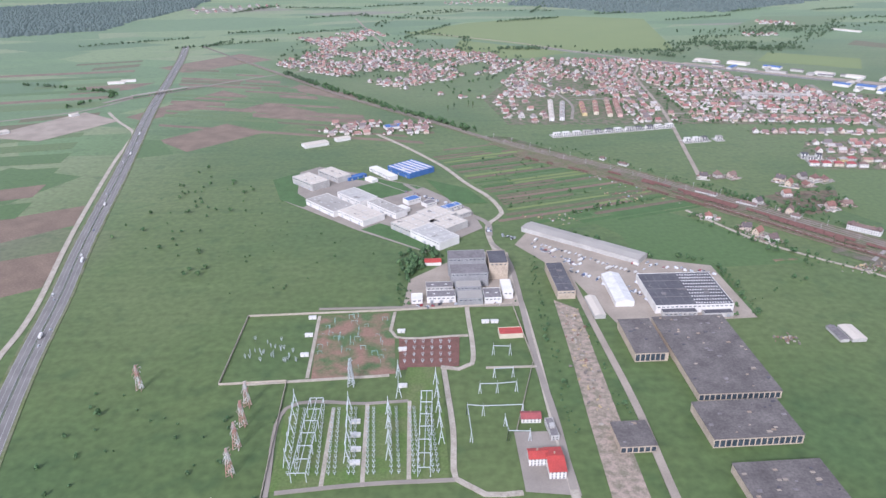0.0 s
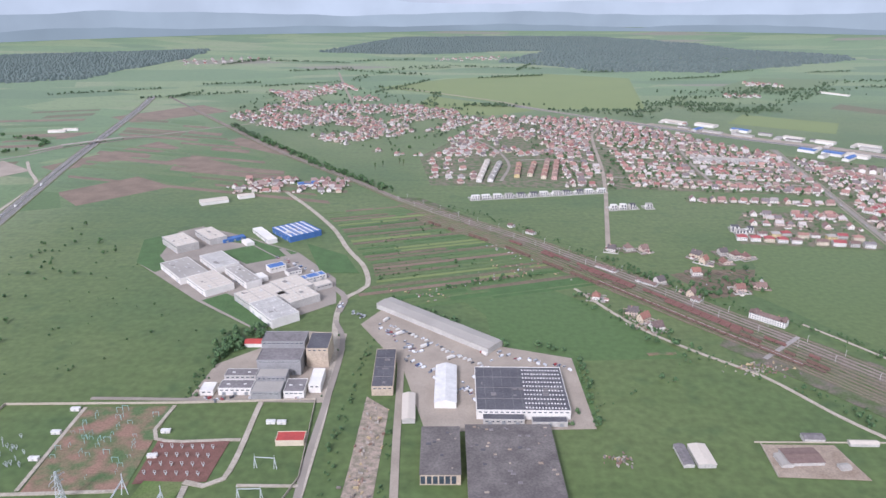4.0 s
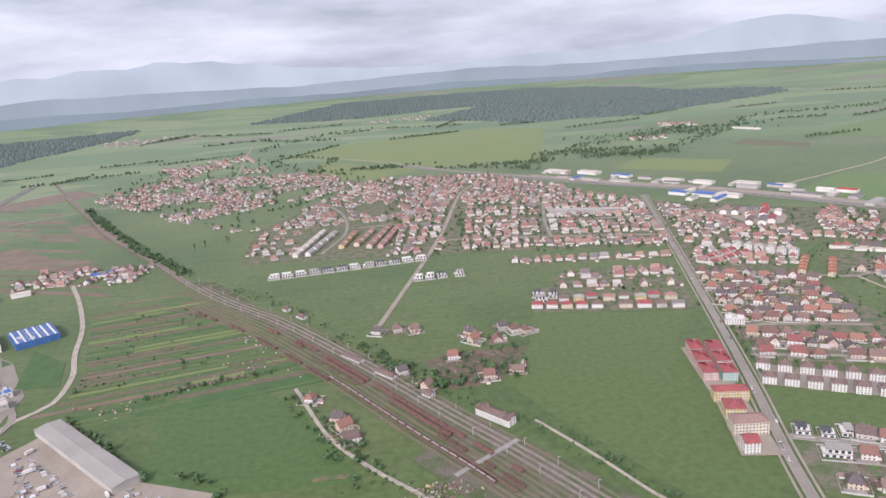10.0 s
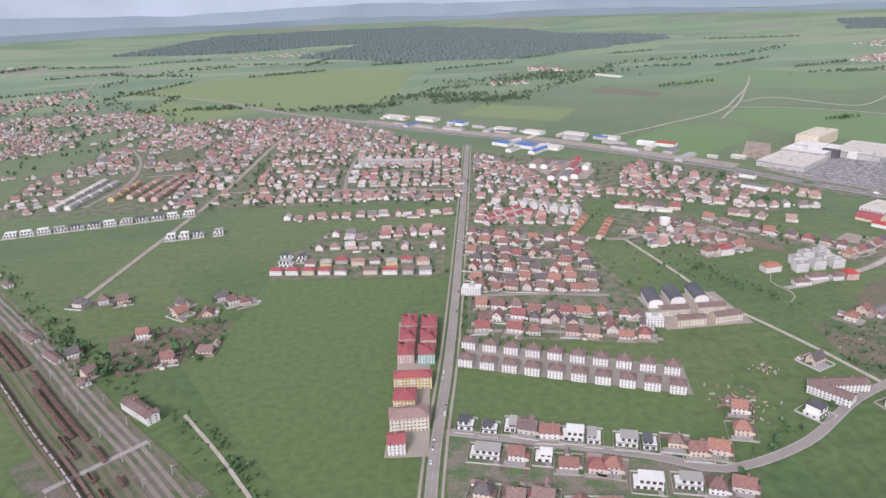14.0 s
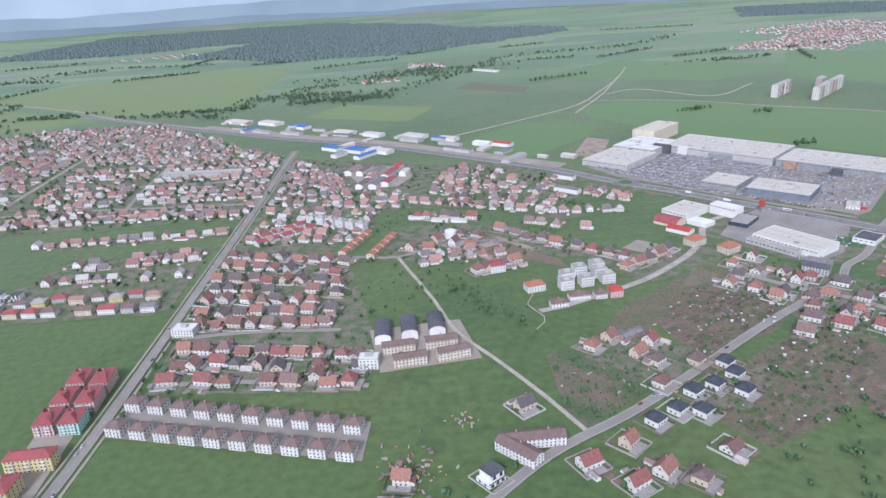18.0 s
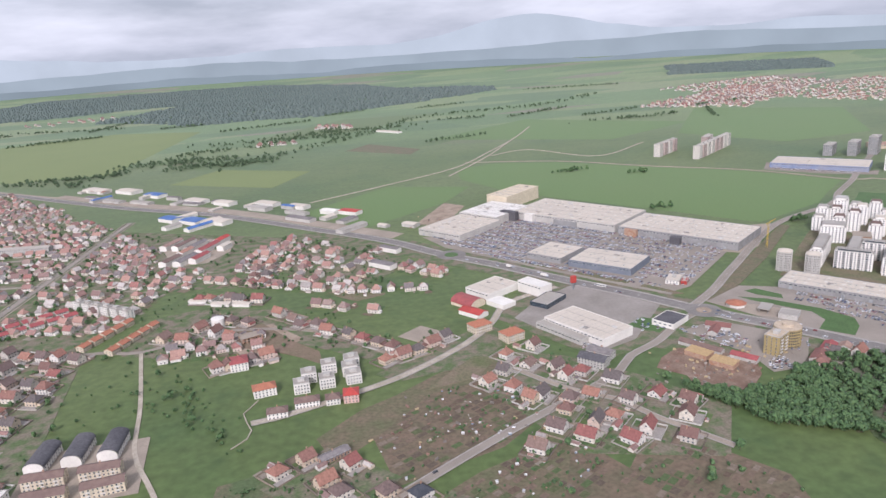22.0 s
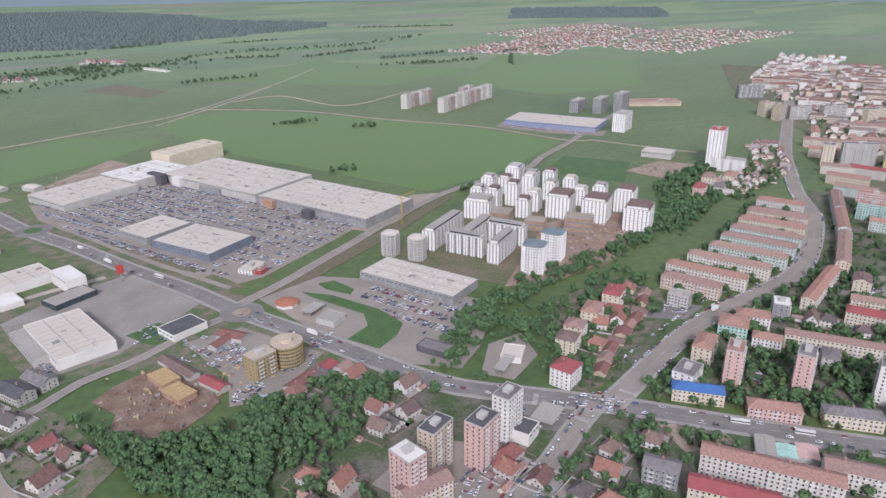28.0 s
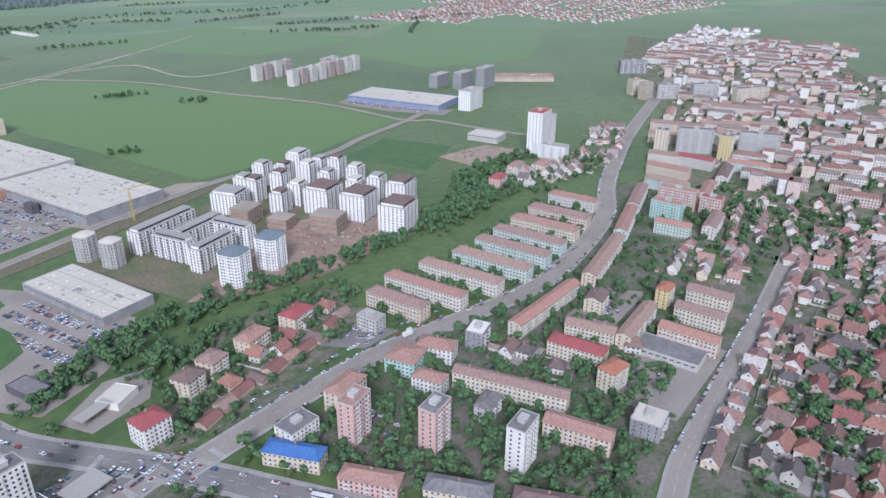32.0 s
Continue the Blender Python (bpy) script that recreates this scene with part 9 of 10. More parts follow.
# ---- substation ----
for nm, pts, mat, lab in (
    ("substation_ground", [(-137, 684), (-54, 689), (-46, 570), (-127, 562)], RED_EARTH, "dug red-earth part of a substation under works"),
    ("substation_ground", [(-46, 635), (18, 637), (16, 581), (-43, 576)], surface("red_gravel", (0.20, 0.10, 0.08), (0.15, 0.08, 0.06), 0.1, 0.95), "red gravel switchyard bed"),
    ("substation_ground", [(-136, 414), (4, 424), (-2, 580), (-35, 580), (-40, 525), (-142, 518)], surface("yard_grass", (0.10, 0.16, 0.04), (0.14, 0.165, 0.065), 0.05, 0.95, fine=0.5), "grass beds between switchgear rows"),
    ("substation_court", [(60, 480), (100, 480), (104, 405), (62, 410)], OLD_ASPHALT, "asphalt court of a control building"),
):
    flat(nm, pts, mat, lab, "ground", 0.07)
for pts, w in (([(-137, 408), (-142, 518), (-70, 523), (-32, 526)], 4), ([(-96, 417), (-99, 517)], 3.5), ([(-64, 418), (-69, 522)], 3.5), ([(-28, 425), (-31, 526)], 3.5), ([(1, 575), (8, 485), (9, 425), (31, 408), (60, 409)], 5), ([(-131, 413), (-61, 421), (8, 424)], 4), ([(28, 700), (29, 585), (-2, 580)], 5), ([(-131, 564), (-137, 684)], 3.5), ([(-190, 556), (-52, 567)], 3.5), ([(-53, 690), (-49, 637), (27, 638)], 3.5), ([(42, 577), (92, 578)], 3), ([(-140, 700), (80, 702)], 4)):
    road("site_road", pts, w, TRACK if w != 4 else OLD_ASPHALT, "narrow site road of a substation", 0.11, category="road")


fence([(-52, 694), (-217, 686), (-214, 556), (-150, 560), (-140, 405)], "pale concrete panel fence round the substation")
fence([(-52, 694), (80, 704), (90, 588), (62, 480)], "pale concrete panel fence round the substation")
PYL = surface("pale_steel", (0.58, 0.61, 0.60), (0.46, 0.49, 0.48), 0.3, 0.6)
REDWHITE = surface("faded_red_steel", (0.50, 0.27, 0.22), (0.62, 0.59, 0.55), 0.12, 0.6, spread=0.03)


def lattice(h, w0, w1, arms=()):
    g = Geo()
    n = max(3, int(h / 3.5))
    for i in range(n):
        z0, z1 = h * i / n, h * (i + 1) / n
        a, b3 = w0 + (w1 - w0) * i / n, w0 + (w1 - w0) * (i + 1) / n
        c0 = [(-a, -a, z0), (a, -a, z0), (a, a, z0), (-a, a, z0)]
        c1 = [(-b3, -b3, z1), (b3, -b3, z1), (b3, b3, z1), (-b3, b3, z1)]
        for k in range(4):
            g.beam(c0[k], c1[k], 0.45)
            g.beam(c0[k], c1[(k + 1) % 4], 0.28)
            g.beam(c1[k], c1[(k + 1) % 4], 0.18)
    for z, l in arms:
        for s in (-1, 1):
            g.beam((0, 0, z), (s * l, 0, z), 0.28); g.beam((0, 0, z + 1.8), (s * l, 0, z), 0.2)
            g.beam((s * l, 0, z), (s * l, 0, z - 1.8), 0.22)
    return g


pylon_mesh = lattice(27, 2.6, 0.5, ((17, 5.5), (21, 7), (25, 4.5))).mesh("pylon", REDWHITE)
grey_pylon = lattice(30, 2.8, 0.5, ((19, 6), (24, 8), (28, 5))).mesh("pylon", PYL)
for x, y, m in ((-287, 552, pylon_mesh), (-178, 523, pylon_mesh), (-175, 495, pylon_mesh), (-173, 466, pylon_mesh), (-170, 434, pylon_mesh), (-87, 552, grey_pylon), (-168, 380, pylon_mesh)):
    ob = root("pylon", x, y, 80, "red and white lattice power pylon" if m == pylon_mesh else "grey lattice power pylon", "pylon", "power pylons")
    part("lattice_tower", m, ob)
a_frame = Geo()
for s in (-1, 1):
    a_frame.beam((s * 2.6, 0, 0), (0, 0, 15), 0.6)
a_frame.beam((0, 0, 15), (0, 0, 20), 0.5); a_frame.beam((-1.3, 0, 7.5), (1.3, 0, 7.5), 0.3)
a_frame_m = a_frame.mesh("a_frame", PYL)
for (x0, y0), (x1, y1), n in (((-127, 441), (-134, 520), 5), ((-79, 445), (-85, 515), 4), ((-45, 448), (-49, 507), 4), ((-2, 466), (-7, 551), 5), ((-41, 531), (-43, 564), 2)):
    ob = root("switchyard_gantry", x0, y0, math.degrees(math.atan2(y1 - y0, x1 - x0)), "pale steel gantry of A-frames in the switchyard", "gantry", "switchyard gantries")
    l = math.hypot(x1 - x0, y1 - y0)
    for i in range(n):
        part("a_frame", a_frame_m, ob, at=pose(l * i / (n - 1), 0, 0, 0, 0, 90))
    g = Geo(); g.beam((0, 0, 14.5), (l, 0, 14.5), 0.5); g.beam((0, 0, 13.4), (l, 0, 13.4), 0.3)
    for i in range(int(l / 3)):
        g.beam((i * 3, 0, 13.4), (i * 3 + 1.5, 0, 14.5), 0.18)
    part("crossbeam", g.mesh("crossbeam", PYL), ob)
for (x0, y0), (x1, y1), w in (((-114, 424), (-114, 520), 12), ((-16, 428), (-15, 528), 10)):
    ob = root("busbar_portal", x0, y0, math.degrees(math.atan2(y1 - y0, x1 - x0)), "row of pale steel busbar portals", "busbar portal", "switchyard gantries")
    l = math.hypot(x1 - x0, y1 - y0)
    for i in range(7):
        g = Geo(); c = l * i / 6
        for s in (-1, 1):
            g.beam((c, s * w / 2, 0), (c, s * w / 2, 10), 0.5)
        g.beam((c, -w / 2, 10), (c, w / 2, 10), 0.5)
        part("portal", g.mesh("portal", PYL), ob)
    for s in (-1, 0, 1):
        g = Geo(); g.beam((0, s * w / 2, 10), (l, s * w / 2, 10), 0.45); part("busbar", g.mesh("busbar", PYL), ob)
for pts in (((51, 600), (68, 599)), ((23, 468), (21, 505)), ((21, 505), (35, 503), (70, 504)), ((34, 536), (50, 536), (68, 538)), ((49, 560), (67, 561)), ((54, 469), (53, 488)), ((54, 469), (72, 468))):
    ob = root("line_portal", pts[0][0], pts[0][1], 0, "pale steel line portal on tall posts", "portal", "switchyard gantries")
    q = [(x - pts[0][0], y - pts[0][1]) for x, y in pts]
    for x, y in q:
        g = Geo(); g.beam((x - 1.2, y, 0), (x, y, 11), 0.5); g.beam((x + 1.2, y, 0), (x, y, 11), 0.5); g.beam((x, y, 11), (x, y, 14), 0.25); part("post", g.mesh("post", PYL), ob)
    for a, b3 in zip(q, q[1:]):
        g = Geo(); g.beam((*a, 11), (*b3, 11), 0.5); part("crossbeam", g.mesh("crossbeam", PYL), ob)
# switchgear: posts with insulators in rows
sg = Geo(); sg.box(-0.35, 0.35, -0.35, 0.35, 0, 2.2); sg.box(-1.3, 1.3, -0.25, 0.25, 2.2, 2.5); sg.prism(8, 0.28, 0.22, 2.5, 4.6, -1.0); sg.prism(8, 0.28, 0.22, 2.5, 4.6, 1.0); sg.beam((-1.0, 0, 4.6), (1.0, 0, 4.6), 0.18)
sgm = sg.mesh("switchgear", surface("grey_switchgear", (0.46, 0.49, 0.47), (0.34, 0.37, 0.35), 0.4, 0.6))
for x0, x1 in ((-124, -118), (-108, -101), (-92, -87), (-76, -72), (-61, -56), (-42, -36), (-24, -20), (-9, -5)):
    for xx in (x0, x1):
        for i in range(14):
            ob = new("switchgear", sgm); ob.matrix_basis = pose(xx - (i * 0.5), 432 + i * 6.2, 0.25, 0, 0, 4)
            tagged(ob, "grey switchgear post with two insulators", "switchgear", "switchgear rows")
SW = random.Random(19)
frame_mesh = (lambda q: ([q.beam((s * 3, 0, 0), (s * 3, 0, 6), 0.3) for s in (-1, 1)], q.beam((-3.4, 0, 6), (3.4, 0, 6), 0.3), q)[2])(Geo()).mesh("steel_frame", surface("sea_green_paint", (0.30, 0.46, 0.42), (0.24, 0.38, 0.35), 0.4, 0.6))
for i in range(34):
    ob = new("steel_frame", frame_mesh); ob.matrix_basis = pose(SW.uniform(-128, -60), SW.uniform(580, 680), 0.25, 0, 0, SW.choice([0, 90]) + SW.uniform(-6, 6)) @ Matrix.Scale(SW.uniform(0.5, 1.0), 4)
    tagged(ob, "small sea-green steel frame in the switchyard", "steel frame", "switchyard frames")
for i in range(26):
    ob = new("switchgear", sgm); ob.matrix_basis = pose(SW.uniform(-200, -145), SW.uniform(590, 640), 0.02, 0, 0, SW.uniform(0, 180))
    tagged(ob, "grey switchgear post with two insulators", "switchgear", "switchgear rows")
for i in range(6):
    for j in range(4):
        ob = new("switchgear", sgm); ob.matrix_basis = pose(-38 + i * 9, 588 + j * 12, 0.25)
        tagged(ob, "grey switchgear post with two insulators", "switchgear", "switchgear rows")
for x, y in ((-77, 496), (-75, 478), (-73, 460), (-72, 444), (-38, 548), (-44, 647), (-41, 611), (-142, 642), (-140, 604), (-144, 679), (47, 664), (57, 664)):
    ob = root("equipment_cabin", x, y, 2, "white equipment cabin with a flat roof", "cabin", "equipment cabins")
    g = Geo(); g.box(-4, 4, -1.8, 1.8, 0.2, 3); part("wall", g.mesh("wall", WALL_WHITE), ob)
    g = Geo(); g.box(-4.3, 4.3, -2.1, 2.1, 3, 3.2); part("roof", g.mesh("roof", WHITE), ob)
    g = Geo(); g.box(-0.5, 0.5, -1.88, -1.78, 0.2, 2.3); part("door", g.mesh("door", STEEL), ob)
block(88, 437, 13, 28, 2, 8, WALL_WHITE, RED_SHEET, "white control building under a red roof", "gable", balconies=False, name="control_building", category="control building")
block(75, 444, 15, 12, 2, 8, WALL_WHITE, RED_SHEET, "white control building wing under a red roof", "gable", balconies=False, name="control_building", category="control building")
block(76, 497, 17, 10, 0, 5, WALL_WHITE, CRIMSON, "white substation house under a dark red roof", "gable", balconies=False, name="control_building", category="control building")
block(92, 480, 7, 24, 6, 5, WALL_PALE, OLD_ROOF, "pale workshop with a grey roof", "flat", balconies=False, name="control_building", category="control building")

# ---- railway ----
RAILN = [(-672, 2432), (-427, 2085), (-242, 1824), (-14, 1546), (100, 1400), (200, 1290), (306, 1190), (434, 1040), (538, 908), (600, 832), (680, 725), (760, 610), (900, 400)]
g = Geo()
strip(g, smooth([(-900, 2760)] + RAILN[:5]), 10, 0.62, 0, 0.6)
rw = tagged(new("railway", g.mesh("railway", GRAVEL)), "railway line on pale ballast", "railway", kind="structure")
SLEEPER = surface("rail_steel", (0.30, 0.24, 0.20), (0.24, 0.19, 0.16), 0.2, 0.6, 0.3)
BED = surface("pale_ballast", (0.285, 0.24, 0.20), (0.225, 0.185, 0.15), 0.1, 0.95)
DARK_BED = surface("rusty_ballast", (0.185, 0.145, 0.10), (0.125, 0.145, 0.065), 0.06, 0.95)
lines = smooth(RAILN, 20)
for k, s in enumerate((-50, -44, -38, -31, -24, -17, -10, -3, 4, 11, 18)):
    line = [q for q in lines if (q[1] < 1400 or abs(s + 3) < 8)]
    if s < -30:
        line = [q for q in line if 640 < q[1] < 1330]
    if len(line) < 2:
        continue
    g = Geo(); strip(g, line, 4.2 if s < -30 else 3.4, 0.66, s, 0.6); part("ballast_bed", g.mesh("ballast_bed", BED if s in (-3, 4, 11) else DARK_BED), rw)
    for e in (-0.75, 0.75):
        g = Geo(); strip(g, line, 0.2, 0.86, s + e, 0.25); part("rail", g.mesh("rail", SLEEPER), rw)
g = Geo(); strip(g, [(548, 800), (606, 852)], 5, 0.95, 0, 0.9); tagged(new("footway", g.mesh("footway", PAVING)), "pale crossing path over the tracks", "footpath", kind="structure")
wag = Geo(); wag.box(-6, 6, -1.4, 1.4, 1.0, 1.35); wag.box(-6, 6, -1.4, -1.25, 1.35, 3.4); wag.box(-6, 6, 1.25, 1.4, 1.35, 3.4); wag.box(-6, -5.85, -1.25, 1.25, 1.35, 3.4); wag.box(5.85, 6, -1.25, 1.25, 1.35, 3.4)
tank = Geo(); tank.prism(12, 1.4, 1.4, -5.6, 5.6); tank.v = [(c, a, b3 + 2.6) for a, b3, c in tank.v]
bogie = Geo()
for sx in (-4.6, -3.2, 3.2, 4.6):
    bogie.prism(10, 0.46, 0.46, -0.9, 0.9); 
    bogie.v[-20:] = [(a + sx, c, b3 + 0.46) for a, b3, c in bogie.v[-20:]]
load = Geo(); load.box(-5.8, 5.8, -1.2, 1.2, 1.35, 2.9, 0.5)
GREYLOAD = surface("pale_gravel_load", (0.45, 0.43, 0.39), (0.36, 0.34, 0.31), 0.4, 0.95)
WAGON_RED = surface("faded_red_wagon", (0.25, 0.125, 0.108), (0.185, 0.105, 0.088), 0.4, 0.85)


def train(shift, start, n, kind, label, skips=()):
    line = smooth(RAILN, 1.0)
    for i in range(n):
        if i in skips:
            continue
        want = start - i * 0.62 * 13.2 / 0.8
        j = min(range(len(line)), key=lambda q: abs(line[q][1] - want))
        (x0, y0), (x1, y1) = line[j - 3], line[j + 3]
        a = math.atan2(y1 - y0, x1 - x0)
        x, y = line[j][0] - math.sin(a) * shift, line[j][1] + math.cos(a) * shift
        if kind == "tank":
            b = new("tank_wagon", cached("tankw", lambda: tank.mesh("tank_wagon", WAGON_RED)))
        elif kind == "flat":
            b = new("flat_wagon", cached("flatw", lambda: (lambda q: (q.box(-6, 6, -1.4, 1.4, 1.0, 1.5), q)[1])(Geo()).mesh("flat_wagon", RUST)))
        else:
            b = new("freight_wagon", cached(("wagw", kind), lambda: wag.mesh("freight_wagon", WAGON_RED if kind == "red" else RUST)))
        b.matrix_basis = pose(x, y, 0.84, 0, 0, math.degrees(a))
        tagged(b, label, "freight wagon", "freight wagons")
        tagged(part("wheelset", cached("bogie", lambda: bogie.mesh("wheelset", TYRE)), b), kind="stuff")
        if kind in ("grey", "red"):
            part("load", cached(("load", kind), lambda: load.mesh("load", GREYLOAD if kind == "grey" else RUST)), b)


train(-17, 1150, 34, "red", "faded red open freight wagon", (0, 1, 6, 15, 28, 31, 32))
train(-24, 1180, 30, "red", "faded red open freight wagon", (2, 3, 4, 7, 8, 9, 10, 18, 19, 20, 21))
train(-44, 1030, 22, "grey", "rusty open wagon with pale gravel load")
train(-50, 1290, 26, "rust", "rusty open freight wagon", (2, 4, 5, 9, 10, 11, 16, 17, 21))
train(-31, 1080, 8, "flat", "empty rusty flat wagon", (2, 5))
train(-31, 880, 9, "rust", "rusty open freight wagon", (3, 4, 6))
train(-38, 860, 7, "flat", "empty rusty flat wagon")
# station building: two storeys, white walls, reddish roof with two cross gables
ob = block(588, 893, 43, 11, -44, 8, WALL_WHITE, BROWN_TILE, "white two-storey railway station with a reddish roof", "gable", balconies=False, name="station_building", category="station")
for s in (-17, 17):
    r = gable_roof(13, 8, 8, 2.6, 0.4, 0.2); r.v = [(-b3 + s, a, c) for a, b3, c in r.v]
    part("cross_gable", r.mesh("cross_gable", BROWN_TILE), ob)
for x, y, L, a in ((470, 1005, 30, -45), (425, 1055, 34, -45), (520, 950, 12, -45), (330, 1210, 16, -45), (300, 1245, 10, -45)):
    block(x, y, L, 9, a, 4, WALL_WHITE, BROWN_TILE, "low white railway building", "gable", balconies=False, name="railway_building", category="railway building")
# farm yard and ruins in the meadow beside the railway
flat("farm_yard", [(485, 646), (548, 647), (556, 600), (482, 602)], DIRT, "trodden earth yard of a small farm", "yard")
for x, y, L, D, a, h, roof, lab in ((412, 626, 9, 28, 3, 3.5, OLD_ROOF, "long low cattle shed with a grey corrugated roof"), (427, 626, 15, 28, 3, 4, PALE_ROOF, "long low cattle shed with a pale corrugated roof"), (511, 627, 30, 20, 4, 4, BROWN_TILE, "low farm building with a brown roof"), (494, 622, 10, 16, 4, 3.5, GREY_ROOF, "pale lean-to beside a farm building"), (533, 655, 18, 9, 0, 4, OLD_ROOF, "grey shed by a meadow wall"), (574, 649, 25, 6, 0, 3, PALE_ROOF, "long open shelter with a pale roof"), (598, 628, 8, 26, -24, 3, OLD_ROOF, "ruined stable with a grey roof"), (541, 615, 9, 7, 10, 3, GREY_ROOF, "small pale shed in a farm yard")):
    hall(x, y, L, D, a, h, WALL_PALE, roof, lab, 1.0, 0, False, name="farm_shed", category="shed")
for pts in (((480, 649), (603, 652)), ((482, 602), (485, 648))):
    fence(pts, "low pale wall of a farm yard", 1.4)
for x0, y0, x1, y1 in ((424, 806, 456, 809),):
    g = Geo(); strip(g, [(x0, y0), ((x0 + x1) / 2, (y0 + y1) / 2 + 1), (x1, y1)], 5, 0.9, 0, 0.9); tagged(new("earth_bank", g.mesh("earth_bank", RED_EARTH)), "low bank of dug red earth in the meadow", "earth bank", kind="structure")
# quarry works and sheds in the west
flat("works_ground", [(-985, 1480), (-860, 1696), (-740, 1605), (-840, 1440)], CONCRETE, "pale gravel works ground", "yard", 0.07)
for x, y, L, D, a in ((-960, 1500, 40, 22, 50), (-870, 1660, 20, 12, 50), (-930, 2050, 46, 14, 10), (-905, 2075, 40, 10, 10), (-250, 1372, 50, 24, 30), (-200, 1408, 30, 16, 30), (-100, 1500, 40, 22, 20)):
    hall(x, y, L, D, a, 6, WALL_WHITE, BLUE_SHEET if x == -100 else PALE_ROOF, "pale farm shed with a sheet roof", 1.4, 0, False, name="shed", category="shed")

# masts of the overhead line
mast = Geo(); mast.beam((0, 0, 0), (0, 0, 8.5), 0.35); mast.beam((0, 0, 7.6), (3.4, 0, 7.2), 0.16); mast.beam((0, 0, 8.3), (3.4, 0, 7.2), 0.12)
mast_mesh = mast.mesh("catenary_mast", surface("pale_mast_concrete", (0.52, 0.50, 0.46), (0.42, 0.40, 0.37), 0.3, 0.85))
ml = smooth(RAILN[4:12], 42)
for k, sft in enumerate((-7, 14.5)):
    for i, (x, y) in enumerate(offset(ml, sft)):
        ob = new("catenary_mast", mast_mesh)
        a = math.degrees(math.atan2(ml[min(i + 1, len(ml) - 1)][1] - ml[i - 1 if i else 0][1], ml[min(i + 1, len(ml) - 1)][0] - ml[i - 1 if i else 0][0]))
        ob.matrix_basis = pose(x, y, 0.3, 0, 0, a + 90)
        tagged(ob, "pale concrete mast of a railway overhead line", "mast", "overhead line masts")


# ---- trees and scrub ----
W = []
W += scatter([(1702, 985), (1690, 915), (1738, 905), (1790, 950), (1812, 985), (1766, 1000)], 330, 1, 0.25, 0.45, 1.0)
W += scatter([(1579, 1031), (1611, 967), (1636, 915), (1700, 880), (1720, 985), (1673, 961), (1636, 966), (1600, 990)], 820, 2, 0.25, 0.4, 1.0)
W += along([(1850, 994), (1893, 1050), (1935, 1075), (2005, 1106), (2070, 1128), (2116, 1152), (2190, 1195), (2240, 1240), (2271, 1300), (2352, 1352), (2420, 1372)], 640, 3, 13)
W += along([(2225, 1190), (2262, 1250), (2285, 1300)], 90, 33, 14)
W += scatter([(1845, 990), (1880, 1045), (1900, 1062), (1935, 1030), (1925, 1018), (1888, 1010)], 60, 4)
W += scatter([(1932, 1000), (1965, 1040), (2015, 1060), (2060, 1070), (2066, 1030), (2000, 975), (1950, 932), (1925, 965)], 110, 44, 0.4, 0.35, 0.75)
W += along([(194, 1359), (317, 1238), (431, 1080), (523, 965), (616, 888), (671, 818), (760, 690)], 330, 5, 11, 0.85, 0.22, 0.6)
W += along([(440, 1085), (500, 1005), (560, 950)], 60, 501, 12, 0.4, 0.4, 0.85)
W += along([(640, 872), (690, 800), (740, 715)], 70, 502, 7, 0.8, 0.25, 0.6)
W += along([(196, 978), (262, 1010), (332, 1033)], 70, 503, 5, 0.8, 0.3, 0.7)
W += along([(379, 966), (426, 877), (478, 815), (533, 762)], 80, 504, 9, 0.8, 0.25, 0.7)
W += along([(560, 730), (620, 660), (680, 600)], 70, 505, 14, 0.7, 0.3, 0.8)
W += along([(-461, 2150), (-300, 1930), (-105, 1670), (71, 1463)], 240, 6, 10, 0.6)
W += scatter([(-35, 860), (-60, 830), (-45, 770), (-20, 800), (10, 850)], 60, 7)
W += along([(130, 945), (200, 885), (262, 825), (340, 800), (345, 670)], 70, 8, 4, 0.8)
W += scatter([(500, 960), (560, 1060), (650, 1065), (620, 980)], 60, 9, 0.8)
W += scatter([(1205, 1045), (1150, 1110), (1150, 1220), (1190, 1130), (1250, 1030)], 26, 10, 0.9, 0.4, 0.9)
W += scatter([(1330, 800), (1300, 865), (1405, 925), (1478, 950), (1500, 900)], 110, 11, 0.85, 0.3, 0.7)
W += scatter([(1484, 948), (1575, 905), (1605, 860), (1590, 780), (1430, 770)], 60, 111, 0.9, 0.25, 0.6)
W += scatter([(1220, 960), (1290, 950), (1293, 896), (1214, 851)], 120, 112, 0.9, 0.2, 0.6)
W += scatter([(1210, 880), (1300, 985), (1345, 925), (1260, 868)], 70, 113, 0.9, 0.2, 0.5)
W += along([(1198, 906), (1240, 868), (1330, 905)], 50, 114, 7, 0.8, 0.25, 0.6)
W += scatter([(1340, 930), (1392, 1047), (1455, 1060), (1470, 980)], 70, 12, 0.9, 0.25, 0.6)
W += scatter([(880, 950), (1080, 950), (1240, 1240), (1100, 1560), (940, 1600)], 230, 13, 0.6, 0.35, 0.75)
W += scatter([(440, 1480), (930, 1440), (970, 1790), (640, 2280), (320, 2330)], 520, 14, 0.5, 0.4, 0.85)
W += scatter([(-540, 2310), (100, 1760), (330, 2330), (-300, 3150), (-560, 2900)], 420, 15, 0.5, 0.5, 1.0)
W += scatter([(1230, 1400), (1380, 1320), (1440, 1440), (1270, 1640)], 80, 16, 0.6, 0.35, 0.75)
W += scatter([(1900, 930), (1950, 920), (2060, 1020), (2030, 1050)], 70, 17, 0.5, 0.4, 0.9)
W += scatter([(1960, 900), (2170, 800), (2230, 850), (2120, 980)], 150, 18, 0.4, 0.5, 0.95)
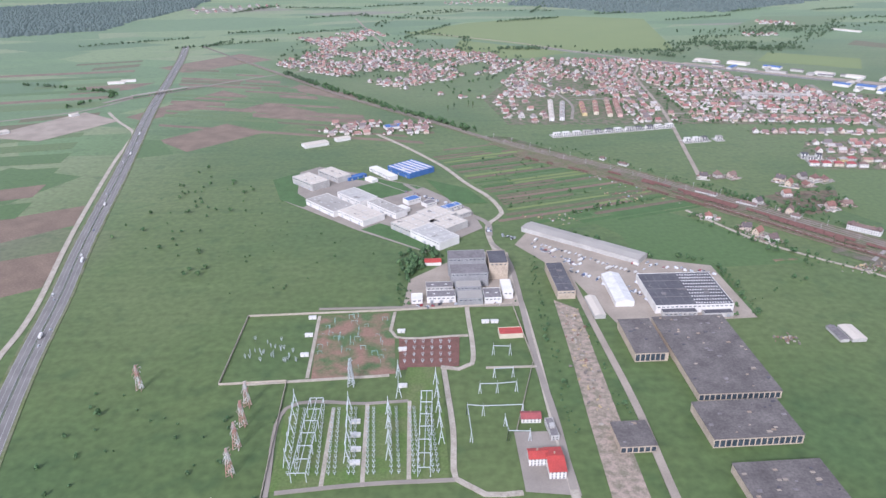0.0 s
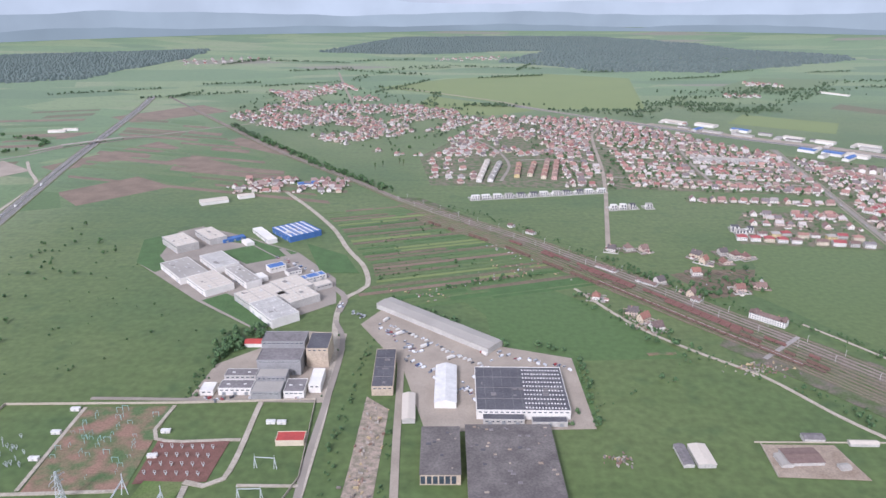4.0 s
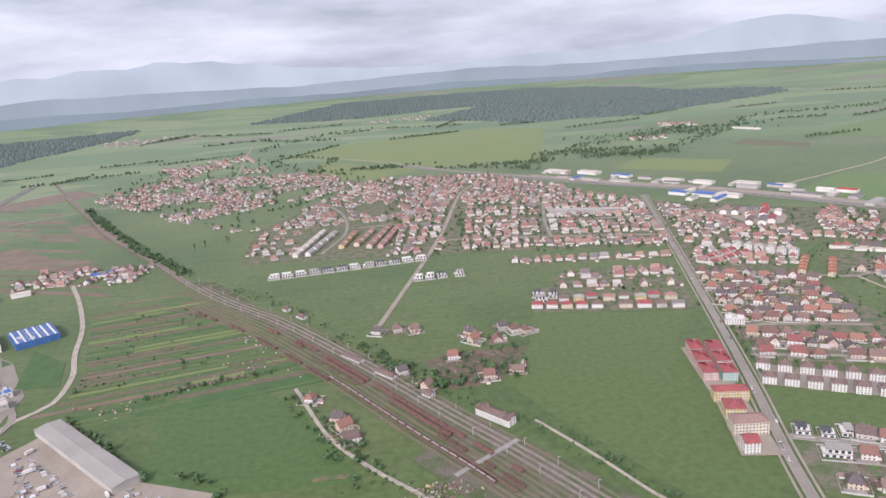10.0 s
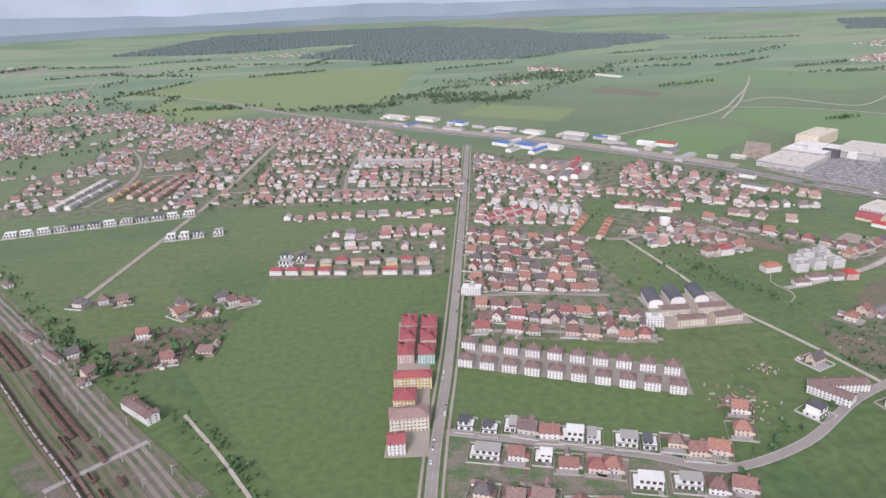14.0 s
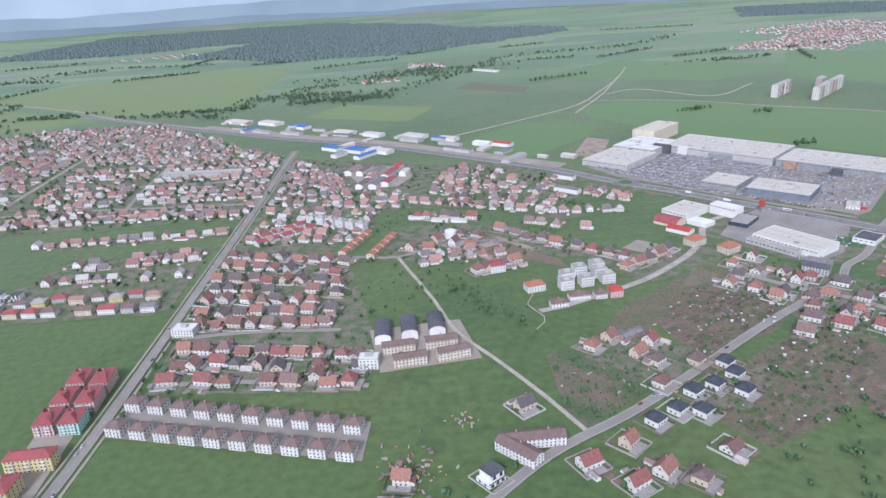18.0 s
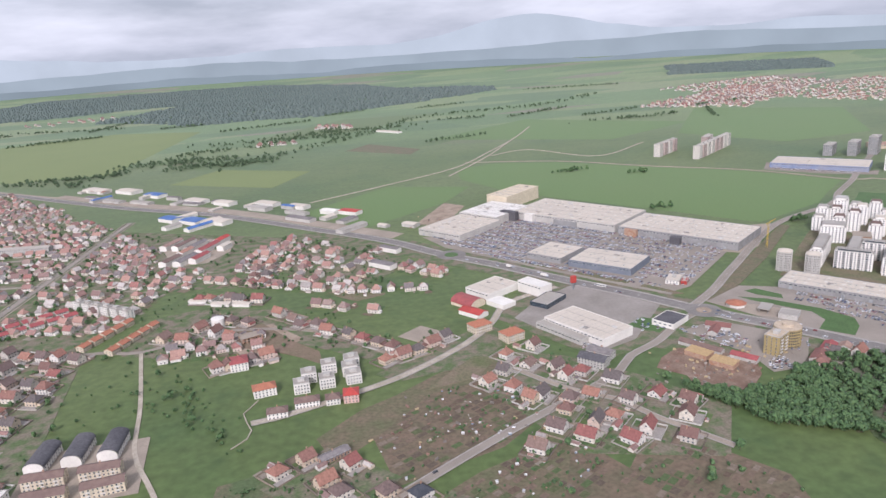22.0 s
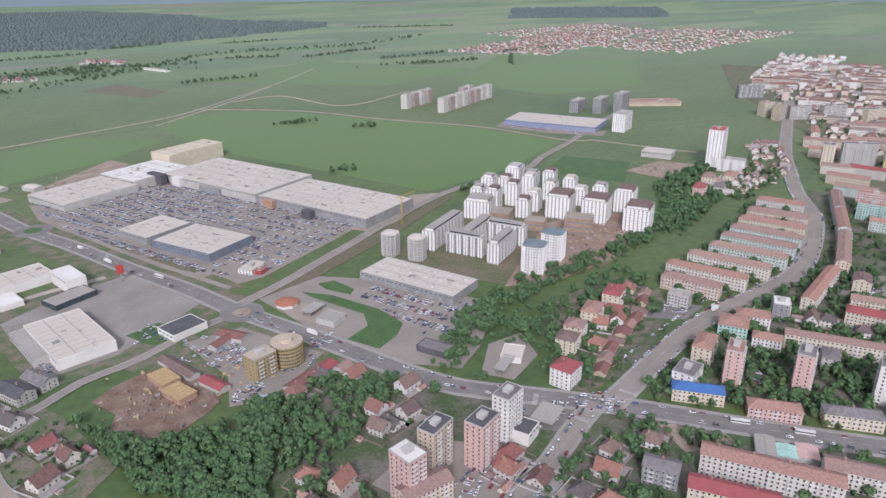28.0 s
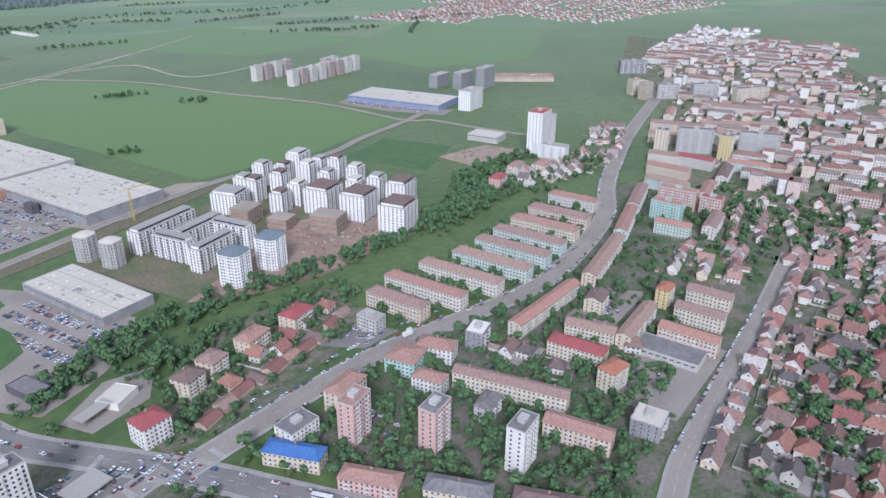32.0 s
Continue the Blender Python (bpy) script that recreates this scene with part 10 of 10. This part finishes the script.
W += scatter([(2140, 860), (2330, 930), (2420, 1100), (2280, 1180), (2080, 1040)], 190, 19, 0.4, 0.5, 0.95)
W += scatter([(2250, 800), (2500, 930), (2480, 800), (2300, 700)], 160, 20, 0.4, 0.5, 1.0)
W += scatter([(2400, 1080), (2760, 1420), (3050, 1250), (2560, 880)], 160, 21, 0.4, 0.6, 1.1)
W += scatter([(-330, 560), (-150, 560), (-130, 250), (-330, 250)], 60, 22, 0.95, 0.3, 0.8)
W += scatter([(-480, 900), (-230, 700), (-60, 850), (-250, 1050), (-430, 1250)], 90, 23, 1.0, 0.25, 0.7)
W += scatter([(100, 1000), (260, 1060), (140, 1300), (60, 1250)], 80, 24, 0.9, 0.3, 0.7)
W += scatter([(380, 980), (450, 880), (480, 820), (430, 830), (360, 960)], 50, 25, 0.6, 0.4, 0.8)
W += scatter([(1320, 800), (1600, 900), (1560, 760), (1350, 700)], 90, 26, 0.7, 0.4, 0.9)
W += along([(-930, 1750), (-870, 1890), (-1050, 1990), (-1200, 2050)], 60, 27, 6)
for x0, y0 in ((2113, 1036), (2145, 1049), (2181, 1062), (2213, 1077), (2240, 1095), (2267, 1114), (2296, 1135)):
    W += along([(x0 - 20, y0 + 28), (x0, y0), (x0 + 20, y0 - 28)], 26, int(x0), 3.0, 0.5, 0.35, 0.7)
W += scatter([(1905, 940), (1945, 925), (2010, 985), (2045, 1025), (2020, 1060), (1960, 1015)], 90, 51, 0.5, 0.4, 0.8)
W += scatter([(1960, 880), (2010, 850), (2140, 780), (2180, 830), (2060, 905)], 120, 52, 0.4, 0.5, 0.9)
W += scatter([(1830, 870), (1900, 860), (1930, 800), (1860, 780)], 60, 53, 0.4, 0.5, 0.9)
W += scatter([(2060, 900), (2190, 840), (2300, 900), (2250, 1000), (2120, 960)], 120, 54, 0.5, 0.4, 0.8)
for poly, n in (([(1700, 700), (1860, 850), (1925, 890), (2040, 805), (2140, 735), (2230, 620), (1900, 620)], 420), ([(1955, 905), (2040, 840), (2140, 780), (2200, 840), (2300, 930), (2330, 1000), (2220, 1015), (2090, 975)], 420), ([(2080, 1000), (2230, 1045), (2370, 1170), (2330, 1210), (2200, 1130), (2080, 1050)], 240), ([(2200, 770), (2450, 930), (2500, 850), (2300, 690)], 240), ([(2300, 1050), (2450, 1200), (2560, 1160), (2420, 980)], 90), ([(2290, 1250), (2440, 1350), (2480, 1300), (2330, 1220)], 70), ([(1700, 780), (1760, 850), (1750, 900), (1690, 880)], 60), ([(1740, 1000), (1850, 985), (1890, 940), (1800, 960)], 40), ([(1905, 950), (1935, 930), (2060, 1010), (2040, 1050), (1960, 1010)], 60), ([(1895, 1000), (1930, 1040), (2060, 1095), (2090, 1065), (2010, 1040), (1925, 965)], 110), ([(2180, 1150), (2330, 1250), (2350, 1360), (2240, 1260), (2160, 1200)], 200), ([(2380, 980), (2530, 1150), (2640, 1010), (2500, 900)], 90), ([(1930, 830), (1960, 880), (1900, 860)], 26)):
    W += scatter(poly, int(n * 1.35), n + 7, 0.35, 0.45, 1.1)
for poly, n in (([(880, 990), (1075, 950), (1060, 1260), (1250, 1500), (1230, 1630), (985, 1780)], 260), ([(1240, 1200), (1390, 1130), (1420, 1170), (1280, 1310)], 60), ([(1440, 1040), (1530, 1100), (1620, 950), (1480, 925)], 120), ([(2530, 1130), (2960, 1860), (3500, 2000), (3080, 1260), (2640, 940)], 700), ([(1150, 1210), (1260, 1400), (1400, 1330), (1440, 1480), (1270, 1640)], 150), ([(640, 1180), (880, 1150), (890, 1340), (700, 1330)], 60)):
    W += scatter(poly, n, n + 3, 0.7, 0.3, 0.65)
for pts, n in (([(1205, 1045), (1150, 1110), (1125, 1230)], 26), ([(1230, 1000), (1190, 1090), (1170, 1130)], 24), ([(1040, 760), (1110, 800), (1190, 850)], 40), ([(300, 660), (470, 800), (390, 930)], 30), ([(-40, 700), (-45, 770), (-20, 840)], 30)):
    W += along(pts, n, n + 5, 9, 0.7, 0.3, 0.7)
for pts, n in (([(112, 470), (112, 700), (118, 830)], 70), ([(160, 500), (161, 690)], 36), ([(80, 700), (84, 780), (72, 850)], 20), ([(-45, 700), (-50, 760)], 16), ([(345, 800), (352, 720), (348, 660)], 26)):
    W += along(pts, n, n + 11, 5, 0.85, 0.25, 0.6)
W += garden_bushes
# hedges and copses of the far plain
rng = random.Random(44)
for i in range(32):
    x, y, a, l = rng.uniform(-1500, 3000), rng.uniform(2350, 4300), rng.choice([0.35, 0.42, -0.25, 1.2]) + rng.uniform(-0.1, 0.1), rng.uniform(150, 520)
    if y < 2500 and x < 500:
        continue
    for j in range(int(l / 9)):
        px, py, pz = far(x + math.cos(a) * j * 9 + rng.uniform(-5, 5), y + math.sin(a) * j * 9 + rng.uniform(-5, 5))
        W.append((rng.randrange(7), px, py, pz, rng.uniform(0, 6), rng.uniform(0.5, 1.2)))
for x, y, n, sx, sy in ((1100, 2480, 140, 160, 40), (1000, 2600, 120, 190, 50), (700, 2460, 60, 120, 20), (1500, 3000, 90, 260, 40), (300, 2560, 90, 200, 30), (1300, 2900, 120, 300, 60), (2400, 2700, 50, 200, 30), (1880, 1930, 14, 40, 10), (2010, 1850, 10, 20, 10), (1890, 1560, 10, 20, 6), (2020, 1400, 14, 24, 8)):
    for i in range(n):
        px, py, pz = far(x + rng.gauss(0, sx / 2), y + rng.gauss(0, sy / 2))
        W.append((rng.randrange(7), px, py, pz, rng.uniform(0, 6), rng.uniform(0.5, 1.1)))
for pts, n, w in (([(757, 2362), (895, 2589), (1008, 2744), (1216, 2798), (1467, 3125)], 300, 34), ([(1084, 2376), (1213, 2522), (1369, 2698), (1560, 2914), (1811, 3244), (2301, 3327), (2666, 3597)], 420, 30), ([(-272, 3252), (-212, 3501), (36, 3871), (598, 3755)], 220, 26), ([(490, 2470), (640, 2420), (800, 2330)], 90, 16), ([(-140, 3040), (100, 2850), (60, 2510)], 110, 16), ([(-420, 3700), (-160, 3560), (60, 3480)], 120, 30)):
    W += along(pts, n // 2, n, w, 0.5, 0.5, 1.1)
W = [(7 + kind % 3, x, y, z, a, s) if y > 1500 or x > 2450 or x < -300 else (kind, x, y, z, a, s) for kind, x, y, z, a, s in W]
W = clear(W)
W = [(kind + 10, x, y, z, a, s) if kind < 7 and 1600 < x < 2350 and y < 1130 else (kind, x, y, z, a, s) for kind, x, y, z, a, s in W]
# leaves of the far hedges, lightened in colour and sheen to imitate haze
LEAF_HAZED = choice("hazed_hedge_leaves", [(0.090, 0.135, 0.072), (0.105, 0.155, 0.080), (0.078, 0.120, 0.066)], 0.85, island=True, scale=0.4, sheen=0.30)
joined("woodland_and_scrub", TREE_BASES, [q for q in W if q[2] < 2000], [BARK, LEAF_MANY], "leafy trees and scrub of the valley", "trees")
joined("field_hedges", TREE_BASES, [q for q in W if q[2] >= 2000], [BARK, LEAF_HAZED], "hedges and lines of trees between far fields", "trees")

# forests on the hillsides: a canopy of crowns, distance haze mixed into their blue-grey colour
FOREST = surface("hazed_forest_canopy", (0.086, 0.116, 0.104), (0.106, 0.134, 0.116), 0.01, 0.8, fine=0.05, spread=0.12, spec=0.3, sheen=0.36)
for poly, lab in (
    ([(410, 4133), (866, 3674), (1385, 3593), (1888, 3915), (2450, 4350), (2480, 4600), (2000, 5080), (1110, 5700), (650, 4750)], "dark forest on a long low ridge"),
    ([(-800, 4900), (-100, 4650), (600, 5020), (1400, 4930), (2000, 5050), (1900, 5800), (1200, 7000), (-600, 7000)], "dark forest on a hillside"),
    ([(-2600, 2600), (-1500, 3300), (-1500, 4400), (-1700, 5200), (-3500, 4600)], "dark forest in the western plain"),
    ([(3600, 4500), (4500, 4200), (5200, 5200), (4200, 5600)], "dark forest on a hillside"),
):
    xs, ys = [p[0] for p in poly], [p[1] for p in poly]
    g = Geo()
    st = 27.0
    nx, ny = int((max(xs) - min(xs)) / st) + 1, int((max(ys) - min(ys)) / st) + 1
    frng = random.Random(len(lab))
    for i in range(nx):
        for j in range(ny):
            x, y = min(xs) + i * st + frng.uniform(-13, 13), min(ys) + j * st + frng.uniform(-13, 13)
            if inside(x + 60 * noise.noise(Vector((x, y, 0)) * 0.004), y + 60 * noise.noise(Vector((y, x, 5)) * 0.004), poly):
                fx, fy, fz = far(x, y)
                s = frng.uniform(13, 21)
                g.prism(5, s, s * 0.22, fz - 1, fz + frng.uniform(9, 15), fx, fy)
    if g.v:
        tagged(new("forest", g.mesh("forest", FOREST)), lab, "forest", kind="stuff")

# single street and garden trees close to the way
TR = random.Random(9)
spots = []
for pts, n, off in (([(1975, 935), (2030, 968), (2093, 998), (2150, 1016), (2223, 1042), (2286, 1088)], 34, 12), ([(2030, 945), (2150, 988), (2223, 1012), (2300, 1060)], 26, 11), ([(1945, 905), (1990, 870), (2040, 833), (2090, 800)], 22, 12), ([(864, 930), (884, 1061), (918, 1290)], 18, 10)):
    line = smooth(pts, 3.0)
    for i in range(n):
        x, y = line[int(i * (len(line) - 1) / max(1, n - 1))]
        spots.append((x + TR.uniform(-3, 3), y + TR.uniform(-3, 3), TR.uniform(0.35, 0.75)))
for i in range(70):
    spots.append((TR.uniform(1985, 2160), TR.uniform(800, 960), TR.uniform(0.5, 0.95)))
for s, x, y in clear([(s, x, y) for x, y, s in spots]):
    tree(x, y, TR.randrange(5), s, TR.uniform(0, 360))
POP = POPLAR[0]
for x, y in ((20, 1640), (35, 1660), (70, 1690), (80, 1675)):
    b = new("poplar", cached("popt", lambda: POP[0].mesh("poplar", BARK))); b.matrix_basis = pose(x, y, 0)
    tagged(b, "tall slim poplar tree beside the railway", "tree", "poplars"); part("crown", cached("popc", lambda: POP[1].mesh("crown", LEAF)), b)

# ---- cars ----
CR = random.Random(3)
car_bases = [arrays(CB, CG)]
e1, e2 = (math.cos(radians(-52)), math.sin(radians(-52))), (math.cos(radians(38)), math.sin(radians(38)))
LOT = [(1492, 1538), (1508, 1480), (1560, 1392), (1636, 1283), (1688, 1218), (1735, 1212), (1852, 1314), (1838, 1335), (1738, 1466), (1640, 1588), (1600, 1578), (1535, 1513)]
PARKED = []
KEEP_OFF = ((1634, 1378, 30, 33, -53), (1684, 1315, 46, 34, -49), (1712, 1232, 18, 12, -45))
for r in range(-14, 40):
    for c in range(-30, 150):
        u, v = c * 2.75, (r // 2) * 17.5 + (r % 2) * 5.4
        x, y = 1545 + u * e1[0] + v * e2[0], 1500 + u * e1[1] + v * e2[1]
        if inside(x, y, LOT) and not any(abs((x - a) * math.cos(radians(t)) + (y - b3) * math.sin(radians(t))) < h1 and abs((y - b3) * math.cos(radians(t)) - (x - a) * math.sin(radians(t))) < h2 for a, b3, h1, h2, t in KEEP_OFF) and CR.random() < (0.84 if x - y < 310 else 0.6) and c % 22:
            PARKED.append((0, x, y, 0.52, radians(38 + CR.choice([0, 180]) + CR.uniform(-2, 2)), 1.0))
for r in range(6):
    for c in range(52):
        x, y = 2246 + c * 1.9 + r * 5.5, 1742 - c * 2.05 + r * 5.0
        if inside(x, y, [(2232, 1748), (2262, 1775), (2285, 1728), (2348, 1658), (2380, 1635), (2362, 1618), (2292, 1672)]) and CR.random() < 0.6:
            PARKED.append((0, x, y, 0.52, radians(42 + CR.choice([0, 180])), 1.0))
joined("car_park_cars", car_bases, PARKED, [CAR_PAINT_MANY, GLASS], "hundreds of parked cars in rows", "cars")
NEARCARS = []
SLOT = [(1812, 1124), (1832, 1148), (1890, 1084), (1912, 1068), (1868, 1020), (1842, 1044), (1828, 1086)]
for r in range(-6, 14):
    for c in range(-20, 60):
        u, v = c * 2.8, (r // 2) * 17.0 + (r % 2) * 5.4
        x, y = 1820 + u * e1[0] + v * e2[0], 1120 + u * e1[1] + v * e2[1]
        if inside(x, y, SLOT) and CR.random() < 0.7:
            NEARCARS.append((x, y, 38 + CR.choice([0, 180])))
for pts, n, off in (([(1705, 1140), (1764, 1062), (1814, 991), (1878, 935), (1950, 888), (2038, 820), (2130, 752)], 80, 5), ([(1700, 730), (1790, 800), (1867, 861), (1925, 905)], 50, 4.5), ([(1960, 935), (2030, 972), (2093, 1000), (2223, 1044), (2300, 1095)], 110, 5), ([(1975, 925), (2030, 957), (2093, 985), (2223, 1028), (2364, 1144), (2430, 1238), (2563, 1392)], 170, 9), ([(2195, 808), (2241, 840), (2308, 886), (2380, 935)], 130, 6.5), ([(1487, 1447), (1551, 1363), (1609, 1278), (1665, 1202)], 16, 4), ([(824, 760), (872, 1061), (940, 1545)], 16, 3), ([(1260, 866), (1343, 913), (1433, 965)], 6, 2)):
    line = smooth(pts, 2.0)
    for i in range(n):
        j = CR.randrange(2, len(line) - 2)
        a = math.atan2(line[j + 1][1] - line[j - 1][1], line[j + 1][0] - line[j - 1][0])
        s = CR.choice([-1, 1]) * off
        NEARCARS.append((line[j][0] - math.sin(a) * s, line[j][1] + math.cos(a) * s, math.degrees(a) + (0 if s < 0 else 180)))
for cx, cy, n, sp in ((1680, 1080, 30, 22), (1740, 1030, 10, 14), (2062, 1003, 16, 12), (2225, 880, 16, 16), (2050, 885, 12, 10), (2250, 975, 14, 12), (1815, 860, 24, 12), (1900, 905, 14, 10), (1840, 838, 26, 14), (1865, 905, 20, 12), (2040, 905, 16, 10), (2120, 920, 20, 14), (1765, 1060, 16, 10), (1640, 1120, 20, 16), (1560, 1090, 10, 8), (1690, 1060, 34, 15), (1702, 1003, 40, 11), (1925, 903, 26, 14)):
    for i in range(n):
        NEARCARS.append((cx + CR.uniform(-sp, sp), cy + CR.uniform(-sp, sp), 40 + CR.choice([0, 90, 180])))
placed, MORE = [], []
CR.shuffle(NEARCARS)
for x, y, a in NEARCARS:
    if any(abs(x - p) + abs(y - q) < 3.4 for p, q in placed):
        continue
    placed.append((x, y))
    if len(placed) <= 160:
        vehicle(x, y, a, 1 if CR.random() < 0.07 else 0, 0.62)
    else:
        MORE.append((0, x, y, 0.62, radians(a), 1.0))
joined("street_cars", car_bases, MORE, [CAR_PAINT_MANY, GLASS], "cars standing along the streets", "cars")
line = smooth(HWY, 2.0)
for i in range(26):
    j = CR.randrange(3, len(line) - 3)
    a = math.atan2(line[j + 1][1] - line[j - 1][1], line[j + 1][0] - line[j - 1][0])
    s = CR.choice([-1, 1]) * CR.choice([4.6, 8.6])
    vehicle(line[j][0] - math.sin(a) * s, line[j][1] + math.cos(a) * s, math.degrees(a) + (180 if s > 0 else 0), CR.choice([0, 0, 1]), 0.78, group="cars on the highway")
for i in range(26):
    x, y = 150 + i * 4.6, 878 - i * 4.0
    vehicle(x - 12 + CR.uniform(-2, 2), y - 12 + CR.uniform(-2, 2), 40, CR.choice([0, 0, 1, 1]), 0.50, group="vehicles in the logistics yard")

yard_bases = [arrays(CB, CG), arrays(VB, VG)]
YV = []
for x0, y0, x1, y1, n in ((120, 868, 175, 800, 26), (262, 800, 335, 770, 18), (200, 700, 260, 790, 18), (160, 790, 250, 700, 22), (-40, 700, 80, 705, 14), (-120, 1000, 20, 960, 26), (-60, 1090, 40, 1010, 22), (60, 930, 110, 880, 16)):
    for i in range(n):
        u = CR.random()
        YV.append((CR.choice([0, 0, 1]), x0 + (x1 - x0) * u + CR.uniform(-5, 5), y0 + (y1 - y0) * u + CR.uniform(-5, 5), 0.50, CR.choice([0.7, 2.2, 3.8]), 1.0))
joined("yard_vehicles", yard_bases, YV, [CAR_PAINT_MANY, GLASS], "cars and vans standing in factory yards", "vehicles")
# the whole place at the scale of the walk
for ob in list(scene.objects):
    if ob.parent is None and ob.type in {"MESH", "EMPTY"}:
        ob.matrix_basis = Matrix.Scale(K, 4) @ ob.matrix_basis
